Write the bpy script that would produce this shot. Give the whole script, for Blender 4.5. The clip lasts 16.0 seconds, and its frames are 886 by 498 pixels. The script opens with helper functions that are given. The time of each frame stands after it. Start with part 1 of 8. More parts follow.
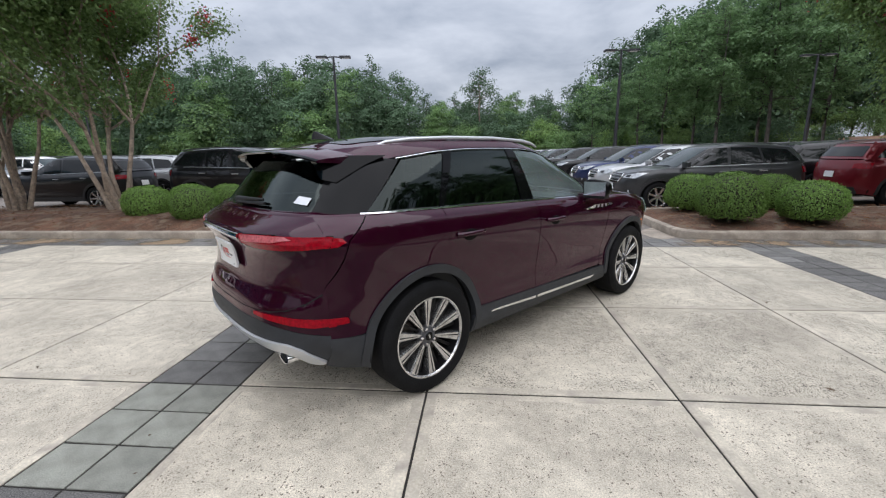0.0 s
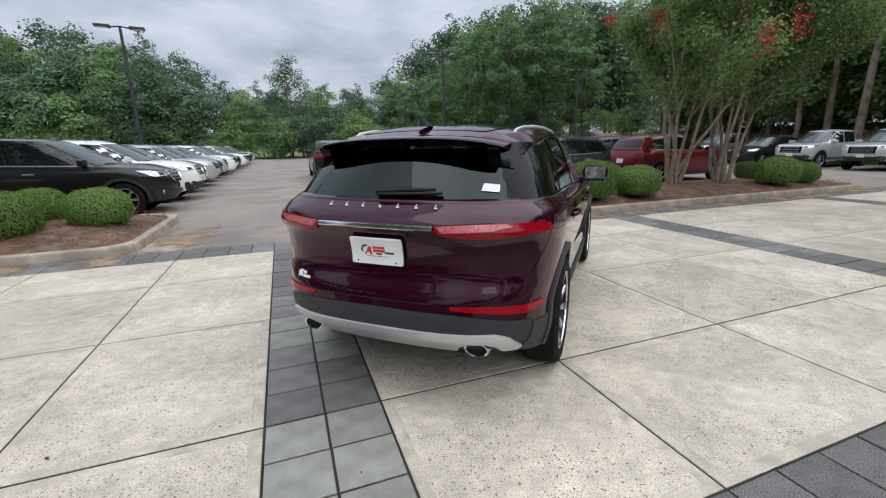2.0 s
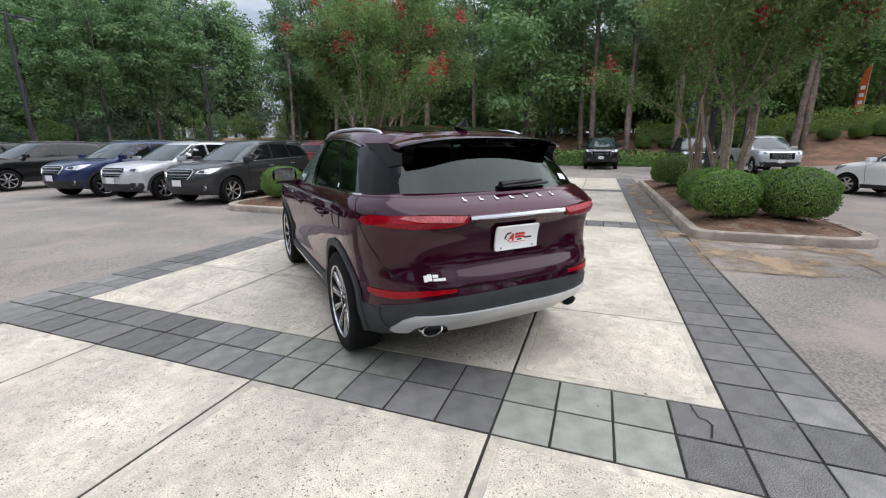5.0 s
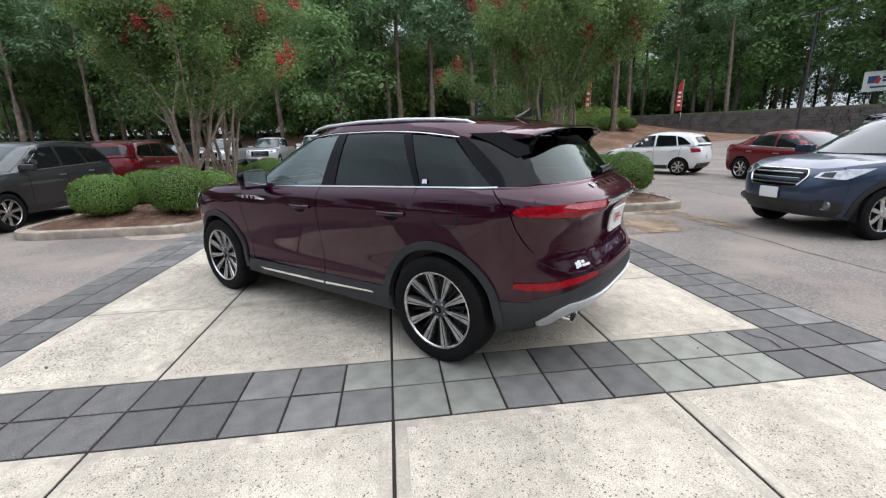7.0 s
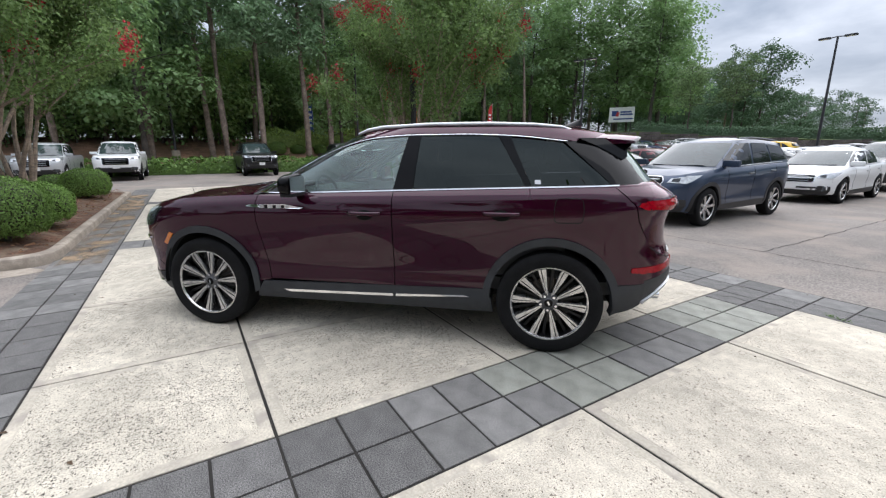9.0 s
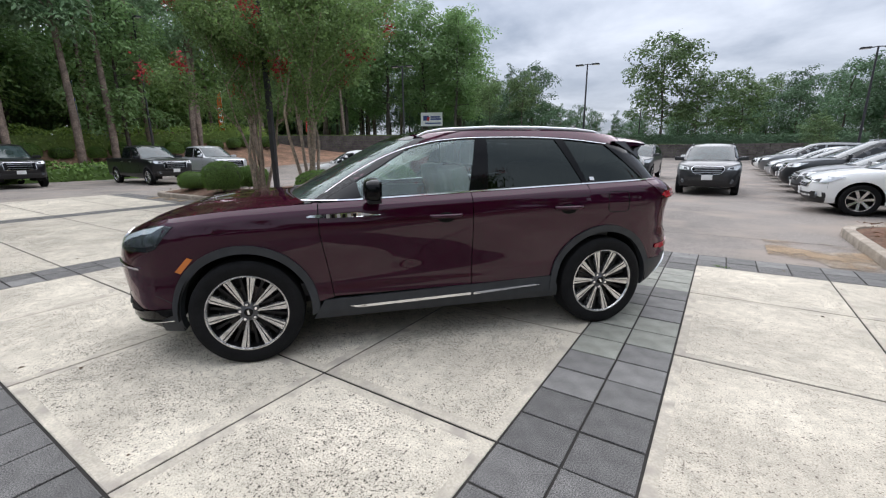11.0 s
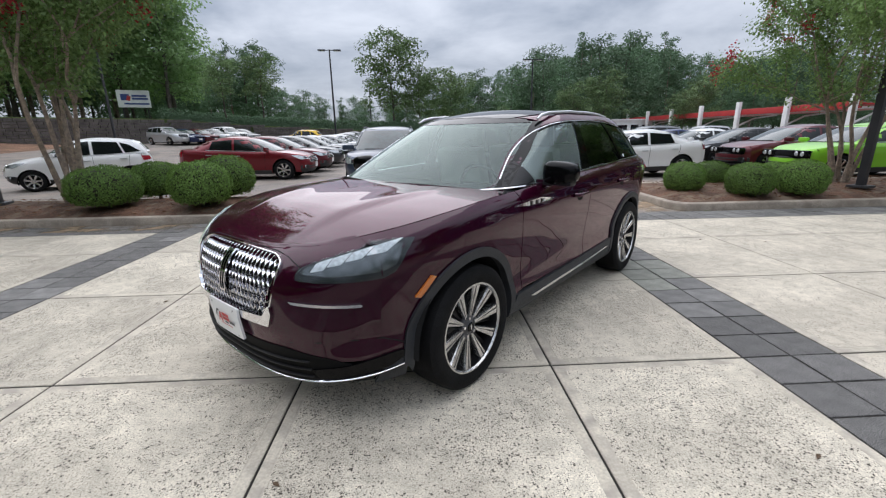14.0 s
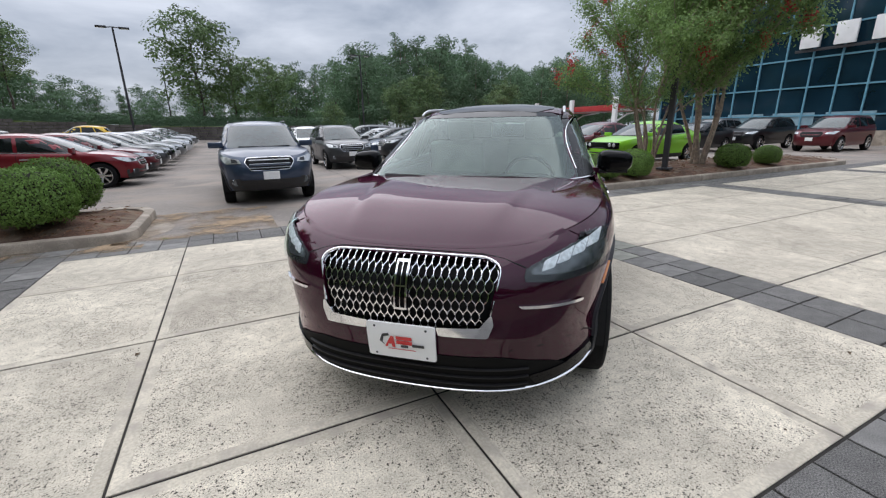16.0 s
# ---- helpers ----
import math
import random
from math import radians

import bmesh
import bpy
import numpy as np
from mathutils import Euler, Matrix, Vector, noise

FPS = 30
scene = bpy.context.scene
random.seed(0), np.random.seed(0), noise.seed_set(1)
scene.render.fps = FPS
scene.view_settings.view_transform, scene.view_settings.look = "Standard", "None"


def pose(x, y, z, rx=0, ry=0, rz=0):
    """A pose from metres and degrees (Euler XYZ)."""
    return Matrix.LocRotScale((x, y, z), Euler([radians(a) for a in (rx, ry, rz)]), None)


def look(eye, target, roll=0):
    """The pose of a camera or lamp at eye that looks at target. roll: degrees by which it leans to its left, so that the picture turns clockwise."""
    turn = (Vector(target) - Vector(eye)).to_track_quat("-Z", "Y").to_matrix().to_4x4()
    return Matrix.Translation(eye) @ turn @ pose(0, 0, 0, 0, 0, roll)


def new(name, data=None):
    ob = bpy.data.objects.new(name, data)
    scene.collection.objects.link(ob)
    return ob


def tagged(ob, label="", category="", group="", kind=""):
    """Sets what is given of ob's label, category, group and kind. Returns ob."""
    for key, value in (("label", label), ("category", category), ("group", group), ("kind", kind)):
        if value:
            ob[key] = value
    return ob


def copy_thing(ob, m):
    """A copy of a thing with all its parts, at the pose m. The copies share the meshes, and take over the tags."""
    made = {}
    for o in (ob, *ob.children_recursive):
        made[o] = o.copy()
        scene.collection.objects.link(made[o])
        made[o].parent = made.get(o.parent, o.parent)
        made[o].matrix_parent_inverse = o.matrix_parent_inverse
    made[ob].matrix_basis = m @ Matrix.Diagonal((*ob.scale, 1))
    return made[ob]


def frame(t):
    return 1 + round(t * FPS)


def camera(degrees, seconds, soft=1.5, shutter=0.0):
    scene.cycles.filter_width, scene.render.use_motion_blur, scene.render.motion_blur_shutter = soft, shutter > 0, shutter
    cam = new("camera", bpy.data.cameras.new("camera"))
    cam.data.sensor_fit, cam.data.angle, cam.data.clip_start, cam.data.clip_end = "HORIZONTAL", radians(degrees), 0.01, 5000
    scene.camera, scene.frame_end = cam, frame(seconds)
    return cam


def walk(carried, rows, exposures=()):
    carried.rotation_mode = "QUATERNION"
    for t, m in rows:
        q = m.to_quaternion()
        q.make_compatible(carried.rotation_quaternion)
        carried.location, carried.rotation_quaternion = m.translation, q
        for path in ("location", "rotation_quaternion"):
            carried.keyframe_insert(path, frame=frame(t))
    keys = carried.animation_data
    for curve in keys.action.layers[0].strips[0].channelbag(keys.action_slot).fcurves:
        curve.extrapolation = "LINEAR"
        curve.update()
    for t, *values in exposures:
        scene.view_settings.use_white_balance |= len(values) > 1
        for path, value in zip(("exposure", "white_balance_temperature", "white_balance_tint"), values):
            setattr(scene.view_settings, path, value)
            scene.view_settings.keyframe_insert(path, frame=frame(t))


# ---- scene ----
cam = camera(93.1, 16.0, soft=1.2)
PATH = [
    (0, (0.054, -4.044, 1.493), (-0.126, -2.102, 1.048), -1.0),
    (0.5, (-0.49, -4.041, 1.474), (-0.438, -2.096, 1.012), -1.1),
    (1, (-1.001, -4.078, 1.469), (-0.733, -2.153, 0.998), -0.9),
    (1.5, (-1.499, -3.984, 1.456), (-1.028, -2.1, 0.979), -0.9),
    (2, (-1.965, -3.856, 1.486), (-1.287, -2.038, 1.0), -1.1),
    (2.5, (-2.408, -3.758, 1.505), (-1.521, -2.038, 1.003), -1.6),
    (3, (-2.841, -3.477, 1.476), (-1.753, -1.887, 0.939), -2.6),
    (3.5, (-3.225, -3.247, 1.458), (-1.887, -1.849, 0.951), -1.1),
    (4, (-3.555, -2.908, 1.454), (-2.013, -1.733, 0.96), -0.7),
    (4.5, (-3.815, -2.483, 1.467), (-2.112, -1.553, 0.982), -0.4),
    (5, (-4.076, -2.061, 1.477), (-2.252, -1.398, 0.994), -0.3),
    (7.5, (-4.177, 0.382, 1.444), (-2.29, -0.049, 0.942), -1.5),
    (8, (-3.964, 0.842, 1.4), (-2.129, 0.211, 0.914), -1.2),
    (8.5, (-3.78, 1.282, 1.392), (-2.02, 0.459, 0.919), -0.7),
    (9, (-3.583, 1.7, 1.412), (-1.92, 0.689, 0.953), -0.2),
    (11.5, (-1.906, 3.354, 1.422), (-1.015, 1.627, 0.951), -0.6),
    (12, (-1.426, 3.515, 1.395), (-0.719, 1.709, 0.906), -0.5),
    (12.5, (-0.95, 3.68, 1.387), (-0.431, 1.814, 0.888), -0.4),
    (13, (-0.458, 3.749, 1.397), (-0.131, 1.844, 0.883), -0.5),
    (13.5, (0.011, 3.737, 1.429), (0.136, 1.811, 0.904), -0.8),
    (14, (0.488, 3.811, 1.435), (0.404, 1.885, 0.905), -1.0),
    (14.5, (0.958, 3.721, 1.406), (0.676, 1.815, 0.869), -1.2),
    (15, (1.404, 3.648, 1.408), (0.927, 1.782, 0.872), -1.2),
    (15.5, (1.808, 3.548, 1.431), (1.142, 1.741, 0.89), -1.2),
    (16, (2.123, 3.309, 1.433), (1.273, 1.587, 0.876), -1.0),
]
walk(cam, [(t, look(eye, target, roll)) for t, eye, target, roll in PATH], exposures=[(t, e, 6330, 14) for t, e in ((0.0, 0.03), (2.5, 0.08), (3.5, 0.18), (5.0, 0.34), (7.5, 0.39), (9.0, 0.39), (11.5, 0.24), (12.5, 0.18), (15.0, 0.06), (16.0, 0.05))])

# ---- sky and sun: a bright overcast summer sky ----
SUN_ELEVATION, SUN_TURN = radians(62), radians(150)
world = bpy.data.worlds.new("overcast_sky")
scene.world = world
world.use_nodes = True
wn, wl = world.node_tree.nodes, world.node_tree.links
wn.clear()
sky = wn.new("ShaderNodeTexSky")
sky.sky_type, sky.sun_disc = "NISHITA", False
sky.sun_elevation, sky.sun_rotation = SUN_ELEVATION, SUN_TURN
sky_bg = wn.new("ShaderNodeBackground")
sky_bg.inputs["Strength"].default_value = 0.08
wl.new(sky.outputs[0], sky_bg.inputs["Color"])
coord = wn.new("ShaderNodeTexCoord")
split = wn.new("ShaderNodeSeparateXYZ")
wl.new(coord.outputs["Generated"], split.inputs[0])
# cloud deck, seen on a plane overhead: direction divided by its height
lift = wn.new("ShaderNodeMath")
lift.operation = "MAXIMUM"
lift.inputs[1].default_value = 0.0
wl.new(split.outputs["Z"], lift.inputs[0])
lift2 = wn.new("ShaderNodeMath")
lift2.operation = "ADD"
lift2.inputs[1].default_value = 0.22
wl.new(lift.outputs[0], lift2.inputs[0])
deck = wn.new("ShaderNodeVectorMath")
deck.operation = "DIVIDE"
wl.new(coord.outputs["Generated"], deck.inputs[0])
comb = wn.new("ShaderNodeCombineXYZ")
for k in range(3):
    wl.new(lift2.outputs[0], comb.inputs[k])
wl.new(comb.outputs[0], deck.inputs[1])
clouds = wn.new("ShaderNodeTexNoise")
clouds.inputs["Scale"].default_value, clouds.inputs["Detail"].default_value = 1.7, 6.0
clouds.inputs["Roughness"].default_value, clouds.inputs["Distortion"].default_value = 0.55, 0.25
wl.new(deck.outputs[0], clouds.inputs["Vector"])
tone = wn.new("ShaderNodeValToRGB")
tone.color_ramp.elements[0].position, tone.color_ramp.elements[0].color = 0.30, (0.35, 0.405, 0.48, 1)
tone.color_ramp.elements[1].position, tone.color_ramp.elements[1].color = 0.68, (0.71, 0.765, 0.83, 1)
wl.new(clouds.outputs["Fac"], tone.inputs[0])
# an overcast sky is about two to three times brighter overhead than at the horizon
rise = wn.new("ShaderNodeMath")
rise.operation = "MULTIPLY_ADD"
rise.inputs[1].default_value, rise.inputs[2].default_value = 1.3, 0.76
wl.new(lift.outputs[0], rise.inputs[0])
cloud_bg = wn.new("ShaderNodeBackground")
wl.new(tone.outputs[0], cloud_bg.inputs["Color"])
wl.new(rise.outputs[0], cloud_bg.inputs["Strength"])
both = wn.new("ShaderNodeMixShader")
both.inputs[0].default_value = 0.9
wl.new(sky_bg.outputs[0], both.inputs[1])
wl.new(cloud_bg.outputs[0], both.inputs[2])
wo = wn.new("ShaderNodeOutputWorld")
wl.new(both.outputs[0], wo.inputs[0])
sun = new("sun", bpy.data.lights.new("sun", "SUN"))
sun.data.energy, sun.data.angle, sun.data.color = 2.45, radians(100), (1.0, 0.985, 0.955)
sun.matrix_world = look((0, 0, 30), (0 - 30 * math.cos(SUN_ELEVATION) * math.sin(SUN_TURN), 0 - 30 * math.cos(SUN_ELEVATION) * math.cos(SUN_TURN), 30 - 30 * math.sin(SUN_ELEVATION)))


# ---- materials ----
def mat(name, color, rough=0.5, metal=0.0, vary=0.0, scale=8.0, fine=0.0, fine_scale=120.0, bump=0.0, bump_scale=200.0, coat=0.0,
        tint=None, rand=0.0, emit=0.0, spec=0.5, coords="Object"):
    """A Principled material: colour that varies at a large and a fine scale, relief, and a chance shade for each object."""
    m = bpy.data.materials.new(name)
    m.use_nodes = True
    n, l = m.node_tree.nodes, m.node_tree.links
    b = n["Principled BSDF"]
    b.inputs["Base Color"].default_value = (*color, 1)
    b.inputs["Roughness"].default_value, b.inputs["Metallic"].default_value = rough, metal
    b.inputs["Coat Weight"].default_value, b.inputs["Coat Roughness"].default_value = coat, 0.02
    b.inputs["Specular IOR Level"].default_value = spec
    if emit:
        b.inputs["Emission Color"].default_value, b.inputs["Emission Strength"].default_value = (*color, 1), emit
    tc = n.new("ShaderNodeTexCoord")

    def noise_tex(s, detail=5.0):
        t = n.new("ShaderNodeTexNoise")
        t.inputs["Scale"].default_value, t.inputs["Detail"].default_value = s, detail
        l.new(tc.outputs[coords], t.inputs["Vector"])
        return t.outputs["Fac"]

    def ramp(fac, lo, hi, a=0.35, z=0.65):
        r = n.new("ShaderNodeMapRange")
        r.inputs[1].default_value, r.inputs[2].default_value, r.inputs[3].default_value, r.inputs[4].default_value = a, z, lo, hi
        l.new(fac, r.inputs[0])
        return r.outputs[0]

    out = None
    if vary or fine or rand:
        terms = []
        if vary:
            terms.append(ramp(noise_tex(scale), 1 - vary, 1 + vary))
        if fine:
            terms.append(ramp(noise_tex(fine_scale, 3.0), 1 - fine, 1 + fine))
        if rand:
            oi = n.new("ShaderNodeObjectInfo")
            terms.append(ramp(oi.outputs["Random"], 1 - rand, 1 + rand, 0.0, 1.0))
        val = terms[0]
        for t in terms[1:]:
            x = n.new("ShaderNodeMath")
            x.operation = "MULTIPLY"
            l.new(val, x.inputs[0])
            l.new(t, x.inputs[1])
            val = x.outputs[0]
        vm = n.new("ShaderNodeVectorMath")
        vm.operation = "SCALE"
        vm.inputs[0].default_value = color
        l.new(val, vm.inputs["Scale"])
        out = vm.outputs[0]
        if tint:
            mx = n.new("ShaderNodeMix")
            mx.data_type = "RGBA"
            mx.inputs["B"].default_value = (*tint, 1)
            l.new(ramp(noise_tex(scale * 2.3), 0.0, 1.0, 0.48, 0.66), mx.inputs["Factor"])
            l.new(out, mx.inputs["A"])
            out = mx.outputs["Result"]
        l.new(out, b.inputs["Base Color"])
    if bump:
        bp = n.new("ShaderNodeBump")
        bp.inputs["Strength"].default_value, bp.inputs["Distance"].default_value = bump, 0.01
        l.new(noise_tex(bump_scale, 4.0), bp.inputs["Height"])
        l.new(bp.outputs[0], b.inputs["Normal"])
    return m


def glass(name, tint, gloss_rough=0.0, ior=1.5, fog=0.0):
    """Thin tinted glass: what lies behind shows through the tint, the surface mirrors by Fresnel, and fog paints a pale
    haze for sky glare and light through the cabin.
    """
    m = bpy.data.materials.new(name)
    m.use_nodes = True
    n, l = m.node_tree.nodes, m.node_tree.links
    n.clear()
    tr, gl, fr, mx, out = (n.new("ShaderNode" + k) for k in ("BsdfTransparent", "BsdfGlossy", "Fresnel", "MixShader", "OutputMaterial"))
    tr.inputs["Color"].default_value = (*tint, 1)
    gl.inputs["Roughness"].default_value = gloss_rough
    gl.inputs["Color"].default_value = (0.88, 1.0, 0.96, 1)
    fr.inputs["IOR"].default_value = ior
    l.new(fr.outputs[0], mx.inputs[0])
    if fog:
        # patchy pale diffuse colour stands in for sky light seen in the panes
        df, fm, tc, nz, mr = (n.new("ShaderNode" + k) for k in ("BsdfDiffuse", "MixShader", "TexCoord", "TexNoise", "MapRange"))
        df.inputs["Color"].default_value = (0.66, 0.78, 0.78, 1)
        nz.inputs["Scale"].default_value, nz.inputs["Detail"].default_value = 2.2, 3.0
        l.new(tc.outputs["Object"], nz.inputs["Vector"])
        mr.inputs[1].default_value, mr.inputs[2].default_value, mr.inputs[3].default_value, mr.inputs[4].default_value = 0.35, 0.65, fog * 0.55, fog * 1.35
        l.new(nz.outputs["Fac"], mr.inputs[0])
        l.new(mr.outputs[0], fm.inputs[0])
        l.new(tr.outputs[0], fm.inputs[1])
        l.new(df.outputs[0], fm.inputs[2])
        l.new(fm.outputs[0], mx.inputs[1])
    else:
        l.new(tr.outputs[0], mx.inputs[1])
    l.new(gl.outputs[0], mx.inputs[2])
    l.new(mx.outputs[0], out.inputs["Surface"])
    return m


def flake_paint(name, color, sheen):
    """Car paint: a metallic flake coat under clear lacquer."""
    m = mat(name, color, rough=0.34, metal=0.45, coat=1.0, fine=0.12, fine_scale=900.0, spec=0.0)
    b = m.node_tree.nodes["Principled BSDF"]
    b.inputs["Coat Roughness"].default_value, b.inputs["Coat IOR"].default_value = 0.02, 1.46
    b.inputs["Specular Tint"].default_value = (*sheen, 1)
    return m


M = {}
M["maroon"] = flake_paint("maroon_paint", (0.0300, 0.0018, 0.0120), (0.9, 0.5, 0.6))
M["gloss_black"] = mat("gloss_black", (0.003, 0.003, 0.0035), rough=0.03, spec=0.16)
M["intake_black"] = mat("matt_black_recess", (0.005, 0.005, 0.005), rough=0.65, spec=0.12)
M["satin_black"] = mat("satin_black", (0.008, 0.008, 0.009), rough=0.45, spec=0.3, vary=0.15, scale=30, bump=0.1)
M["cladding"] = mat("grey_plastic_cladding", (0.030, 0.032, 0.036), rough=0.55, spec=0.35, vary=0.12, scale=12, bump=0.15, bump_scale=500)
# near-black for dark liners; it also paints the shade of hollows and gaps
M["cavity"] = mat("black_cavity_shade", (0.004, 0.004, 0.004), rough=0.9)
M["chrome"] = mat("chrome", (0.80, 0.80, 0.82), rough=0.09, metal=1.0)
M["satin_chrome"] = mat("satin_silver", (0.55, 0.56, 0.58), rough=0.28, metal=0.9, vary=0.05)
M["tyre"] = mat("tyre_rubber", (0.007, 0.007, 0.0075), rough=0.80, spec=0.18, vary=0.25, scale=9, fine=0.2, bump=0.3, bump_scale=90)
M["silver_trim"] = mat("silver_trim_paint", (0.66, 0.67, 0.69), rough=0.33, metal=0.55, vary=0.04)
M["machined"] = mat("machined_alloy", (0.58, 0.575, 0.57), rough=0.27, metal=0.9, vary=0.22, scale=26)
M["rim_dark"] = mat("dark_rim_pocket", (0.010, 0.010, 0.011), rough=0.4, metal=0.5)
M["rim_grey"] = mat("grey_painted_hub", (0.085, 0.085, 0.09), rough=0.35, metal=0.4, vary=0.15, scale=40)
M["disc"] = mat("brake_disc_iron", (0.10, 0.09, 0.085), rough=0.4, metal=0.9, vary=0.2)
M["tail_red"] = mat("red_lens", (0.27, 0.0016, 0.009), rough=0.12, coat=0.2, spec=0.2, vary=0.22, scale=60)
M["tail_clear"] = mat("pale_pink_lens", (0.46, 0.115, 0.125), rough=0.12, coat=0.4, vary=0.25, scale=70)
M["amber"] = mat("amber_lens", (0.62, 0.17, 0.02), rough=0.2, coat=0.8)
M["lamp_clear"] = glass("clear_lamp_cover", (0.95, 0.97, 0.98), 0.01, ior=1.3)
M["lamp_inner"] = mat("headlamp_reflector", (0.16, 0.172, 0.18), rough=0.22, metal=0.5, vary=0.3, scale=30)
M["lamp_dark"] = mat("headlamp_bezel", (0.03, 0.032, 0.035), rough=0.25)
M["lamp_parked"] = mat("bright_lamp_lens", (0.56, 0.58, 0.59), rough=0.16, metal=0.55, coat=0.8, vary=0.25, scale=14)
M["led_white"] = mat("white_light_guide", (0.78, 0.80, 0.81), rough=0.2, metal=0.1, vary=0.2, scale=60)
M["white_plate"] = mat("white_plate", (0.80, 0.80, 0.79), rough=0.35, vary=0.03)
M["plate_red"] = mat("red_print", (0.55, 0.03, 0.03), rough=0.4)
M["plate_dark"] = mat("dark_print", (0.03, 0.03, 0.035), rough=0.4)
M["glass_front"] = glass("green_tinted_glass", (0.62, 0.76, 0.71), ior=1.6, fog=0.15)
M["glass_privacy"] = glass("privacy_glass", (0.034, 0.039, 0.043), ior=1.48)
M["glass_screen"] = glass("windscreen_glass", (0.36, 0.52, 0.46), ior=1.52, fog=0.05)
M["leather"] = mat("pale_leather", (0.55, 0.52, 0.48), rough=0.5, vary=0.12, scale=10, bump=0.2, bump_scale=150)
M["trim_dark"] = mat("dark_interior_trim", (0.035, 0.035, 0.037), rough=0.6, vary=0.15, bump=0.15)
M["headliner"] = mat("headliner_cloth", (0.42, 0.40, 0.37), rough=0.9, fine=0.1)
M["paper"] = mat("white_paper_sticker", (0.72, 0.74, 0.78), rough=0.5, vary=0.04, scale=40)

M["asphalt"] = mat("worn_asphalt", (0.218, 0.192, 0.170), rough=0.88, vary=0.20, scale=0.35, fine=0.35, fine_scale=55, bump=0.5, bump_scale=90, tint=(0.285, 0.238, 0.200))
M["paver"] = mat("grey_paver", (0.150, 0.145, 0.137), rough=0.74, vary=0.20, scale=7, fine=0.22, fine_scale=150, bump=0.25, bump_scale=160, rand=0.28)
M["paver_speckled"] = mat("speckled_dark_paver", (0.124, 0.119, 0.113), rough=0.8, vary=0.16, scale=9, fine=0.70, fine_scale=170, bump=0.45, bump_scale=190, rand=0.15)
M["paver_pale"] = mat("pale_green_grey_paver", (0.232, 0.234, 0.200), rough=0.74, vary=0.18, scale=7, fine=0.2, fine_scale=170, bump=0.25, bump_scale=150, rand=0.10)
M["kerb"] = mat("weathered_kerb_concrete", (0.34, 0.29, 0.235), rough=0.9, vary=0.25, scale=2.2, fine=0.18, fine_scale=90, bump=0.4, bump_scale=90, tint=(0.25, 0.21, 0.17))
M["mulch"] = mat("pine_straw", (0.115, 0.058, 0.034), rough=0.95, vary=0.35, scale=2.0, fine=0.5, fine_scale=45, bump=0.9, bump_scale=70, tint=(0.17, 0.125, 0.085))
M["straw"] = mat("loose_pine_needles", (0.20, 0.105, 0.055), rough=0.9, rand=0.3)
M["joint"] = mat("dark_joint_dirt", (0.024, 0.021, 0.018), rough=0.95, vary=0.3, scale=3)
M["bark_smooth"] = mat("smooth_tan_bark", (0.30, 0.235, 0.18), rough=0.8, vary=0.3, scale=7, fine=0.15, fine_scale=40, bump=0.4, bump_scale=25, tint=(0.20, 0.16, 0.13))
M["bark_pine"] = mat("grey_tan_pine_bark", (0.20, 0.155, 0.125), rough=0.9, vary=0.35, scale=3, fine=0.3, fine_scale=18, bump=0.8, bump_scale=14)
M["bark"] = mat("brown_bark", (0.080, 0.068, 0.058), rough=0.9, vary=0.35, scale=4, fine=0.3, fine_scale=25, bump=0.8, bump_scale=18)
M["pole"] = mat("dark_painted_steel", (0.028, 0.028, 0.032), rough=0.5, vary=0.2, scale=3)
M["white_paint"] = mat("white_painted_steel", (0.78, 0.78, 0.77), rough=0.4, vary=0.06, scale=2)
M["red_canopy"] = mat("red_canopy_panel", (0.42, 0.030, 0.030), rough=0.45, vary=0.1, scale=1.5)


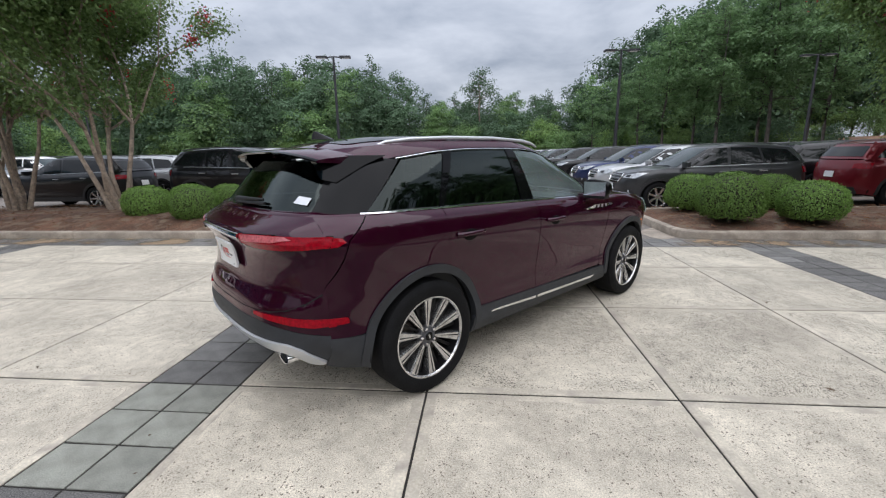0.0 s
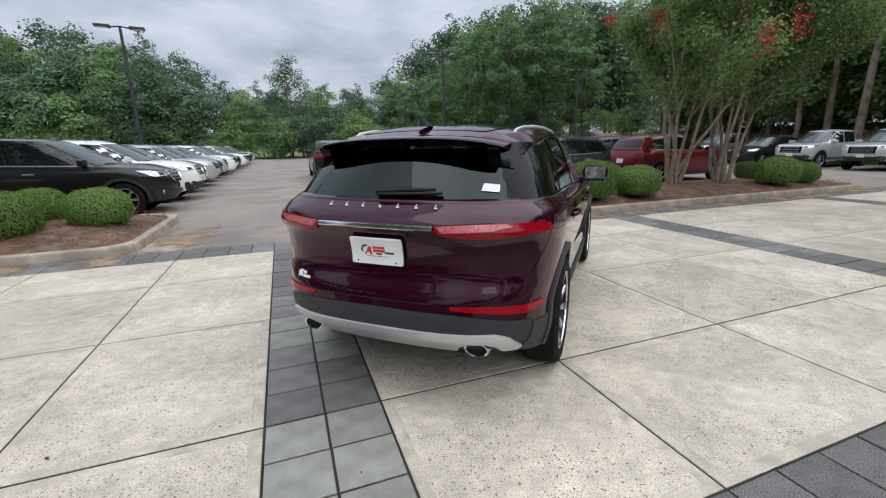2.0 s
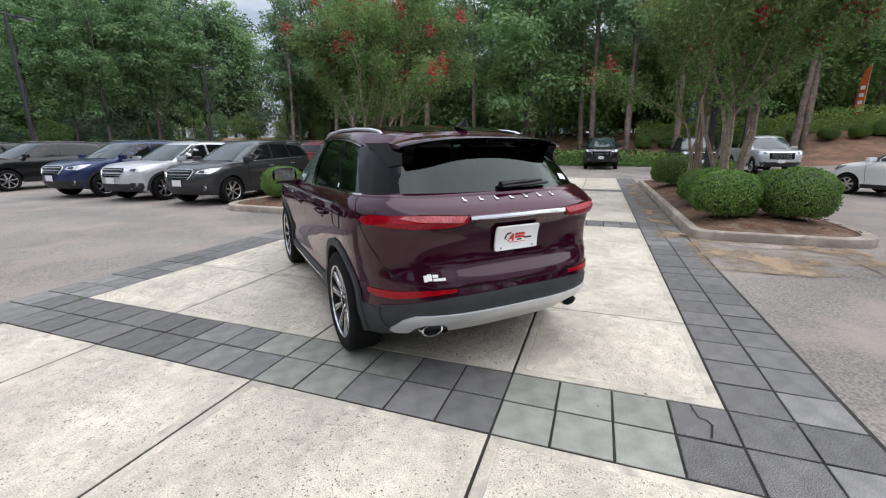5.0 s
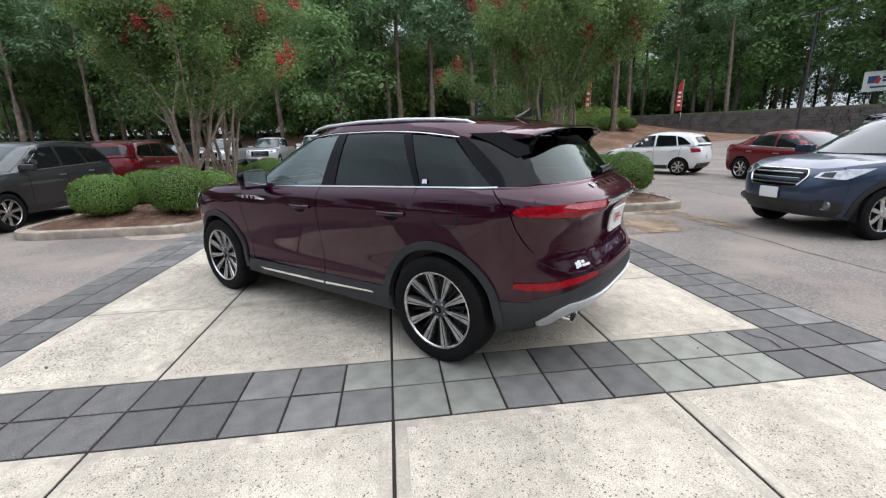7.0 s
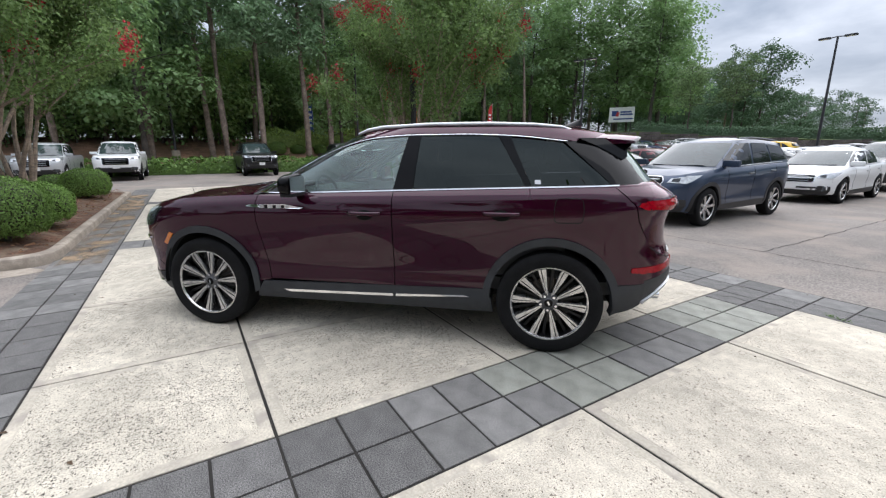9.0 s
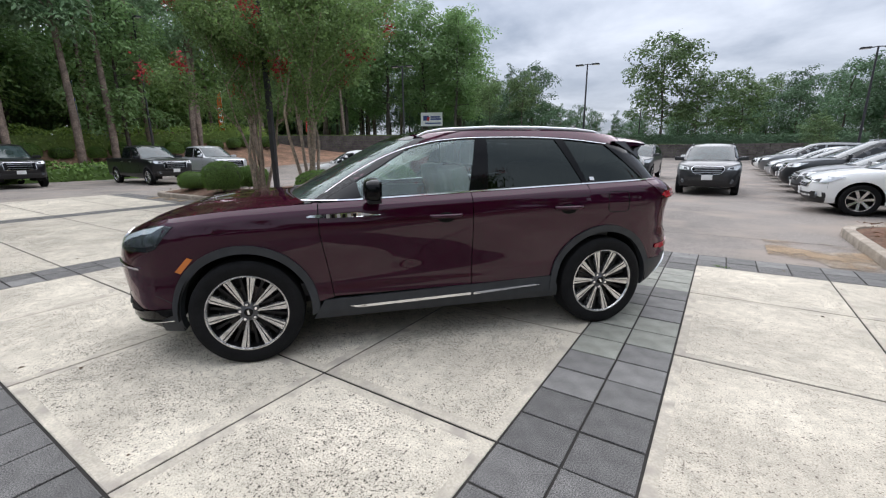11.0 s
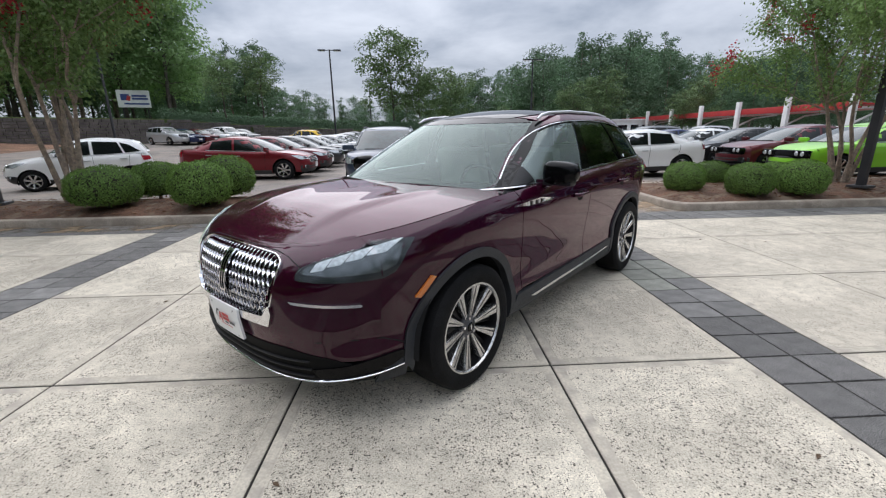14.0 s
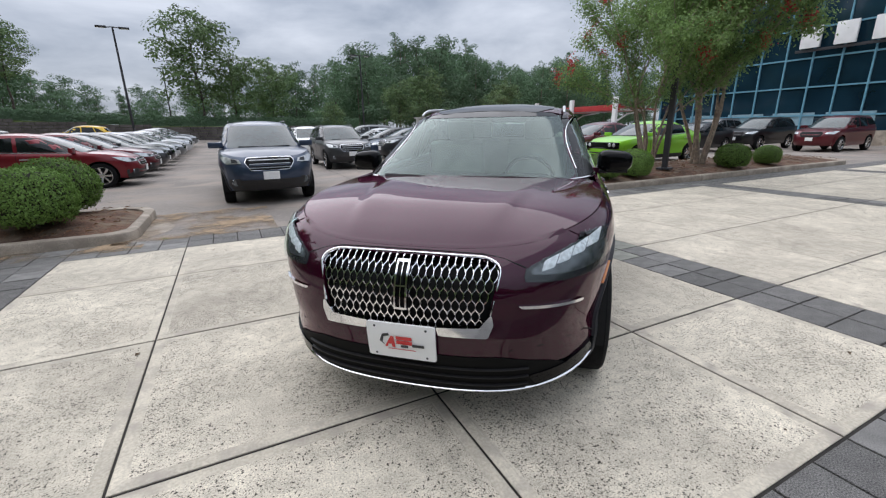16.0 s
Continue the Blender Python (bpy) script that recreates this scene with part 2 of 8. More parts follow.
def speckled_concrete(name, color, chip, worn):
    """Exposed-aggregate slab: pale cement, dark and rusty chips, wide stains and a shade of its own for each slab."""
    m = mat(name, color, rough=0.86, vary=0.15, scale=1.3, fine=0.24, fine_scale=130, bump=0.35, bump_scale=130, rand=0.09, coords="Object")
    n, l = m.node_tree.nodes, m.node_tree.links
    b = n["Principled BSDF"]
    src = b.inputs["Base Color"].links[0].from_socket
    geo = n.new("ShaderNodeNewGeometry")
    # bent coordinates give the chips broken outlines
    wob = n.new("ShaderNodeTexNoise")
    wob.inputs["Scale"].default_value, wob.inputs["Detail"].default_value = 95.0, 2.0
    l.new(geo.outputs["Position"], wob.inputs["Vector"])
    off, add = n.new("ShaderNodeVectorMath"), n.new("ShaderNodeVectorMath")
    off.operation, add.operation = "MULTIPLY_ADD", "ADD"
    off.inputs[1].default_value, off.inputs[2].default_value = (0.020, 0.020, 0.0), (-0.010, -0.010, 0.0)
    l.new(wob.outputs["Color"], off.inputs[0])
    l.new(geo.outputs["Position"], add.inputs[0])
    l.new(off.outputs[0], add.inputs[1])
    patch = n.new("ShaderNodeTexNoise")
    patch.inputs["Scale"].default_value, patch.inputs["Detail"].default_value, patch.inputs["Roughness"].default_value = 1.3, 6.0, 0.6
    l.new(geo.outputs["Position"], patch.inputs["Vector"])
    pr = n.new("ShaderNodeMapRange")
    pr.inputs[1].default_value, pr.inputs[2].default_value, pr.inputs[3].default_value, pr.inputs[4].default_value = 0.38, 0.64, 0.12 * worn, worn
    l.new(patch.outputs["Fac"], pr.inputs[0])

    def chips(scale, share, lo, hi):
        """Coverage of the chips of one size: some cells only, each with a radius of its own, more of them where the surface is worn."""
        v = n.new("ShaderNodeTexVoronoi")
        v.inputs["Scale"].default_value = scale
        l.new(add.outputs[0], v.inputs["Vector"])
        pick = n.new("ShaderNodeSeparateColor")
        l.new(v.outputs["Color"], pick.inputs[0])
        size = n.new("ShaderNodeMapRange")
        size.inputs[3].default_value, size.inputs[4].default_value = lo, hi
        l.new(pick.outputs[1], size.inputs[0])
        near, lim, some, both = (n.new("ShaderNodeMath") for _ in range(4))
        near.operation = "LESS_THAN"
        l.new(v.outputs["Distance"], near.inputs[0])
        l.new(size.outputs[0], near.inputs[1])
        lim.operation = "MULTIPLY"
        lim.inputs[1].default_value = share
        l.new(pr.outputs[0], lim.inputs[0])
        some.operation = "LESS_THAN"
        l.new(pick.outputs[0], some.inputs[0])
        l.new(lim.outputs[0], some.inputs[1])
        both.operation = "MULTIPLY"
        l.new(near.outputs[0], both.inputs[0])
        l.new(some.outputs[0], both.inputs[1])
        return both.outputs[0]

    a2 = n.new("ShaderNodeMath")
    a2.operation = "MAXIMUM"
    l.new(chips(88.0, 0.66, 0.12, 0.50), a2.inputs[0])
    l.new(chips(205.0, 0.85, 0.14, 0.46), a2.inputs[1])
    # hand-sized mottling of the cement skin, buff to grey
    mot = n.new("ShaderNodeTexNoise")
    mot.inputs["Scale"].default_value, mot.inputs["Detail"].default_value, mot.inputs["Roughness"].default_value = 9.0, 8.0, 0.68
    l.new(geo.outputs["Position"], mot.inputs["Vector"])
    mr = n.new("ShaderNodeMapRange")
    mr.inputs[1].default_value, mr.inputs[2].default_value, mr.inputs[3].default_value, mr.inputs[4].default_value = 0.34, 0.66, 0.80, 1.16
    l.new(mot.outputs["Fac"], mr.inputs[0])
    ms = n.new("ShaderNodeVectorMath")
    ms.operation = "SCALE"
    l.new(src, ms.inputs[0])
    l.new(mr.outputs[0], ms.inputs["Scale"])
    mx = n.new("ShaderNodeMix")
    mx.data_type = "RGBA"
    mx.inputs["B"].default_value = (*chip, 1)
    l.new(a2.outputs[0], mx.inputs["Factor"])
    l.new(ms.outputs[0], mx.inputs["A"])
    # broad dirty drifts
    st = n.new("ShaderNodeTexNoise")
    st.inputs["Scale"].default_value, st.inputs["Detail"].default_value, st.inputs["Roughness"].default_value = 0.55, 7.0, 0.62
    l.new(geo.outputs["Position"], st.inputs["Vector"])
    sr = n.new("ShaderNodeMapRange")
    sr.inputs[1].default_value, sr.inputs[2].default_value, sr.inputs[3].default_value, sr.inputs[4].default_value = 0.50, 0.72, 0.0, 0.42
    l.new(st.outputs["Fac"], sr.inputs[0])
    m2 = n.new("ShaderNodeMix")
    m2.data_type = "RGBA"
    m2.inputs["B"].default_value = (0.27, 0.235, 0.19, 1)
    l.new(sr.outputs[0], m2.inputs["Factor"])
    l.new(mx.outputs["Result"], m2.inputs["A"])
    l.new(m2.outputs["Result"], b.inputs["Base Color"])
    return m


M["concrete"] = speckled_concrete("exposed_aggregate_concrete", (0.505, 0.455, 0.370), (0.150, 0.125, 0.096), 0.50)
M["concrete_worn"] = speckled_concrete("worn_aggregate_concrete", (0.525, 0.475, 0.385), (0.052, 0.043, 0.033), 1.15)


M["concrete_edge"] = mat("trowelled_concrete_edge", (0.490, 0.442, 0.358), rough=0.85, vary=0.16, scale=2.5, fine=0.14, fine_scale=70, bump=0.25, bump_scale=110, rand=0.08, tint=(0.36, 0.32, 0.27))


def leaf_mat(name, color, vary=0.40, through_light=0.45):
    m = bpy.data.materials.new(name)
    m.use_nodes = True
    n, l = m.node_tree.nodes, m.node_tree.links
    n.clear()
    geo, oi = n.new("ShaderNodeNewGeometry"), n.new("ShaderNodeObjectInfo")
    d, t, g = n.new("ShaderNodeBsdfDiffuse"), n.new("ShaderNodeBsdfTranslucent"), n.new("ShaderNodeBsdfGlossy")
    r1 = n.new("ShaderNodeMapRange")
    r1.inputs[3].default_value, r1.inputs[4].default_value = 1 - vary, 1 + vary
    l.new(geo.outputs["Random Per Island"], r1.inputs[0])
    r2 = n.new("ShaderNodeMapRange")
    r2.inputs[3].default_value, r2.inputs[4].default_value = 0.82, 1.18
    l.new(oi.outputs["Random"], r2.inputs[0])
    x = n.new("ShaderNodeMath")
    x.operation = "MULTIPLY"
    l.new(r1.outputs[0], x.inputs[0])
    l.new(r2.outputs[0], x.inputs[1])
    vm = n.new("ShaderNodeVectorMath")
    vm.operation = "SCALE"
    vm.inputs[0].default_value = color
    l.new(x.outputs[0], vm.inputs["Scale"])
    l.new(vm.outputs[0], d.inputs["Color"])
    l.new(vm.outputs[0], t.inputs["Color"])
    mx, mx2, out = n.new("ShaderNodeMixShader"), n.new("ShaderNodeMixShader"), n.new("ShaderNodeOutputMaterial")
    mx.inputs[0].default_value, mx2.inputs[0].default_value = through_light, 0.025
    g.inputs["Roughness"].default_value = 0.4
    l.new(d.outputs[0], mx.inputs[1])
    l.new(t.outputs[0], mx.inputs[2])
    l.new(mx.outputs[0], mx2.inputs[1])
    l.new(g.outputs[0], mx2.inputs[2])
    l.new(mx2.outputs[0], out.inputs["Surface"])
    return m


M["leaf_box"] = leaf_mat("clipped_shrub_leaf", (0.130, 0.225, 0.050), 0.40, 0.15)
# dark brown puts the shade between the shrubs' leaves into the core's colour
M["twigs"] = mat("core_shade", (0.030, 0.028, 0.016), rough=0.9, vary=0.3, scale=20)
M["leaf_myrtle"] = leaf_mat("myrtle_leaf", (0.165, 0.255, 0.085), 0.35, 0.50)
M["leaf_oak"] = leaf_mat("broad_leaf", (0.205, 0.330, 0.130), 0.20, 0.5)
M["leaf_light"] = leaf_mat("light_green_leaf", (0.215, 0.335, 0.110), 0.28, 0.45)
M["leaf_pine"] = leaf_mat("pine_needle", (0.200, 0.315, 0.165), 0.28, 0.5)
M["leaf_tall"] = leaf_mat("dark_broad_leaf", (0.155, 0.255, 0.110), 0.24, 0.5)
M["leaf_young"] = leaf_mat("young_tree_leaf", (0.135, 0.205, 0.085), 0.40, 0.30)
M["leaf_far"] = leaf_mat("dark_woodland_leaf", (0.100, 0.168, 0.092), 0.18, 0.34)
M["leaf_hedge"] = leaf_mat("yellow_green_hedge_leaf", (0.250, 0.350, 0.090), 0.30, 0.40)
M["blossom"] = leaf_mat("coral_red_blossom", (0.43, 0.042, 0.052), 0.30, 0.25)
M["grass"] = mat("mown_grass", (0.135, 0.185, 0.060), rough=0.9, vary=0.25, scale=0.6, fine=0.3, fine_scale=60, bump=0.6, bump_scale=60)
M["bank"] = mat("leaf_litter_bank", (0.25, 0.140, 0.090), rough=0.95, vary=0.35, scale=0.6, fine=0.4, fine_scale=30, bump=0.8, bump_scale=30, tint=(0.17, 0.105, 0.060))


# ---- helpers for meshes ----
def mesh_of(name, verts, faces, material, smooth=None):
    me = bpy.data.meshes.new(name)
    me.from_pydata([tuple(v) for v in verts], [], [tuple(f) for f in faces])
    for x in material if isinstance(material, (list, tuple)) else [material]:
        me.materials.append(x)
    if smooth is not None:
        me.polygons.foreach_set("use_smooth", [True] * len(me.polygons))
        me.set_sharp_from_angle(angle=radians(smooth))
    me.update()
    return me


def put(name, me, parent=None, label=""):
    ob = new(name, me)
    if parent is not None:
        ob.parent = parent
    return tagged(ob, label=label)


def part(name, bm, material, parent, label="", smooth=35):
    me = bpy.data.meshes.new(name)
    bm.to_mesh(me)
    bm.free()
    me.materials.append(material)
    if smooth is not None:
        me.polygons.foreach_set("use_smooth", [True] * len(me.polygons))
        me.set_sharp_from_angle(angle=radians(smooth))
    return put(name, me, parent, label)


def box_bm(cx, cy, cz, sx, sy, sz, bevel=0.0, turn=None, bm=None):
    bm = bm or bmesh.new()
    m = Matrix.Translation((cx, cy, cz)) @ (turn or Matrix()) @ Matrix.Diagonal((sx, sy, sz, 1))
    made = bmesh.ops.create_cube(bm, size=1.0, matrix=m)["verts"]
    if bevel:
        edges = list({e for v in made for e in v.link_edges})
        bmesh.ops.bevel(bm, geom=edges, offset=bevel, segments=2, affect="EDGES", profile=0.7)
    return bm


def tube_data(points, radius, sides=8, cap=True):
    """Vertices and faces of a tube along points; radius is a number or one for each point."""
    P = [Vector(p) for p in points]
    R = radius if isinstance(radius, (list, tuple)) else [radius] * len(P)
    vs, fs, up = [], [], None
    for i, p in enumerate(P):
        d = (P[min(i + 1, len(P) - 1)] - P[max(i - 1, 0)]).normalized()
        up = Vector((0, 0, 1)) if up is None else up
        a = d.cross(up)
        if a.length < 1e-3:
            a = d.cross(Vector((1, 0, 0)))
        a.normalize()
        b = a.cross(d).normalized()
        for k in range(sides):
            w = 2 * math.pi * k / sides
            vs.append(p + (a * math.cos(w) + b * math.sin(w)) * R[i])
    for i in range(len(P) - 1):
        for k in range(sides):
            k2 = (k + 1) % sides
            fs.append((i * sides + k, i * sides + k2, (i + 1) * sides + k2, (i + 1) * sides + k))
    if cap:
        fs.append(tuple(range(sides - 1, -1, -1)))
        fs.append(tuple((len(P) - 1) * sides + k for k in range(sides)))
    return vs, fs


def tube(name, points, radius, material, parent=None, sides=8, label=""):
    vs, fs = tube_data(points, radius, sides)
    return put(name, mesh_of(name, vs, fs, material, 50), parent, label)


def lathe(name, profile, material, parent=None, axis="X", steps=48, label="", centre=(0, 0, 0), smooth=35, closed=False):
    """Turns (radius, along) pairs about an axis."""
    vs, fs, n = [], [], len(profile)
    for k in range(steps):
        c, s = math.cos(2 * math.pi * k / steps), math.sin(2 * math.pi * k / steps)
        for r, h in profile:
            p = {"X": (h, r * c, r * s), "Y": (r * c, h, r * s), "Z": (r * c, r * s, h)}[axis]
            vs.append((p[0] + centre[0], p[1] + centre[1], p[2] + centre[2]))
    for k in range(steps):
        k2 = (k + 1) % steps
        for i in range(n if closed else n - 1):
            j = (i + 1) % n
            fs.append((k * n + i, k * n + j, k2 * n + j, k2 * n + i))
    return put(name, mesh_of(name, vs, fs, material, smooth), parent, label)


def curve(*pairs):
    """A smooth curve through (at, value) pairs that never overshoots; holds its end values."""
    xs, ys = np.array([p[0] for p in pairs], float), np.array([p[1] for p in pairs], float)
    if xs[0] > xs[-1]:
        xs, ys = xs[::-1], ys[::-1]
    h, d = np.diff(xs), np.diff(ys) / np.diff(xs)
    m = np.r_[d[0], np.where(d[:-1] * d[1:] > 0, 2 * d[:-1] * d[1:] / np.where(d[:-1] + d[1:] == 0, 1, d[:-1] + d[1:]), 0), d[-1]]

    def at(x):
        x = np.clip(np.asarray(x, float), xs[0], xs[-1])
        i = np.clip(np.searchsorted(xs, x, side="right") - 1, 0, len(h) - 1)
        t = (x - xs[i]) / h[i]
        return (2 * t**3 - 3 * t**2 + 1) * ys[i] + (t**3 - 2 * t**2 + t) * h[i] * m[i] + (-2 * t**3 + 3 * t**2) * ys[i + 1] + (t**3 - t**2) * h[i] * m[i + 1]

    return at


def rounded(points, radii, steps=6):
    """A polygon with rounded corners."""
    out, n = [], len(points)
    radii = radii if isinstance(radii, (list, tuple)) else [radii] * n
    for i in range(n):
        a, p, b = Vector(points[i - 1]), Vector(points[i]), Vector(points[(i + 1) % n])
        r = radii[i]
        if r <= 0:
            out.append(tuple(p))
            continue
        u, v = (a - p), (b - p)
        k = min(r, u.length * 0.49, v.length * 0.49)
        s, e = p + u.normalized() * k, p + v.normalized() * k
        for j in range(steps + 1):
            t = j / steps
            out.append(tuple(s * (1 - t) ** 2 + p * 2 * t * (1 - t) + e * t**2))
    return out


# ---- ground, lot and planted islands ----
GROUND_Z = -0.012
X_BANDS = [(-20.95, -20.30), (-14.70, -14.05), (-8.45, -7.80), (-2.20, -1.555), (4.05, 4.70), (10.30, 10.95)]
Y_LOW, Y_HIGH = -2.86, 2.67
X_JOINTS, Y_JOINTS = (1.265, 2.82, 4.335), (-1.635, -0.05, 1.46)

gv, gf = [], []
span = [-600, -200, -80, -50, -35, -25, -15, -8, 0, 8, 15, 22, 26, 32, 40, 60, 100, 250, 600]


def lie(x, y):
    """Height of the ground: level lot that climbs gently to the south-east, with a bank rising to the woods in the east."""
    t = min(max((x - 28.5) / 16.0, 0.0), 1.0)
    u = min(max((0.70 * x - 0.714 * y - 22) / 26.0, 0.0), 1.0) * min(max((-y - 8) / 10, 0.0), 1.0)
    return GROUND_Z + 1.0 * u * u * (3 - 2 * u) + 2.6 * t * t * (3 - 2 * t) * min(max((y + 40) / 18, 0), 1)


fine = sorted(set(span + [28 + k * 1.5 for k in range(14)] + [3 * k for k in range(-8, 10)]))
finey = sorted(set(span + [-40 + 6 * k for k in range(20)] + [-64 + 2.5 * k for k in range(24)]))
for x in fine:
    for y in finey:
        gv.append((x, y, lie(x, y)))
for i in range(len(fine) - 1):
    for j in range(len(finey) - 1):
        a = i * len(finey) + j
        gf.append((a, a + len(finey), a + len(finey) + 1, a + 1))
gme = mesh_of("ground", gv, gf, [M["asphalt"], M["bank"], M["grass"]], 60)
for p in gme.polygons:
    c = p.center
    if c.x > 28 and c.y > -40:
        p.material_index = 1
    elif abs(c.y) > 62 or abs(c.x) > 62:
        p.material_index = 2
ground = tagged(put("ground", gme), "worn grey-brown asphalt parking lot ground", "ground", kind="structure")

walkway = tagged(new("pavement"), "concrete slab walkway edged with dark grey pavers", "pavement", kind="structure")


def island(name, x0, x1, y0, y1, radii, label, mound=0.16):
    """A raised planting bed: a kerb with rounded corners round a bed of pine straw."""
    loop = rounded([(x0, y0), (x1, y0), (x1, y1), (x0, y1)], radii, 8)
    thing = tagged(new(name), label, "planting bed", kind="structure")
    inner = lambda d: [(x + max(min((x0 + x1) / 2 - x, d), -d), y + max(min((y0 + y1) / 2 - y, d), -d)) for x, y in loop]
    n = len(loop)
    prof = [(0.0, GROUND_Z - 0.02), (0.0, 0.085), (0.012, 0.118), (0.04, 0.132), (0.12, 0.132), (0.145, 0.12), (0.15, 0.05)]
    vs, fs = [], []
    for d, z in prof:
        vs += [(x, y, z) for x, y in inner(d)]
    for r in range(len(prof) - 1):
        for i in range(n):
            fs.append((r * n + i, r * n + (i + 1) % n, (r + 1) * n + (i + 1) % n, (r + 1) * n + i))
    put("kerb", mesh_of("kerb", vs, fs, M["kerb"], 40), thing, "weathered concrete kerb")
    vs, fs, steps = [], [], 10
    for r in range(steps + 1):
        t = r / steps
        for x, y in inner(0.13):
            cx, cy = min(max(x, x0 + 1.3), x1 - 1.3), min(max(y, y0 + 1.3), y1 - 1.3)
            px, py = x + (cx - x) * t, y + (cy - y) * t
            rise = 0.085 + mound * (1 - (1 - t) ** 2)
            vs.append((px, py, rise + 0.03 * noise.noise(Vector((px * 1.4, py * 1.4, 0)))))
    for r in range(steps):
        for i in range(n):
            fs.append((r * n + i, r * n + (i + 1) % n, (r + 1) * n + (i + 1) % n, (r + 1) * n + i))
    fs.append(tuple(steps * n + i for i in range(n)))
    put("mulch", mesh_of("mulch", vs, fs, M["mulch"], 80), thing, "brown pine straw mulch")
    # loose needles and chips lying on the bed
    vs, fs = [], []
    rng = random.Random(name)
    for k in range(int((x1 - x0) * (y1 - y0) * 40)):
        x, y, a, ln = rng.uniform(x0 + 0.2, x1 - 0.2), rng.uniform(y0 + 0.2, y1 - 0.2), rng.uniform(0, 6.28), rng.uniform(0.04, 0.13)
        edge = min(x - x0, x1 - x, y - y0, y1 - y)
        t = min(edge / 1.3, 1)
        z = 0.095 + mound * (1 - (1 - t) ** 2) + 0.03 * noise.noise(Vector((x * 1.4, y * 1.4, 0))) + rng.uniform(0, 0.02)
        dx, dy, w = math.cos(a) * ln, math.sin(a) * ln, rng.uniform(0.002, 0.006)
        b = len(vs)
        vs += [(x - dy * w / ln, y + dx * w / ln, z), (x + dy * w / ln, y - dx * w / ln, z), (x + dx, y + dy, z + rng.uniform(0, 0.03)), (x + dx * 0.6, y + dy * 0.6, z + 0.02)]
        fs += [(b, b + 1, b + 2), (b, b + 2, b + 3)]
    put("pine_needles", mesh_of("pine_needles", vs, fs, M["straw"]), thing)["kind"] = "stuff"
    return thing


island("planting_bed_northeast", 3.42, 14.0, 3.25, 6.5, [0.5, 0.6, 0.9, 0.9], "kerbed bed of pine straw with clipped shrubs")
island("planting_bed_northwest", -16.5, -4.12, 3.28, 6.9, [0.6, 0.5, 0.7, 0.9], "kerbed bed of pine straw and patchy grass", 0.22)
island("planting_bed_southeast", 3.42, 14.2, -6.1, -3.56, [0.7, 0.9, 0.6, 0.35], "kerbed bed of thin straw mulch with shrubs")
island("planting_bed_southwest", -17.0, -4.1, -6.9, -3.55, [0.9, 0.8, 0.4, 0.6], "kerbed bed of red-brown pine straw")


def apron(name, cx, cy, r, a0, a1):
    """A worn concrete gutter apron curving round a kerb's corner."""
    vs, fs, n = [], [], 14
    for k in range(n + 1):
        a = radians(a0 + (a1 - a0) * k / n)
        vs += [(cx + 0.2 * math.cos(a), cy + 0.2 * math.sin(a), GROUND_Z + 0.004), (cx + r * math.cos(a), cy + r * math.sin(a), GROUND_Z + 0.004)]
    for k in range(n):
        fs.append((2 * k, 2 * k + 1, 2 * k + 3, 2 * k + 2))
    put("gutter_apron", mesh_of("gutter_apron", vs, fs, M["kerb"]), walkway, "worn concrete gutter apron")


apron("northwest", -4.35, 3.75, 0.85, -40, 80)
apron("northeast", 3.75, 3.75, 0.75, 100, 220)
apron("southwest", -4.3, -4.0, 0.8, -80, 30)
apron("southeast", 3.9, -4.4, 0.85, 120, 240)


# joint bed under slabs and pavers
def bed(x0, x1, y0, y1):
    z = GROUND_Z + 0.004
    return mesh_of("joint_bed", [(x0, y0, z), (x1, y0, z), (x1, y1, z), (x0, y1, z)], [(0, 1, 2, 3)], M["joint"])


put("joint_bed", bed(-27.0, 16.0, -3.53, 3.24), walkway)


def slab_mesh(w, h, bevel=0.006, z0=-0.008, z1=0.0, material=None, name="slab", margin=0.0, edge=None):
    """A piece with its top at z1 and a small bevel all round."""
    a, b = w / 2, h / 2
    if margin:
        m = margin
        vs = [(-a, -b, z0), (a, -b, z0), (a, b, z0), (-a, b, z0), (-a, -b, z1 - bevel * 0.5), (a, -b, z1 - bevel * 0.5), (a, b, z1 - bevel * 0.5), (-a, b, z1 - bevel * 0.5)]
        for e, z in ((bevel, z1), (m, z1), (m + 0.008, z1 - 0.002), (m + 0.016, z1 + 0.0005)):
            vs += [(-a + e, -b + e, z), (a - e, -b + e, z), (a - e, b - e, z), (-a + e, b - e, z)]
        fs = [(20, 21, 22, 23)]
        for r in range(5):
            fs += [(4 * r + i, 4 * r + (i + 1) % 4, 4 * r + 4 + (i + 1) % 4, 4 * r + 4 + i) for i in range(4)]
        me = mesh_of(name, vs, fs, [material, edge])
        for k, p in enumerate(me.polygons):
            p.material_index = 0 if k == 0 else 1
        return me
    vs = [(-a, -b, z0), (a, -b, z0), (a, b, z0), (-a, b, z0), (-a, -b, z1 - bevel * 0.5), (a, -b, z1 - bevel * 0.5), (a, b, z1 - bevel * 0.5), (-a, b, z1 - bevel * 0.5),
          (-a + bevel, -b + bevel, z1), (a - bevel, -b + bevel, z1), (a - bevel, b - bevel, z1), (-a + bevel, b - bevel, z1)]
    fs = [(8, 9, 10, 11)]
    for i in range(4):
        j = (i + 1) % 4
        fs += [(i, j, 4 + j, 4 + i), (4 + i, 4 + j, 8 + j, 8 + i)]
    return mesh_of(name, vs, fs, material)


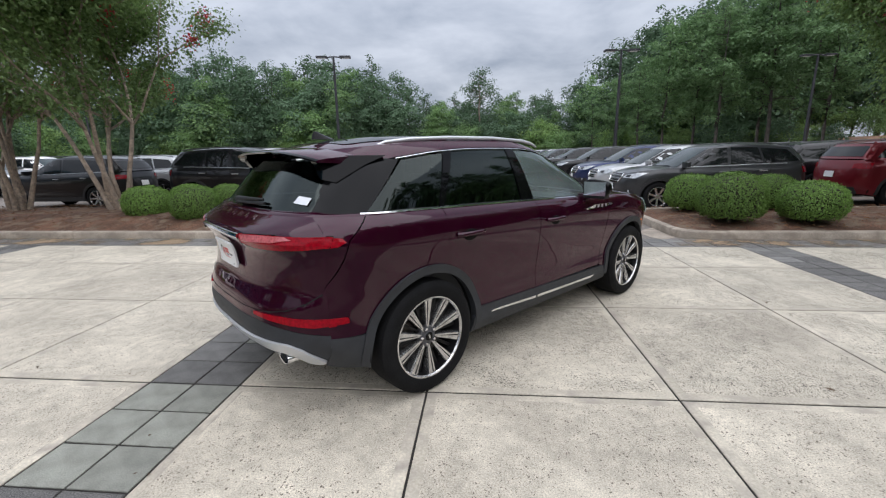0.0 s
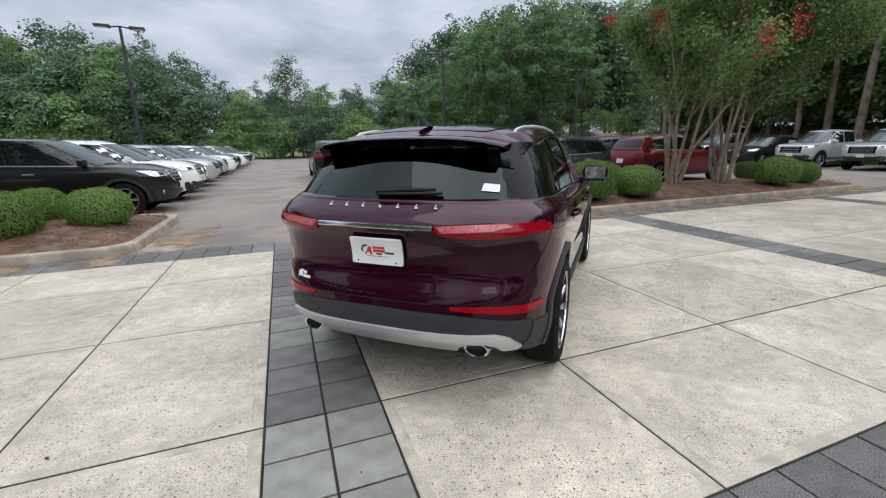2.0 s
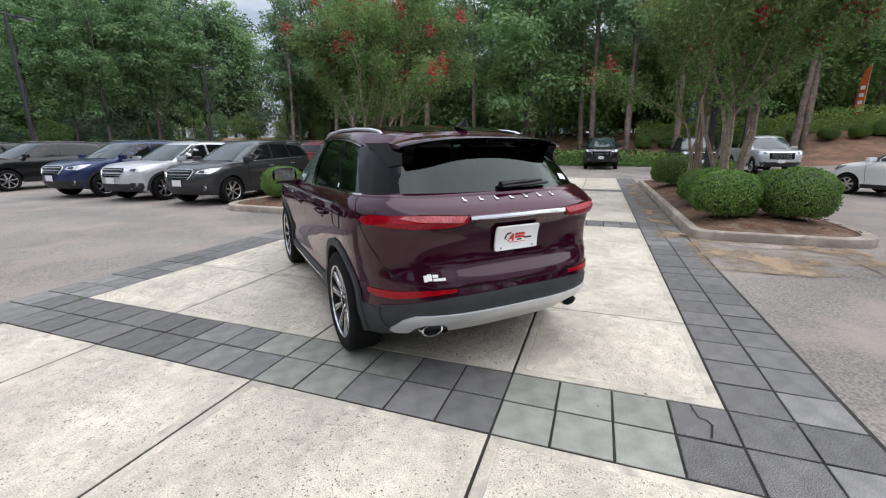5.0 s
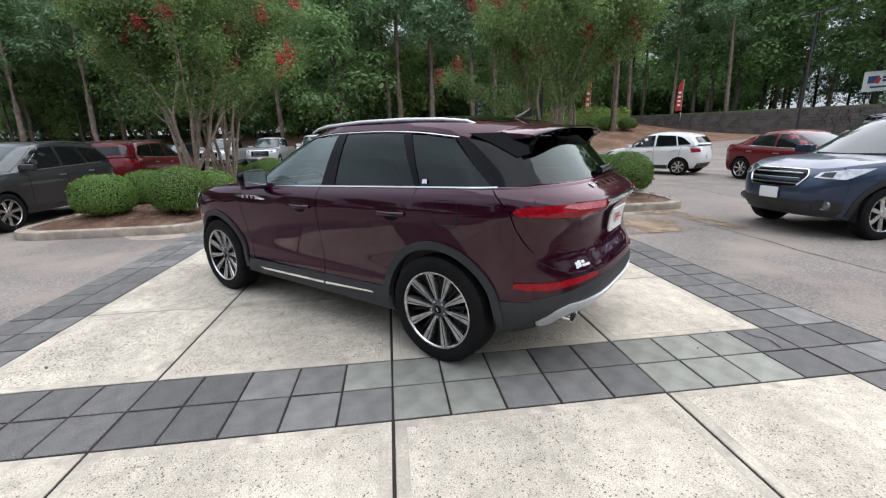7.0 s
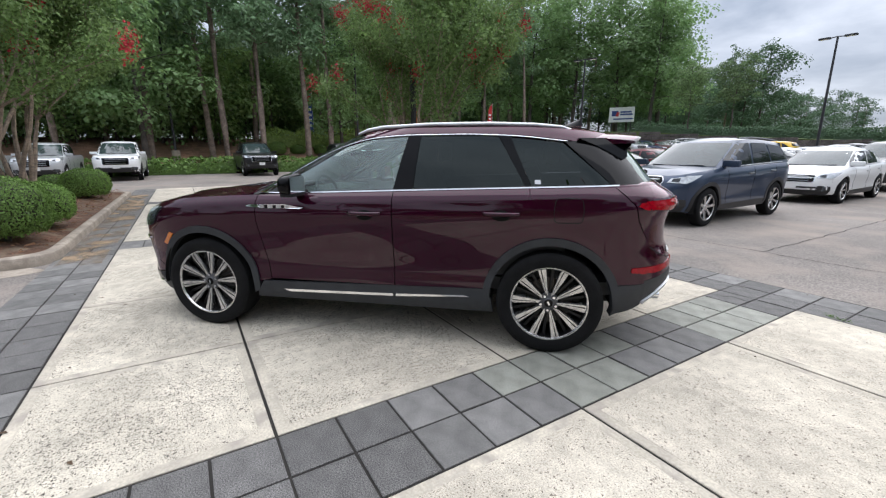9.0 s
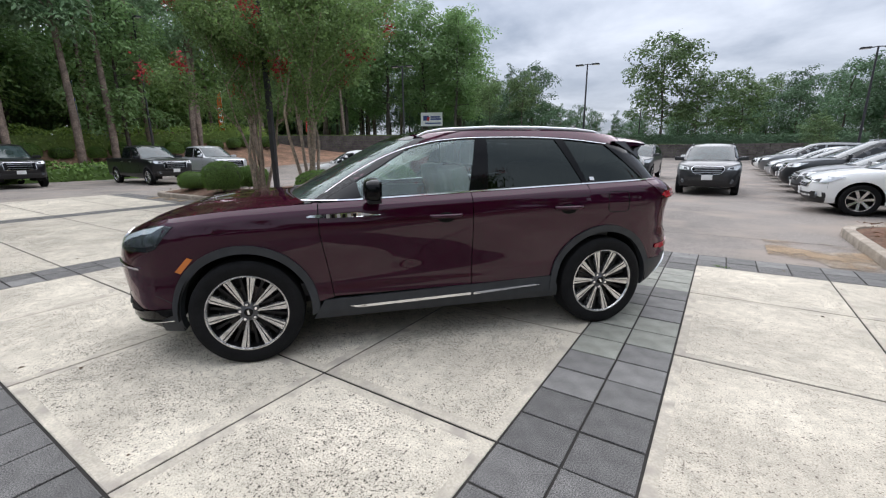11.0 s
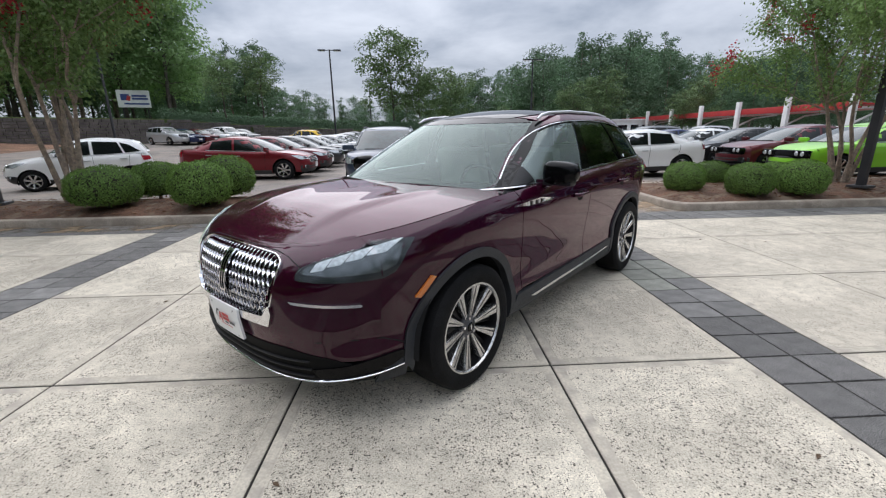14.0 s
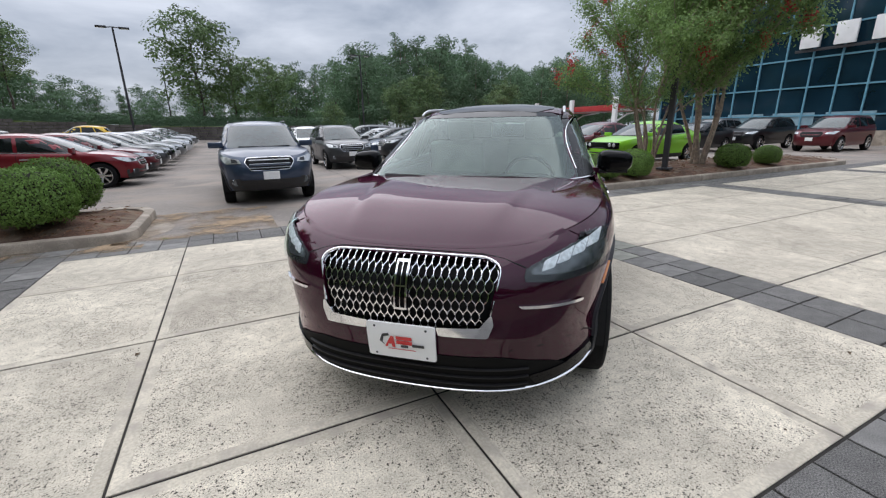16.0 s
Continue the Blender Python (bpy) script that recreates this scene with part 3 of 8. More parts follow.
# ---- vehicles: every body is a smooth shell, cut into panels ----
class Shell:
    """The outer skin of a vehicle, forward +y. Lower body by height share h from sill to belt; upper body from belt to roof edge."""

    def __init__(self, sill, belt, width, nose, tail, nf=2.6, nr=3.2, f0=1.2, r0=-1.45, roof=None, cabin=None, screen=None, back=None, cf=0.55, cr=0.40, nb=3.0,
                 hood_crown=0.045, roof_crown=0.055):
        self.sill, self.belt, self.width, self.nose, self.tail = sill, belt, width, nose, tail
        self.nf, self.nr, self.f0, self.r0 = nf, nr, f0, r0
        self.roof, self.cabin, self.screen, self.back, self.cf, self.cr = roof, cabin, screen, back, cf, cr
        self.hood_crown, self.roof_crown, self.nb = hood_crown, roof_crown, nb

    @staticmethod
    def _bend(y, w, f0, yf, nf, r0, yr, nr):
        tf = np.clip((y - f0) / np.maximum(yf - f0, 1e-6), 0, 1)
        tr = np.clip((r0 - y) / np.maximum(r0 - yr, 1e-6), 0, 1)
        return w * (1 - tf**nf) ** (1 / nf) * (1 - tr**nr) ** (1 / nr)

    def h(self, y, z):
        return np.clip((z - self.sill) / (self.belt(y) - self.sill), 0, 1)

    def x_low(self, y, z):
        h = self.h(y, z)
        return self._bend(y, self.width(h), self.f0, self.nose(h), self.nf, self.r0, self.tail(h), self.nr)

    def x_up(self, y, z):
        g = np.clip((z - self.belt(y)) / (self.roof(y) - self.belt(y)), 0, 1)
        yf, yr = self.screen(z), self.back(z)
        return self._bend(y, self.cabin(g), yf - self.cf, yf, 2.4, yr + self.cr, yr, self.nb)

    def side(self, s):
        return lambda y, z: np.stack([s * self.x_low(y, z), y, z], -1)

    def side_up(self, s):
        return lambda y, z: np.stack([s * self.x_up(y, z), y, z], -1)

    def _end(self, x, z, f0, end, n, width, front):
        y = np.full_like(x, 2.0 if front else -2.0)
        for _ in range(5):
            h = self.h(y, z)
            y = f0 + (end(h) - f0) * np.clip(1 - (np.abs(x) / width(h)) ** n, 0, 1) ** (1 / n)
        return y

    def front(self, x, z):
        return np.stack([x, self._end(x, z, self.f0, self.nose, self.nf, self.width, True), z], -1)

    def rear(self, x, z):
        return np.stack([x, self._end(x, z, self.r0, self.tail, self.nr, self.width, False), z], -1)

    def screen_at(self, x, z):
        yf = self.screen(z)
        y = yf - 0.2
        for _ in range(4):
            g = np.clip((z - self.belt(y)) / (self.roof(y) - self.belt(y)), 0, 1)
            y = yf - self.cf + self.cf * np.clip(1 - (np.abs(x) / self.cabin(g)) ** 2.4, 0, 1) ** (1 / 2.4)
        return np.stack([x, y, z], -1)

    def back_at(self, x, z):
        yr = self.back(z)
        y = yr + 0.1
        for _ in range(4):
            g = np.clip((z - self.belt(y)) / (self.roof(y) - self.belt(y)), 0, 1)
            y = yr + self.cr - self.cr * np.clip(1 - (np.abs(x) / self.cabin(g)) ** self.nb, 0, 1) ** (1 / self.nb)
        return np.stack([x, y, z], -1)

    def hood(self, x, y):
        xe = np.maximum(self.x_low(y, self.belt(y)), 1e-4)
        r = np.clip(np.abs(x) / xe, 0, 1)
        end = float(self.nose(np.array(1.0)))
        fade = np.clip((end - y) / 0.35, 0, 1)
        q = np.abs(x) - 0.33 - 0.20 * np.clip((end - y) / 1.1, 0, 1)
        ridge = 0.011 * np.clip((y - 1.05) / 0.5, 0, 1) * np.where(q < 0, np.exp(-((q / 0.13) ** 2)), np.exp(-((q / 0.026) ** 2))) * fade
        return np.stack([x, y, self.belt(y) + self.hood_crown * (1 - r**2.2) * fade ** 0.7 + ridge], -1)

    def top(self, x, y):
        z = self.roof(y)
        xe = np.maximum(self.x_up(y, z), 1e-4)
        r = np.clip(np.abs(x) / xe, 0, 1)
        a, b = float(self.screen(self.roof(np.array(0.25)))), float(self.back(z.min()))
        fade = np.clip((a - y) / 0.5, 0, 1) ** 0.6 * np.clip((y - b) / 0.5, 0, 1) ** 0.6
        return np.stack([x, y, z + self.roof_crown * (1 - r**2.4) * fade], -1)


def clip_axis(poly, k, lim, keep_less):
    out = []
    for i in range(len(poly)):
        a, b = poly[i - 1], poly[i]
        ia, ib = (a[k] <= lim + 1e-9, b[k] <= lim + 1e-9) if keep_less else (a[k] >= lim - 1e-9, b[k] >= lim - 1e-9)
        if ia != ib:
            t = (lim - a[k]) / (b[k] - a[k])
            out.append((a[0] + (b[0] - a[0]) * t, a[1] + (b[1] - a[1]) * t))
        if ib:
            out.append(b)
    return out


def panel_data(poly, fn, step, offset=0.0, lip=0.014, centre=(0, 0, 0.75)):
    """Cuts a flat outline into small cells, lays them on the shell and turns the rim inwards."""
    xs, ys = [p[0] for p in poly], [p[1] for p in poly]
    sx, sy = (step, step) if not isinstance(step, tuple) else step
    keys, flat, faces = {}, [], []

    def vid(p):
        k = (round(p[0], 5), round(p[1], 5))
        if k not in keys:
            keys[k] = len(flat)
            flat.append(k)
        return keys[k]

    i0, i1 = math.floor(min(xs) / sx), math.ceil(max(xs) / sx)
    j0, j1 = math.floor(min(ys) / sy), math.ceil(max(ys) / sy)
    for i in range(i0, i1):
        strip = clip_axis(clip_axis(poly, 0, i * sx, False), 0, (i + 1) * sx, True)
        if len(strip) < 3:
            continue
        for j in range(j0, j1):
            c = clip_axis(clip_axis(strip, 1, j * sy, False), 1, (j + 1) * sy, True)
            ids = []
            for p in c:
                v = vid(p)
                if not ids or ids[-1] != v:
                    ids.append(v)
            if len(ids) > 1 and ids[0] == ids[-1]:
                ids.pop()
            if len(ids) >= 3 and len(set(ids)) == len(ids):
                faces.append(ids)
    A, B = np.array([p[0] for p in flat]), np.array([p[1] for p in flat])
    P, e = fn(A, B), 1e-3
    N = np.cross(fn(A + e, B) - fn(A - e, B), fn(A, B + e) - fn(A, B - e))
    N /= np.maximum(np.linalg.norm(N, axis=1, keepdims=True), 1e-12)
    ref = P - np.array(centre) * np.array([1, 1, 1]) - P * np.array([0, 0.75, 0])
    flip = (N * ref).sum(1).mean() < 0
    if flip:
        N = -N
        faces = [f[::-1] for f in faces]
    P = P + N * offset
    vs = [tuple(p) for p in P]
    if lip:
        seen = {}
        for f in faces:
            for a, b in zip(f, f[1:] + f[:1]):
                seen[(a, b)] = True
        rim, inner = [(a, b) for a, b in seen if (b, a) not in seen], {}
        for a, b in rim:
            for v in (a, b):
                if v not in inner:
                    inner[v] = len(vs)
                    vs.append(tuple(P[v] - N[v] * lip))
            faces.append([b, a, inner[a], inner[b]])
    return vs, faces


def panels(name, pieces, material, parent, step=0.04, offset=0.0, lip=0.014, label="", smooth=30, centre=(0, 0, 0.75)):
    """One mesh of one or more outlines (poly, chart), e.g. both halves of a mirrored skin."""
    vs, fs = [], []
    for poly, fn in pieces:
        a, b = panel_data(poly, fn, step, offset, lip, centre)
        n = len(vs)
        vs += a
        fs += [tuple(n + i for i in f) for f in b]
    return put(name, mesh_of(name, vs, fs, material, smooth), parent, label)


def strip_on(name, line, fn, width, height, material, parent, label=""):
    """A thin raised strip along a line on a chart."""
    L = np.array(line, float)
    A, B = L[:, 0], L[:, 1]
    e = 1e-3
    P = fn(A, B)
    N = np.cross(fn(A + e, B) - fn(A - e, B), fn(A, B + e) - fn(A, B - e))
    N /= np.linalg.norm(N, axis=1, keepdims=True)
    if (N * (P - np.array([0, P[:, 1].mean() * 0.75, 0.75]))).sum(1).mean() < 0:
        N = -N
    T = np.gradient(P, axis=0)
    T /= np.linalg.norm(T, axis=1, keepdims=True)
    S = np.cross(N, T)
    vs, fs, prof = [], [], [(-0.5, -0.2), (-0.5, 0.55), (-0.25, 1.0), (0.25, 1.0), (0.5, 0.55), (0.5, -0.2)]
    for p, n, s in zip(P, N, S):
        vs += [tuple(p + s * width * a + n * height * b) for a, b in prof]
    k = len(prof)
    for i in range(len(P) - 1):
        for j in range(k - 1):
            fs.append((i * k + j, i * k + j + 1, (i + 1) * k + j + 1, (i + 1) * k + j))
    fs += [tuple(range(k)), tuple((len(P) - 1) * k + j for j in range(k - 1, -1, -1))]
    return put(name, mesh_of(name, vs, fs, material, 40), parent, label)


def arc(cx, cz, r, a0, a1, n=24):
    return [(cx + r * math.cos(radians(a0 + (a1 - a0) * k / n)), cz + r * math.sin(radians(a0 + (a1 - a0) * k / n))) for k in range(n + 1)]


def line(p, q, n=12):
    return [(p[0] + (q[0] - p[0]) * k / n, p[1] + (q[1] - p[1]) * k / n) for k in range(n + 1)]


def spoke_data(n, r0, r1, w0, w1, x0, x1, x_in, groove=0.0, turn=0.0):
    """Wedge spokes that widen outwards, each a solid bar with a chamfered face; the wheel's outer side is +x."""
    vs, fs = [], []
    for k in range(n):
        a = 2 * math.pi * k / n + turn
        c, s = math.cos(a), math.sin(a)

        def at(r, w, x):
            return (x, r * c - w * s, r * s + w * c)

        b = len(vs)
        vs += [at(r0, -w0, x0), at(r0, w0, x0), at(r1, w1, x1), at(r1, -w1, x1),
               at(r0, -w0 * 1.25, x0 - 0.012), at(r0, w0 * 1.25, x0 - 0.012), at(r1, w1 * 1.18, x1 - 0.012), at(r1, -w1 * 1.18, x1 - 0.012),
               at(r0, -w0 * 1.1, x_in), at(r0, w0 * 1.1, x_in), at(r1, w1 * 1.05, x_in), at(r1, -w1 * 1.05, x_in)]
        fs.append((b, b + 1, b + 2, b + 3))
        for i in range(4):
            j = (i + 1) % 4
            fs += [(b + i, b + 4 + i, b + 4 + j, b + j), (b + 4 + i, b + 8 + i, b + 8 + j, b + 4 + j)]
    return vs, fs


def build_wheel(parent, name="wheel", R=0.367, rim=0.262, spokes=10, fancy=True, width=0.245):
    """A tyre on a spoked alloy rim; the outer face looks to +x."""
    w = put(name, None, parent)
    hw = width / 2
    prof = [(rim - 0.012, -hw * 0.80), (rim + 0.01, -hw * 0.92), (rim + (R - rim) * 0.55, -hw), (R - 0.022, -hw * 0.94), (R - 0.004, -hw * 0.80), (R, -hw * 0.45),
            (R, hw * 0.45), (R - 0.004, hw * 0.80), (R - 0.022, hw * 0.94), (rim + (R - rim) * 0.55, hw), (rim + 0.016, hw * 0.93), (rim + 0.006, hw * 0.90), (rim - 0.012, hw * 0.80)]
    lathe("tyre", prof, M["tyre"], w, "X", 56 if fancy else 28, "black rubber tyre")
    lathe("rim", [(rim + 0.002, hw * 0.86), (rim + 0.004, hw * 0.92), (rim - 0.005, hw * 0.93), (rim - 0.011, hw * 0.84)], M["machined"], w, "X", 56 if fancy else 28, "bright alloy rim")
    lathe("rim_barrel", [(rim - 0.010, hw * 0.85), (rim - 0.020, hw * 0.35), (rim - 0.03, -hw * 0.7), (0.02, -hw * 0.72)], M["rim_dark"], w, "X", 32)
    if fancy:
        lathe("brake_disc", [(0.165, 0.0), (0.165, 0.022), (0.07, 0.022), (0.07, 0.0)], M["disc"], w, "X", 40, "grey brake disc", (-0.01, 0, 0), closed=True)
        a, f = spoke_data(spokes, 0.052, rim - 0.008, 0.0065, 0.0270, hw * 0.62, hw * 0.83, hw * 0.28)
        for k in range(spokes):
            put("spoke", mesh_of("spoke", a[12 * k:12 * k + 12], [tuple(i % 12 for i in q) for q in f[9 * k:9 * k + 9]], M["machined"]), w, "machined silver wedge spoke")
        a, f = spoke_data(spokes, 0.085, rim - 0.016, 0.0009, 0.0036, hw * 0.654 + 0.0015, hw * 0.822 + 0.0015, hw * 0.5, turn=0.030)
        for k in range(spokes):
            put("spoke_groove", mesh_of("spoke_groove", a[12 * k:12 * k + 12], [tuple(i % 12 for i in q) for q in f[9 * k:9 * k + 9]], M["rim_dark"]), w)
        a, f = spoke_data(spokes, 0.06, rim - 0.015, 0.006, 0.010, hw * 0.42, hw * 0.50, hw * 0.2, turn=math.pi / spokes)
        for k in range(spokes):
            put("inner_spoke", mesh_of("inner_spoke", a[12 * k:12 * k + 12], [tuple(i % 12 for i in q) for q in f[9 * k:9 * k + 9]], M["rim_dark"]), w)
        lathe("hub", [(0.0, hw * 0.70), (0.028, hw * 0.70), (0.034, hw * 0.66), (0.060, hw * 0.60), (0.066, hw * 0.52), (0.066, hw * 0.2)], M["rim_grey"], w, "X", 32, "grey hub")
        lathe("hub_cap", [(0.0, hw * 0.75), (0.024, hw * 0.745), (0.029, hw * 0.70), (0.029, hw * 0.6)], M["gloss_black"], w, "X", 24, "black hub cap with a silver mark")
        put("hub_mark", mesh_of("hub_mark", [(hw * 0.757, -0.006, -0.015), (hw * 0.757, 0.006, -0.015), (hw * 0.757, 0.006, 0.015), (hw * 0.757, -0.006, 0.015)], [(0, 1, 2, 3)], M["chrome"]), w)
        for k in range(5):
            a = 2 * math.pi * k / 5 + 0.31
            lathe("lug_well", [(0.0115, hw * 0.645), (0.014, hw * 0.66), (0.019, hw * 0.655), (0.021, hw * 0.5)], M["rim_grey"], w, "X", 14, "grey lug recess", (0, 0.054 * math.cos(a), 0.054 * math.sin(a)))
            lathe("lug_nut", [(0.0, hw * 0.71), (0.009, hw * 0.71), (0.011, hw * 0.67), (0.011, hw * 0.5)], M["chrome"], w, "X", 8, "", (0, 0.054 * math.cos(a), 0.054 * math.sin(a)))
    else:
        a, f = spoke_data(spokes, 0.03, rim - 0.010, 0.020, 0.028, hw * 0.60, hw * 0.82, hw * 0.35)
        put("spokes", mesh_of("spokes", a, f, M["machined"]), w, "silver alloy spokes")
        lathe("hub", [(0.0, hw * 0.68), (0.05, hw * 0.66), (0.06, hw * 0.5)], M["machined"], w, "X", 16)
    return w


HERO_TURN = -42.69
hero = tagged(new("sport_utility_vehicle"), "glossy dark maroon compact luxury SUV parked on the pavers", "car")
hero.matrix_basis = pose(0, 0, 0, 0, 0, HERO_TURN) @ pose(-0.02, 0, 0)
S = Shell(
    sill=0.20,
    belt=curve((-2.3, 1.185), (-1.8, 1.175), (-1.0, 1.150), (0.0, 1.115), (0.8, 1.085), (1.1, 1.072), (1.5, 1.045), (1.8, 1.005), (2.0, 0.960), (2.15, 0.915), (2.3, 0.89)),
    width=curve((0, 0.845), (0.078, 0.875), (0.152, 0.900), (0.27, 0.905), (0.38, 0.897), (0.54, 0.912), (0.705, 0.930), (0.815, 0.937), (0.872, 0.9345), (0.888, 0.9255), (0.905, 0.9275), (0.94, 0.918), (0.967, 0.902), (1.0, 0.868)),
    nose=curve((0, 2.19), (0.09, 2.235), (0.17, 2.255), (0.355, 2.275), (0.54, 2.29), (0.74, 2.285), (0.86, 2.262), (0.95, 2.207), (1.0, 2.125)),
    nf=2.9,
    tail=curve((0, -2.00), (0.078, -2.06), (0.17, -2.15), (0.262, -2.245), (0.355, -2.275), (0.44, -2.262), (0.50, -2.247), (0.60, -2.203), (0.70, -2.194), (0.80, -2.212), (0.865, -2.255), (0.908, -2.24), (1.0, -2.115)),
    roof=curve((0.6, 1.47), (0.3, 1.518), (0.0, 1.552), (-0.4, 1.572), (-1.0, 1.570), (-1.5, 1.545), (-1.95, 1.495)),
    cabin=curve((0, 0.858), (0.5, 0.785), (0.9, 0.695), (1.0, 0.650)),
    screen=curve((1.0, 1.27), (1.10, 1.10), (1.30, 0.74), (1.45, 0.45), (1.52, 0.30), (1.56, 0.18), (1.60, 0.02)),
    cr=0.55,
    nb=2.5,
    back=curve((1.10, -2.18), (1.2, -2.10), (1.35, -1.98), (1.47, -1.875), (1.56, -1.78)),
)
AF, AR, AZ = 1.355, -1.355, 0.365
FRONT_CUT, REAR_CUT = 1.93, -1.98
P = M["maroon"]


def belt_line(y0, y1, n=24, dz=0.0):
    return [(y0 + (y1 - y0) * k / n, float(S.belt(np.array(y0 + (y1 - y0) * k / n))) + dz) for k in range(n + 1)]


def both_sides(name, poly, material, label="", up=False, step=(0.05, 0.0225), offset=0.0, lip=0.014):
    for s in (-1, 1):
        panels(name, [(poly, (S.side_up if up else S.side)(s))], material, hero, step, offset, lip, label)


CLAD = 0.452
# wings, doors and rear quarters
both_sides("front_wing", [(0.786, 0.425), (0.801, 0.55), (0.856, 0.9)] + belt_line(0.856, FRONT_CUT, 20) + [(FRONT_CUT, 0.385)] + arc(AF, AZ, CLAD, 3, 176, 30), P)
both_sides("front_door", [(0.78, 0.43), (0.795, 0.55), (0.85, 0.9)] + belt_line(0.849, -0.232, 16) + [(-0.232, 0.43)], P)
both_sides("rear_door", [(-0.238, 0.43)] + belt_line(-0.238, -1.19, 16) + [(-1.205, 1.0), (-1.20, 0.93)] + arc(AR, AZ, CLAD, 66, 9, 12) + [(-0.90, 0.44)], P)
both_sides("rear_quarter", [(-1.197, 1.0)] + belt_line(-1.197, -1.733, 12) + [(-1.80, 1.115), (-1.868, 1.05), (-1.893, 0.96), (-1.93, 0.885), (REAR_CUT, 0.815), (REAR_CUT, 0.515)] + arc(AR, AZ, CLAD, 160, 66, 22) + [(-1.194, 0.93)], P)
# grey plastic: arches, sills
both_sides("front_arch_trim", arc(AF, AZ, 0.470, -4, 184, 36) + arc(AF, AZ, 0.418, 188, -14, 36), M["cladding"], "grey plastic wheel arch trim", offset=0.016, lip=0.05)
both_sides("rear_arch_trim", arc(AR, AZ, 0.470, -6, 184, 36) + arc(AR, AZ, 0.418, 190, -10, 36), M["cladding"], "grey plastic wheel arch trim", offset=0.016, lip=0.05)
both_sides("sill_trim", [(0.93, 0.27), (0.90, 0.33), (0.85, 0.405), (-0.90, 0.445), (-0.95, 0.37), (-0.965, 0.27)], M["cladding"], "grey plastic sill trim", offset=0.012, lip=0.03)
both_sides("sill_strip", rounded([(0.68, 0.352), (-0.225, 0.372), (-0.225, 0.352), (0.62, 0.334)], 0.008, 3), M["chrome"], "bright sill strip", offset=0.020, lip=0.01)
both_sides("sill_strip", rounded([(-0.245, 0.372), (-0.75, 0.392), (-0.80, 0.382), (-0.245, 0.352)], 0.006, 3), M["chrome"], "bright sill strip", offset=0.020, lip=0.01)
both_sides("front_corner_trim", [(FRONT_CUT, 0.225), (FRONT_CUT, 0.39), (1.812, 0.39), (1.80, 0.30), (1.785, 0.235)], M["cladding"], "grey plastic bumper corner", offset=0.004)
both_sides("rear_corner_trim", [(-1.775, 0.30), (-1.80, 0.40), (-1.79, 0.51), (REAR_CUT, 0.52), (REAR_CUT, 0.34), (-1.90, 0.315)], M["cladding"], "grey plastic bumper corner", offset=0.006)


def edge_x(y, z):
    return float(S.x_low(np.array(y), np.array(z)))


def face_loop(y, z0, z1, n=16, x_in=None):
    """Outline across an end of the car between two heights, out to where the flank begins."""
    R = [(edge_x(y, z0 + (z1 - z0) * k / n), z0 + (z1 - z0) * k / n) for k in range(n + 1)]
    return R + [(-x, z) for x, z in reversed(R)]


# nose: fascia round the grille opening
zt_f = float(S.belt(np.array(FRONT_CUT)))
GRILLE = rounded([(-0.36, 0.89), (0.36, 0.89), (0.428, 0.86), (0.375, 0.585), (-0.375, 0.585), (-0.428, 0.86)], [0.05, 0.05, 0.05, 0.07, 0.07, 0.05], 4)


def rim_z(sh, x, n=40):
    """Height of the nose's upper rim at a distance from the middle."""
    z = 0.9
    for _ in range(n):
        z = float(sh.belt(sh.front(np.array([x]), np.array([z]))[:, 1])[0])
    return z


top_f = [(x, rim_z(S, x)) for x in np.linspace(edge_x(FRONT_CUT, zt_f), 0, 16)]
right = [(edge_x(FRONT_CUT, 0.385 + (zt_f - 0.385) * k / 14), 0.385 + (zt_f - 0.385) * k / 14) for k in range(15)] + top_f[1:]
gr = [(0.0, 0.89), (0.37, 0.89), (0.42, 0.862), (0.378, 0.61), (0.36, 0.585), (0.0, 0.585)]
for s in (1, -1):
    poly = [(0.0, 0.44), (0.45, 0.43), (0.62, 0.395)] + right + gr
    panels("front_bumper", [([(s * x, z) for x, z in poly], S.front)], P, hero, 0.035)
# near-black sheet painted as the shade in the hollow behind the mesh
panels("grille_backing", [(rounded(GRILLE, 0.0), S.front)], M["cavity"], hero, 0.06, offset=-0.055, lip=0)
# lower intake, lip and plate
panels("lower_intake", [(rounded([(-0.64, 0.41), (-0.44, 0.455), (0.44, 0.455), (0.64, 0.41), (0.80, 0.315), (0.55, 0.262), (-0.55, 0.262), (-0.80, 0.315)], 0.03, 3), S.front)], M["intake_black"], hero, 0.05, offset=0.005, label="matt black lower intake")
panels("front_valance", [(face_loop(FRONT_CUT, 0.235, 0.45), S.front)], M["gloss_black"], hero, 0.05, offset=-0.012, label="gloss black lower valance")
for k in range(3):
    strip_on("intake_slat", [(x, 0.310 + 0.042 * k) for x in np.linspace(-0.55, 0.55, 20)], S.front, 0.009, 0.016, M["satin_black"], hero)
lipc = curve((0, 0.266), (0.45, 0.273), (0.65, 0.288), (0.78, 0.312), (0.86, 0.345))
for s in (-1, 1):
    strip_on("lip_strip", [(s * x, float(lipc(x))) for x in np.linspace(0.002, 0.835, 28)], S.front, 0.011, 0.014, M["chrome"], hero, "bright chin strip")
# painted rim that closes the nose against the bonnet
for s in (-1, 1):
    strip_on("nose_rim", [(s * x, rim_z(S, x) - 0.001) for x in np.linspace(0.001, edge_x(FRONT_CUT, zt_f) - 0.01, 30)], S.front, 0.030, 0.002, P, hero)
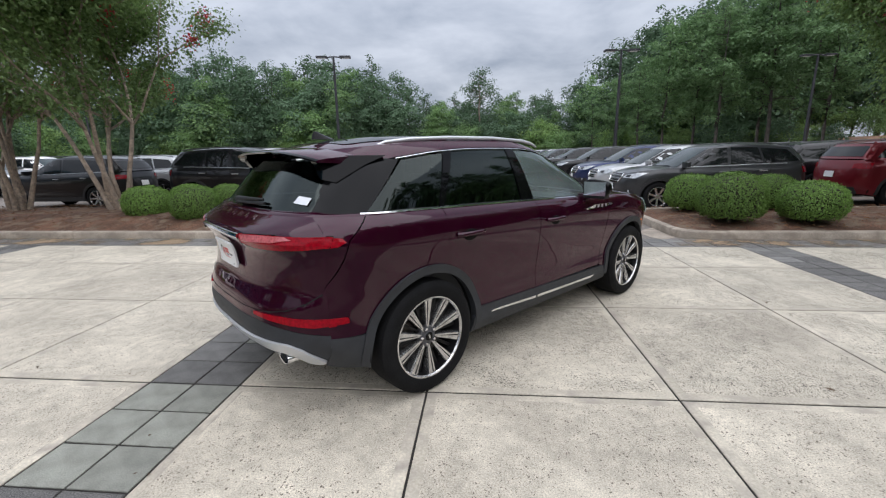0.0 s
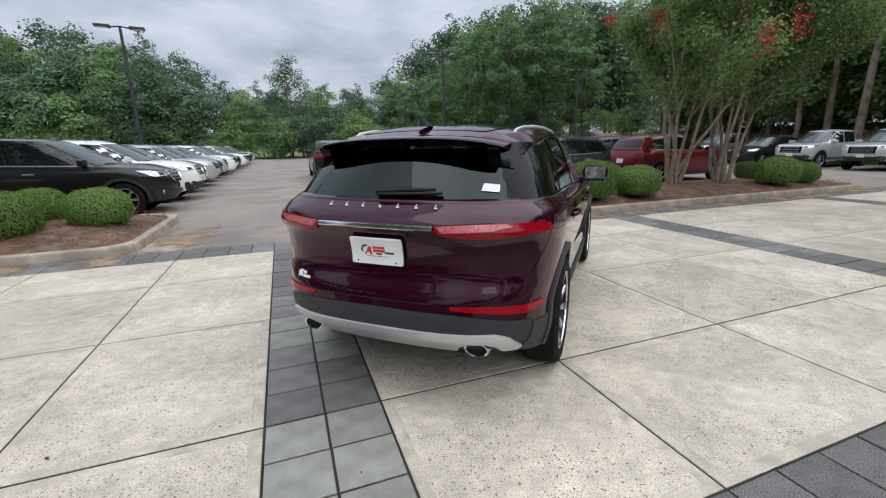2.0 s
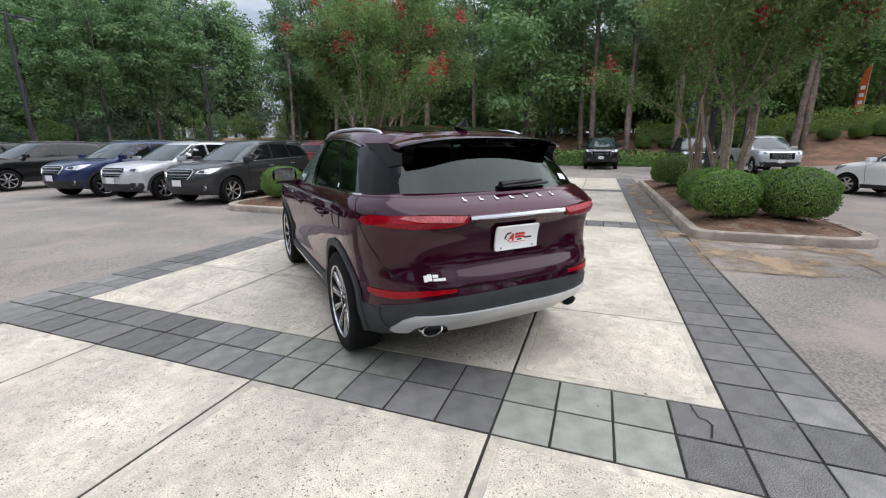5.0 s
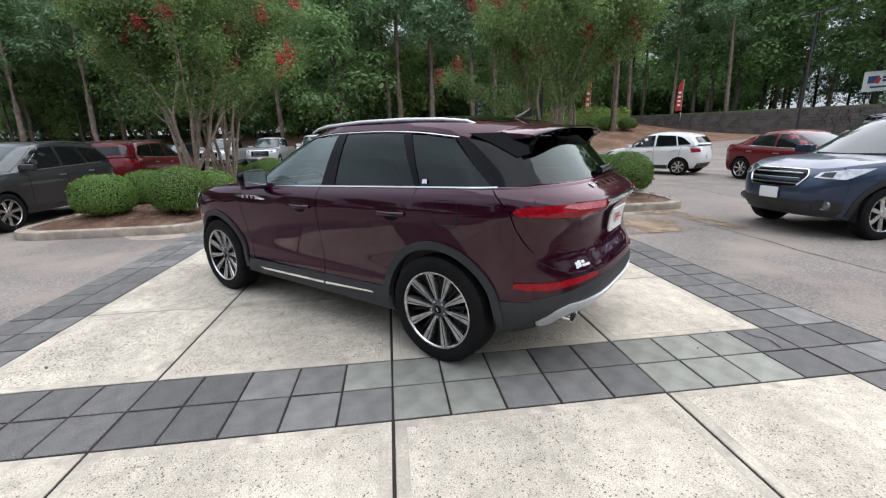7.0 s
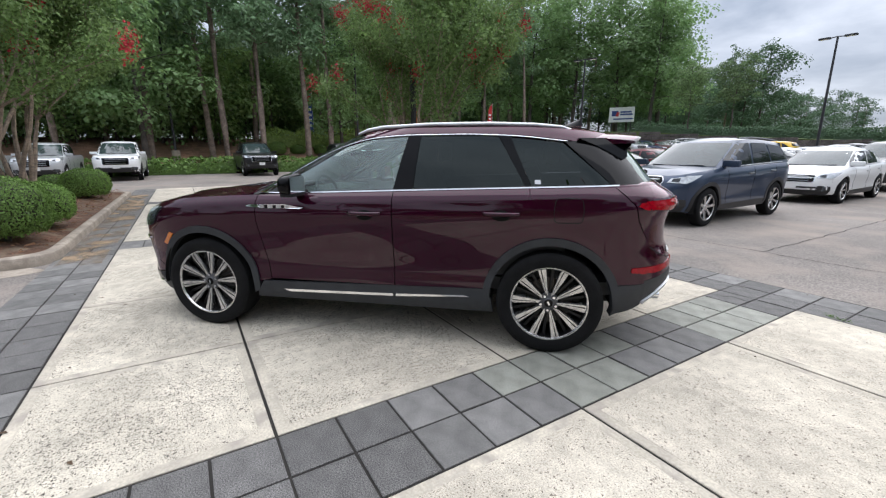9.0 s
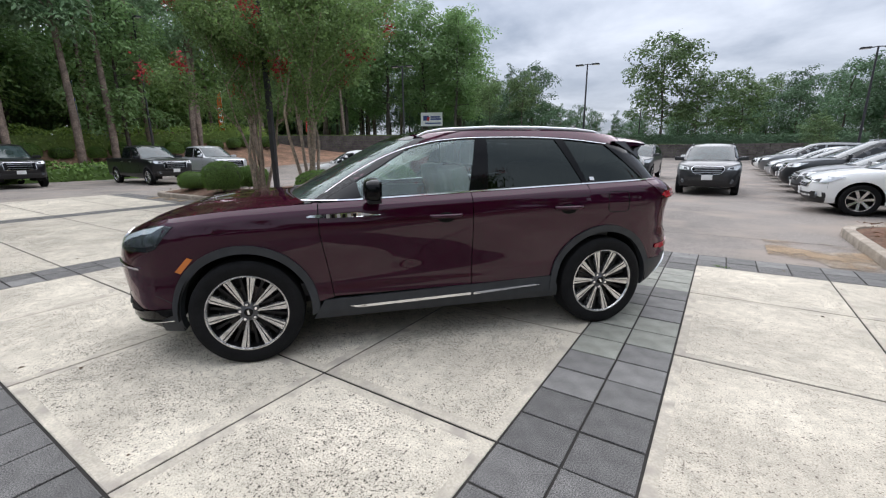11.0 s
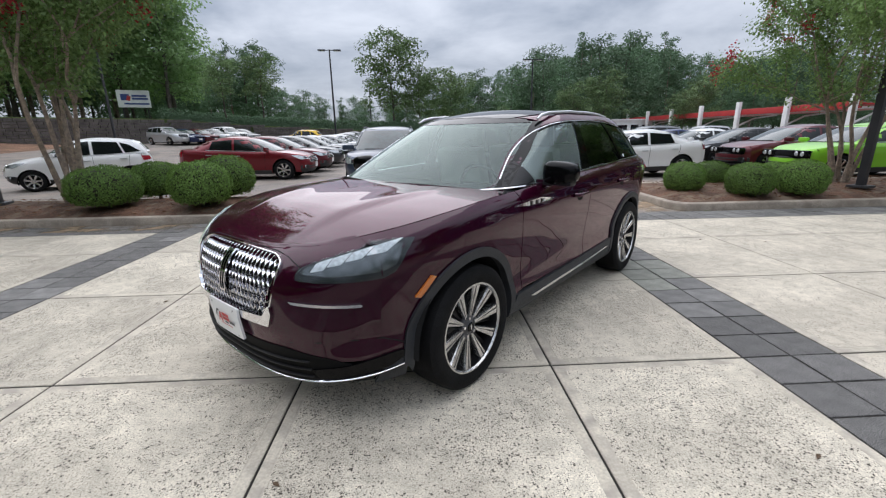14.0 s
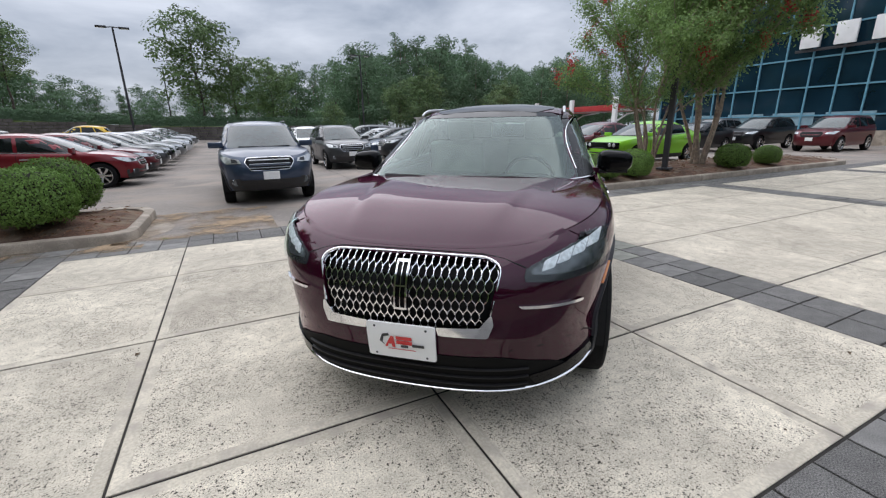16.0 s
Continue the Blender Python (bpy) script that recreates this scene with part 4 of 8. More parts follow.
# bonnet and roof
ys = np.r_[np.linspace(1.02, 1.6, 10), np.linspace(1.66, 1.90, 9), np.linspace(1.91, 2.123, 34), [2.1255]]
hr = [(float(S.x_low(np.array(y), S.belt(np.array(y)))) - (0.006 if y < 1.95 else 0.0), float(y)) for y in ys]
hl = [(0.0, 0.985)] + [(x, 0.985 - 0.10 * (x / 0.8) ** 2) for x in np.linspace(0.1, 0.78, 8)]
bonnet_poly = [(-x, y) for x, y in reversed(hr)] + [(-x, 1.10 - 0.16 * (x / 0.8) ** 2) for x in np.linspace(0.80, 0.0, 10)] + [(x, 1.10 - 0.16 * (x / 0.8) ** 2) for x in np.linspace(0.08, 0.80, 10)] + hr
panels("bonnet", [(bonnet_poly, S.hood)], P, hero, 0.03, offset=0.0012)
for s in (-1, 1):
    strip_on("bonnet_gap", [(s * x, z) for x, z in ((0.001, 0.905), (0.18, 0.905), (0.34, 0.902), (0.43, 0.888), (0.49, 0.868), (0.525, 0.856))], S.front, 0.005, 0.002, M["cavity"], hero, "dark shut line")
panels("scuttle", [([(-0.82, 0.90), (0.82, 0.90), (0.80, 1.0), (0.4, 1.09), (0, 1.12), (-0.4, 1.09), (-0.80, 1.0)], S.hood)], M["satin_black"], hero, 0.06, offset=-0.006, lip=0, label="black wiper scuttle")


def top_poly(y0, y1, inset, n=26):
    R = []
    for k in range(n + 1):
        y = y0 + (y1 - y0) * 0.5 * (1 - math.cos(math.pi * k / n))
        R.append((max(float(S.x_up(np.array(y), S.roof(np.array(y)))) - inset, 0.004), y))
    return R + [(-x, y) for x, y in reversed(R)]


panels("roof", [(top_poly(-1.87, 0.205, 0.0), S.top)], P, hero, 0.045, lip=0.02)
panels("roof_glass", [(rounded([(-0.40, 0.19), (0.40, 0.19), (0.52, -0.05), (0.53, -0.40), (0.53, -1.30), (0.44, -1.60), (-0.44, -1.60), (-0.53, -1.30), (-0.53, -0.40), (-0.52, -0.05)], 0.05, 4), S.top)], M["gloss_black"], hero, 0.06, offset=0.005, lip=0.008, label="black panoramic glass roof")
# side windows and pillars
ROOF_SIDE = lambda y0, y1, n=14: [(y0 + (y1 - y0) * k / n, float(S.roof(np.array(y0 + (y1 - y0) * k / n)))) for k in range(n + 1)]
DLO_TOP = curve((0.90, 1.075), (0.70, 1.205), (0.49, 1.325), (0.30, 1.41), (0.16, 1.455), (-0.05, 1.497), (-0.32, 1.515), (-0.70, 1.518), (-1.05, 1.505), (-1.43, 1.465))
dlo = lambda y0, y1, n=12, dz=0.0: [(y0 + (y1 - y0) * k / n, float(DLO_TOP(y0 + (y1 - y0) * k / n)) + dz) for k in range(n + 1)]
bl = lambda y: float(S.belt(np.array(y)))
SCR_X = lambda z: float(np.interp(z, [1.06, 1.3, 1.515], [0.75, 0.68, 0.575]))
A_EDGE = [(float(S.screen_at(np.array([SCR_X(z) + 0.045]), np.array([z]))[0, 1]), float(z)) for z in np.linspace(1.515, 1.065, 12)]
both_sides("roof_rail_panel", dlo(0.95, -1.43, 24, 0.012) + [(-1.53, 1.46), (-1.66, 1.40)] + ROOF_SIDE(-1.80, 0.10, 18) + A_EDGE, P, up=True, offset=0.0)
both_sides("front_window", dlo(0.74, -0.315, 14, -0.008) + [(-0.225, bl(-0.22) + 0.018)] + belt_line(-0.225, 0.80, 8, 0.018), M["glass_front"], "green-tinted front side window", True, offset=-0.004, lip=0)
both_sides("rear_window", dlo(-0.405, -0.965, 8, -0.008) + [(-1.165, bl(-1.165) + 0.018), (-0.375, bl(-0.37) + 0.018)], M["glass_privacy"], "dark privacy glass window", True, offset=-0.004, lip=0)
both_sides("quarter_window", dlo(-1.045, -1.40, 6, -0.010) + [(-1.715, bl(-1.7) + 0.018), (-1.205, bl(-1.2) + 0.018)], M["glass_privacy"], "dark privacy glass quarter window", True, offset=-0.004, lip=0)
both_sides("centre_pillar", dlo(-0.315, -0.405, 3) + [(-0.375, bl(-0.37) + 0.01), (-0.225, bl(-0.22) + 0.01)], M["gloss_black"], "gloss black pillar", True, offset=0.002)
both_sides("rear_pillar", dlo(-0.965, -1.045, 3) + [(-1.205, bl(-1.2) + 0.01), (-1.165, bl(-1.16) + 0.01)], M["gloss_black"], "gloss black pillar", True, offset=0.002)
both_sides("tail_pillar", [(-1.415, 1.462), (-1.72, bl(-1.72) + 0.012), (-1.93, bl(-1.93) + 0.004), (-1.88, 1.30), (-1.78, 1.42), (-1.68, 1.452), (-1.53, 1.472)], M["gloss_black"], "gloss black tail pillar", True, offset=0.001)
both_sides("mirror_sail", [(0.74, 1.18), (0.86, 1.085), (0.80, bl(0.8) + 0.016), (0.56, bl(0.56) + 0.018), (0.60, 1.26)], M["satin_black"], "", True, offset=0.001)
for s in (-1, 1):
    strip_on("window_trim", dlo(0.80, -1.43, 40, 0.003), S.side_up(s), 0.0075, 0.003, M["chrome"], hero, "bright window trim")
    strip_on("belt_trim", belt_line(0.97, -1.76, 30, 0.004), S.side_up(s), 0.018, 0.012, M["chrome"], hero, "bright belt trim")
# windscreen and tail glass
scr = [(x, z) for z in np.linspace(1.06, 1.515, 10) for x in [float(np.interp(z, [1.06, 1.3, 1.515], [0.75, 0.68, 0.575]))]]
panels("windscreen", [(scr + [(-x, z) for x, z in reversed(scr)], S.screen_at)], M["glass_screen"], hero, 0.05, lip=0, label="green-tinted windscreen")
for s in (-1, 1):
    band = [(s * x, z) for x, z in scr] + [(s * (x + 0.055), z) for x, z in reversed(scr)]
    panels("windscreen_pillar", [(band, S.screen_at)], M["gloss_black"], hero, 0.05, offset=0.001, label="gloss black windscreen edge")
panels("windscreen_header", [([(-0.575, 1.505), (0.575, 1.505), (0.52, 1.530), (0.38, 1.545), (0.0, 1.552), (-0.38, 1.545), (-0.52, 1.530)], S.screen_at)], M["gloss_black"], hero, 0.05, offset=0.002)
bk = [(float(np.interp(z, [1.19, 1.30, 1.46], [0.665, 0.635, 0.545])), z) for z in np.linspace(1.19, 1.46, 8)]
panels("tail_window", [(bk + [(-x, z) for x, z in reversed(bk)], S.back_at)], M["glass_privacy"], hero, 0.05, lip=0, label="dark privacy glass tail window")
for s in (-1, 1):
    # black cheek between the tail pillar and the tail window
    zs = np.linspace(bl(-1.9) + 0.006, 1.452, 10)
    ye = np.interp(zs, [bl(-1.93), 1.30, 1.42, 1.455], [-1.93, -1.88, -1.78, -1.68])
    xe = np.interp(zs, [1.19, 1.30, 1.46], [0.667, 0.637, 0.547])
    outer, inner = S.side_up(s)(ye, zs), S.back_at(s * xe, zs)
    vs = [tuple(a + (b - a) * t) for a, b in zip(outer, inner) for t in (-0.04, 0.35, 0.7, 1.03)]
    fs = [(4 * i + j, 4 * i + j + 1, 4 * i + j + 5, 4 * i + j + 4) for i in range(9) for j in range(3)]
    put("tail_cheek", mesh_of("tail_cheek", vs, fs, M["gloss_black"], 60), hero, "gloss black panel beside the tail window")
# painted shoulder that joins the tailgate's upper edge to the foot of the tail window
def along(points, n):
    """n points evenly spaced along a line."""
    A = np.array(points, float)
    t = np.r_[0, np.cumsum(np.linalg.norm(np.diff(A, axis=0), axis=1))]
    return np.stack([np.interp(np.linspace(0, t[-1], n), t, A[:, k]) for k in range(3)], -1)


for s in (-1, 1):
    ys = np.linspace(-1.50, REAR_CUT, 14)
    zr = float(S.belt(np.array(REAR_CUT))) - 0.003
    xr = np.linspace(float(S.x_low(np.array(REAR_CUT), np.array(zr))), 0.0, 18)
    low = np.r_[S.side(s)(ys, S.belt(ys) - 0.003), S.rear(s * xr[1:], np.full(17, zr))]
    yu = np.linspace(-1.50, -1.90, 10)
    xu = np.linspace(float(S.x_up(np.array(-1.90), np.array(1.19))), 0.0, 20)
    high = np.r_[S.side_up(s)(yu, S.belt(yu) + 0.006), S.back_at(s * xu[1:], np.full(19, 1.192))]
    low, high = along(low, 40), along(high, 40)
    vs = []
    for p, q in zip(low, high):
        for t, lift in ((0.0, 0.0), (0.2, 0.007), (0.6, 0.008), (1.06, 0.004)):
            vs.append(tuple(p + (q - p) * t + np.array([0, 0, lift])))
    fs = [(4 * i + j, 4 * i + j + 1, 4 * i + j + 5, 4 * i + j + 4) for i in range(39) for j in range(3)]
    put("shoulder", mesh_of("shoulder", vs, fs if s < 0 else [f[::-1] for f in fs], P, 60), hero)
# tail spoiler: a thin blade that drops at both ends into black side fins
vs, fs, n = [], [], 36
for k in range(n + 1):
    x = -0.625 + 1.25 * k / n
    e = (abs(x) / 0.625) ** 5
    crown = 0.026 * (1 - (x / 0.625) ** 2) - 0.030 * e
    for y, z in ((-1.58, 1.532), (-1.74, 1.530), (-1.86, 1.522), (-1.955, 1.512), (-1.972, 1.504), (-1.962, 1.495), (-1.87, 1.492), (-1.76, 1.478), (-1.66, 1.462)):
        vs.append((x, y + e * 0.085, z + crown - 0.012))
for k in range(n):
    for j in range(9):
        a, b = k * 9 + j, k * 9 + (j + 1) % 9
        fs.append((a, b, b + 9, a + 9))
fs += [tuple(range(9)), tuple(n * 9 + j for j in range(8, -1, -1))]
blade = mesh_of("tail_spoiler", vs, fs, [P, M["gloss_black"]], 40)
for k, q in enumerate(blade.polygons):
    q.material_index = 1 if k < 9 * n and k % 9 in (3, 4, 5, 6, 7) else 0
put("tail_spoiler", blade, hero, "body-coloured tail spoiler with a black underside")
for s in (-1, 1):
    fin = [(-1.50, 1.488), (-1.70, 1.490), (-1.872, 1.466), (-1.868, 1.448), (-1.84, 1.410), (-1.845, 1.36), (-1.80, 1.345), (-1.72, 1.39), (-1.62, 1.44)]
    out = [float(S.x_up(np.array(y), np.array(min(z, 1.46)))) for y, z in fin]
    vs = [(s * (max(x, 0.585) + 0.012), y, z) for x, (y, z) in zip(out, fin)] + [(s * (max(x, 0.585) - 0.06), y, z) for x, (y, z) in zip(out, fin)]
    n = len(fin)
    put("spoiler_fin", mesh_of("spoiler_fin", vs, [tuple(range(n)), tuple(range(2 * n - 1, n - 1, -1))] + [(i, n + i, n + (i + 1) % n, (i + 1) % n) for i in range(n)], M["gloss_black"], 40), hero, "gloss black fin below the spoiler")
# tail: tailgate, bumper, lamps
zt_r = float(S.belt(np.array(REAR_CUT)))
both_sides("tailgate_flank", belt_line(-1.739, REAR_CUT, 6) + [(REAR_CUT, 0.821), (-1.936, 0.889), (-1.899, 0.962), (-1.874, 1.053), (-1.806, 1.119)], P)
edge = [(edge_x(REAR_CUT, z), z) for z in np.linspace(0.822, zt_r - 0.002, 14)]
seam = [(0.800, 0.775), (0.745, 0.725), (0.66, 0.685), (0.55, 0.665), (0.30, 0.656), (0.0, 0.655)]
gate = edge + [(-x, z) for x, z in reversed(edge)] + [(-x, z) for x, z in seam] + seam[::-1]
panels("tailgate", [(gate, S.rear)], P, hero, 0.03)
CLAD_TOP = curve((0.0, 0.612), (0.40, 0.606), (0.65, 0.58), (0.80, 0.545), (0.90, 0.52))
lowx = [(edge_x(REAR_CUT, z), z) for z in np.linspace(0.345, 0.525, 6)]
topc = [(x, float(CLAD_TOP(x))) for x in np.linspace(lowx[-1][0], 0.0, 12)]
for s in (-1, 1):
    outer = [(edge_x(REAR_CUT, z), z) for z in np.linspace(0.53, 0.815, 8)]
    inn = [(x - 0.004, z - 0.006) for x, z in seam[:-1]] + [(0.0, 0.649)]
    panels("tail_corner", [([(s * x, z) for x, z in outer + inn + [(x, z + 0.003) for x, z in topc[::-1]]], S.rear)], P, hero, 0.03)
bump = lowx + topc
panels("rear_bumper", [(bump + [(-x, z) for x, z in reversed(bump)], S.rear)], M["cladding"], hero, 0.04, label="dark grey plastic rear bumper")
dif = [(0.0, 0.495), (0.45, 0.495), (0.66, 0.494), (0.725, 0.462), (0.77, 0.375), (0.735, 0.350), (0.665, 0.352), (0.645, 0.405), (0.60, 0.432), (0.50, 0.430), (0.455, 0.395), (0.43, 0.348), (0.0, 0.345)]
panels("diffuser", [(rounded(dif + [(-x, z) for x, z in dif[-2:0:-1]], 0.012, 3), S.rear)], M["silver_trim"], hero, 0.035, offset=0.014, label="satin silver diffuser trim")
for s in (-1, 1):
    put("exhaust_tip", None, hero, "bright oval exhaust tip").location = (0, 0, 0)
    tip = hero.children[-1]
    vs, fs, m = [], [], 28
    for r, y in ((1.0, -1.98), (1.0, -2.140), (0.97, -2.147), (0.84, -2.145), (0.80, -2.13), (0.80, -1.99)):
        vs += [(s * 0.55 + 0.072 * r * math.cos(2 * math.pi * k / m), y, 0.378 + 0.043 * r * math.sin(2 * math.pi * k / m)) for k in range(m)]
    for r in range(5):
        fs += [(r * m + k, r * m + (k + 1) % m, (r + 1) * m + (k + 1) % m, (r + 1) * m + k) for k in range(m)]
    fs.append(tuple(5 * m + k for k in range(m)))
    put("sleeve", mesh_of("sleeve", vs, fs, M["chrome"], 40), tip)
lamp = rounded([(0.345, 1.078), (0.60, 1.090), (0.86, 1.086), (0.86, 1.034), (0.72, 1.020), (0.46, 1.020), (0.37, 1.038)], [0.008, 0, 0, 0, 0.03, 0.03, 0.01], 3)
pale = rounded([(0.365, 1.075), (0.56, 1.0855), (0.70, 1.0865), (0.735, 1.070), (0.64, 1.056), (0.395, 1.047)], 0.006, 2)
red_low = rounded([(0.43, 0.650), (0.62, 0.650), (0.86, 0.634), (0.86, 0.600), (0.78, 0.592), (0.62, 0.615), (0.43, 0.632)], 0.006, 2)
for s in (-1, 1):
    tl = put("tail_lamp", None, hero, "slim red tail lamp with a pale band")
    panels("lens", [([(s * x, z) for x, z in lamp], S.rear), ([(-1.885, 1.052), (-1.90, 1.074), (-1.985, 1.086), (-1.985, 1.030), (-1.93, 1.032)], S.side(s))], M["tail_red"], tl, 0.025, offset=0.010)
    panels("light_guide", [([(s * x, z) for x, z in pale], S.rear)], M["tail_clear"], tl, 0.03, offset=0.0125, lip=0.004)
    panels("reflector", [([(s * x, z) for x, z in red_low], S.rear), ([(-1.94, 0.612), (-1.985, 0.630), (-1.985, 0.590), (-1.95, 0.592)], S.side(s))], M["tail_red"], hero, 0.03, offset=0.008, label="red bumper reflector")
strip_on("light_bar", [(x, 1.062 + 0.004 * math.cos(x * 3)) for x in np.linspace(-0.35, 0.35, 24)], S.rear, 0.030, 0.020, M["chrome"], hero, "bright bar between the tail lamps")
for s in (-1, 1):
    strip_on("lamp_gap", [(s * x, z) for x, z in lamp + lamp[:1]], S.rear, 0.009, 0.011, M["gloss_black"], hero, "black lamp surround")
    strip_on("tailgate_gap", [(s * x, z - 0.003) for x, z in seam], S.rear, 0.008, 0.0025, M["cavity"], hero, "dark tailgate shut line")

# wheels, wells and floor of the maroon car
w0 = build_wheel(hero)
w0.matrix_basis = pose(0.815, AF, AZ, 0, 0, 0)
for x, y, a, t in ((0.815, AR, 0, 20), (-0.815, AF, 180, 8), (-0.815, AR, 180, 31)):
    w = copy_thing(w0, pose(x, y, AZ, 0, 0, a) @ pose(0, 0, 0, t, 0, 0))
for s in (-1, 1):
    for yc in (AF, AR):
        prof = arc(yc, AZ, 0.43, -4, 184, 22)
        vs = [(s * 0.90, a, b) for a, b in prof] + [(s * 0.50, a, b) for a, b in prof]
        k = len(prof)
        fs = [(i, i + 1, k + i + 1, k + i) for i in range(k - 1)] + [tuple(k + i for i in range(k))]
        put("wheel_well", mesh_of("wheel_well", vs, fs, M["cavity"]), hero, "dark wheel well liner")
part("underbody", box_bm(0, 0, 0.34, 1.0, 4.0, 0.16, 0.03), M["cavity"], hero, "dark underbody")
part("floor_pan", box_bm(0, -0.02, 0.36, 1.66, 1.86, 0.12, 0.03), M["cavity"], hero)


# cabin
def seat(x, y, wide):
    st = put("seat", None, hero, "pale leather seat")
    part("cushion", box_bm(x, y, 0.68, wide, 0.50, 0.17, 0.06), M["leather"], st)
    part("backrest", box_bm(x, y - 0.30, 1.00, wide, 0.15, 0.62, 0.06, Matrix.Rotation(radians(-14), 4, "X")), M["leather"], st)
    n = 1 if wide < 0.8 else 2
    for k in range(n):
        part("headrest", box_bm(x + (0 if n == 1 else (k - 0.5) * 0.72), y - 0.40, 1.40, 0.26, 0.10, 0.18, 0.04), M["leather"], st)


seat(-0.38, 0.02, 0.52)
seat(0.38, 0.02, 0.52)
seat(0.0, -0.95, 1.32)
part("dashboard", box_bm(0, 0.78, 0.95, 1.46, 0.46, 0.24, 0.07), M["trim_dark"], hero, "dark dashboard")
part("cabin_floor", box_bm(0, -0.4, 0.46, 1.6, 3.0, 0.1, 0.02), M["trim_dark"], hero)
part("boot_floor", box_bm(0, -1.68, 0.85, 1.2, 0.55, 0.3, 0.03), M["trim_dark"], hero)
panels("headliner", [(top_poly(-1.80, 0.22, 0.03), S.top)], M["headliner"], hero, 0.12, offset=-0.035, lip=0.0, label="pale headliner")
vs, fs = tube_data([(-0.38 + 0.185 * math.cos(a), 0.50 + 0.06 * math.sin(a), 1.03 + 0.175 * math.sin(a)) for a in np.linspace(0, 2 * math.pi, 25)], 0.015, 8, False)
sw = put("steering_wheel", mesh_of("steering_wheel", vs, fs, M["trim_dark"], 60), hero, "dark steering wheel")
part("steering_hub", box_bm(-0.38, 0.52, 1.03, 0.30, 0.05, 0.10, 0.02), M["trim_dark"], sw)
for s in (-1, 1):
    part("door_card", box_bm(s * 0.80, -0.3, 0.80, 0.04, 2.3, 0.55, 0.015), M["trim_dark"], hero)


# mirrors, handles, rails
def mirror(s):
    m = put("door_mirror", None, hero, "door mirror with a gloss black cap")
    bm = bmesh.new()
    bmesh.ops.create_uvsphere(bm, u_segments=24, v_segments=14, radius=1)
    for v in bm.verts:
        c = v.co
        x, y, z = (math.copysign(abs(q) ** 0.62, q) for q in c)
        v.co = (s * (1.000 + 0.122 * x), 0.470 + (0.085 * y if y > 0 else 0.030 * y), 1.172 + 0.078 * z * (1 - 0.12 * x))
    part("cap", bm, M["gloss_black"], m, "gloss black cap", 60)
    bm = bmesh.new()
    bmesh.ops.create_grid(bm, x_segments=1, y_segments=1, size=1)
    for v in bm.verts:
        v.co = (s * (1.000 + 0.098 * v.co.x), 0.438, 1.175 + 0.058 * v.co.y)
    part("mirror_glass", bm, M["chrome"], m, "mirror glass", None)
    part("arm", box_bm(s * 0.895, 0.485, 1.105, 0.12, 0.075, 0.045, 0.015), P, m)
    part("skirt", box_bm(s * 0.99, 0.485, 1.105, 0.20, 0.09, 0.03, 0.012), M["satin_black"], m)


def handle(s, y, z):
    h = put("door_handle", None, hero, "maroon strap door handle")
    xo = s * edge_x(y, z)
    bm = bmesh.new()
    bmesh.ops.create_uvsphere(bm, u_segments=20, v_segments=10, radius=1)
    for v in bm.verts:
        v.co = (xo - s * 0.002 + s * 0.006 * v.co.x, y + 0.070 * v.co.y, z - 0.008 + 0.038 * v.co.z)
    # matt black oval paints the grip's shadow onto the flush door skin
    part("cup", bm, M["intake_black"], h, "matt black oval painted as the grip's shadow", 60)
    bar = [(xo + s * q, y + dy, z + 0.006) for dy, q in ((-0.115, 0.002), (-0.10, 0.022), (-0.05, 0.032), (0.0, 0.034), (0.06, 0.032), (0.098, 0.024), (0.115, 0.002))]
    tube("strap", bar, 0.0155, P, h, 10)


for s in (-1, 1):
    mirror(s)
    handle(s, -0.03, 0.965)
    handle(s, -1.01, 0.985)
    rail = put("roof_rail", None, hero, "bright roof rail")
    pts = [(s * 0.615, 0.11, 1.532), (s * 0.612, 0.04, 1.560), (s * 0.61, -0.08, 1.579), (s * 0.605, -0.45, 1.596), (s * 0.60, -0.9, 1.596), (s * 0.592, -1.22, 1.584), (s * 0.585, -1.40, 1.566), (s * 0.58, -1.48, 1.540)]
    tube("bar", pts, [0.009, 0.012, 0.014, 0.015, 0.015, 0.014, 0.012, 0.009], M["silver_trim"], rail, 10)
# fin aerial, wiper, camera nub
bm = bmesh.new()
bmesh.ops.create_cone(bm, segments=16, radius1=0.5, radius2=0.12, depth=1, cap_ends=True)
for v in bm.verts:
    v.co = (v.co.x * 0.05 * (1.2 - v.co.z), -1.52 - 0.06 * (v.co.z + 0.5) + v.co.y * 0.17 * (1 - 0.6 * (v.co.z + 0.5)), 1.60 + (v.co.z + 0.5) * 0.055)
part("fin_aerial", bm, M["gloss_black"], hero, "black shark-fin aerial", 50)
wy = lambda x, z: tuple(S.back_at(np.array([x]), np.array([z]))[0] + np.array([0, -0.025, 0.008]))
wp = put("tail_wiper", None, hero, "black tail wiper")
tube("arm", [wy(-0.05, 1.225), wy(0.12, 1.235), wy(0.30, 1.24)], [0.022, 0.014, 0.008], M["satin_black"], wp, 8)
tube("blade", [wy(-0.04, 1.212), wy(0.16, 1.218), wy(0.34, 1.222)], 0.010, M["satin_black"], wp, 6)
for x0, x1 in ((-0.62, 0.0), (0.05, 0.60)):
    sc = lambda x, z: tuple(S.screen_at(np.array([x]), np.array([z]))[0] + np.array([0, 0.02, 0.012]))
    tube("screen_wiper", [sc(x0, 1.085), sc((x0 + x1) / 2, 1.098), sc(x1, 1.092)], [0.006, 0.011, 0.016], M["satin_black"], hero, 6, "black screen wiper")

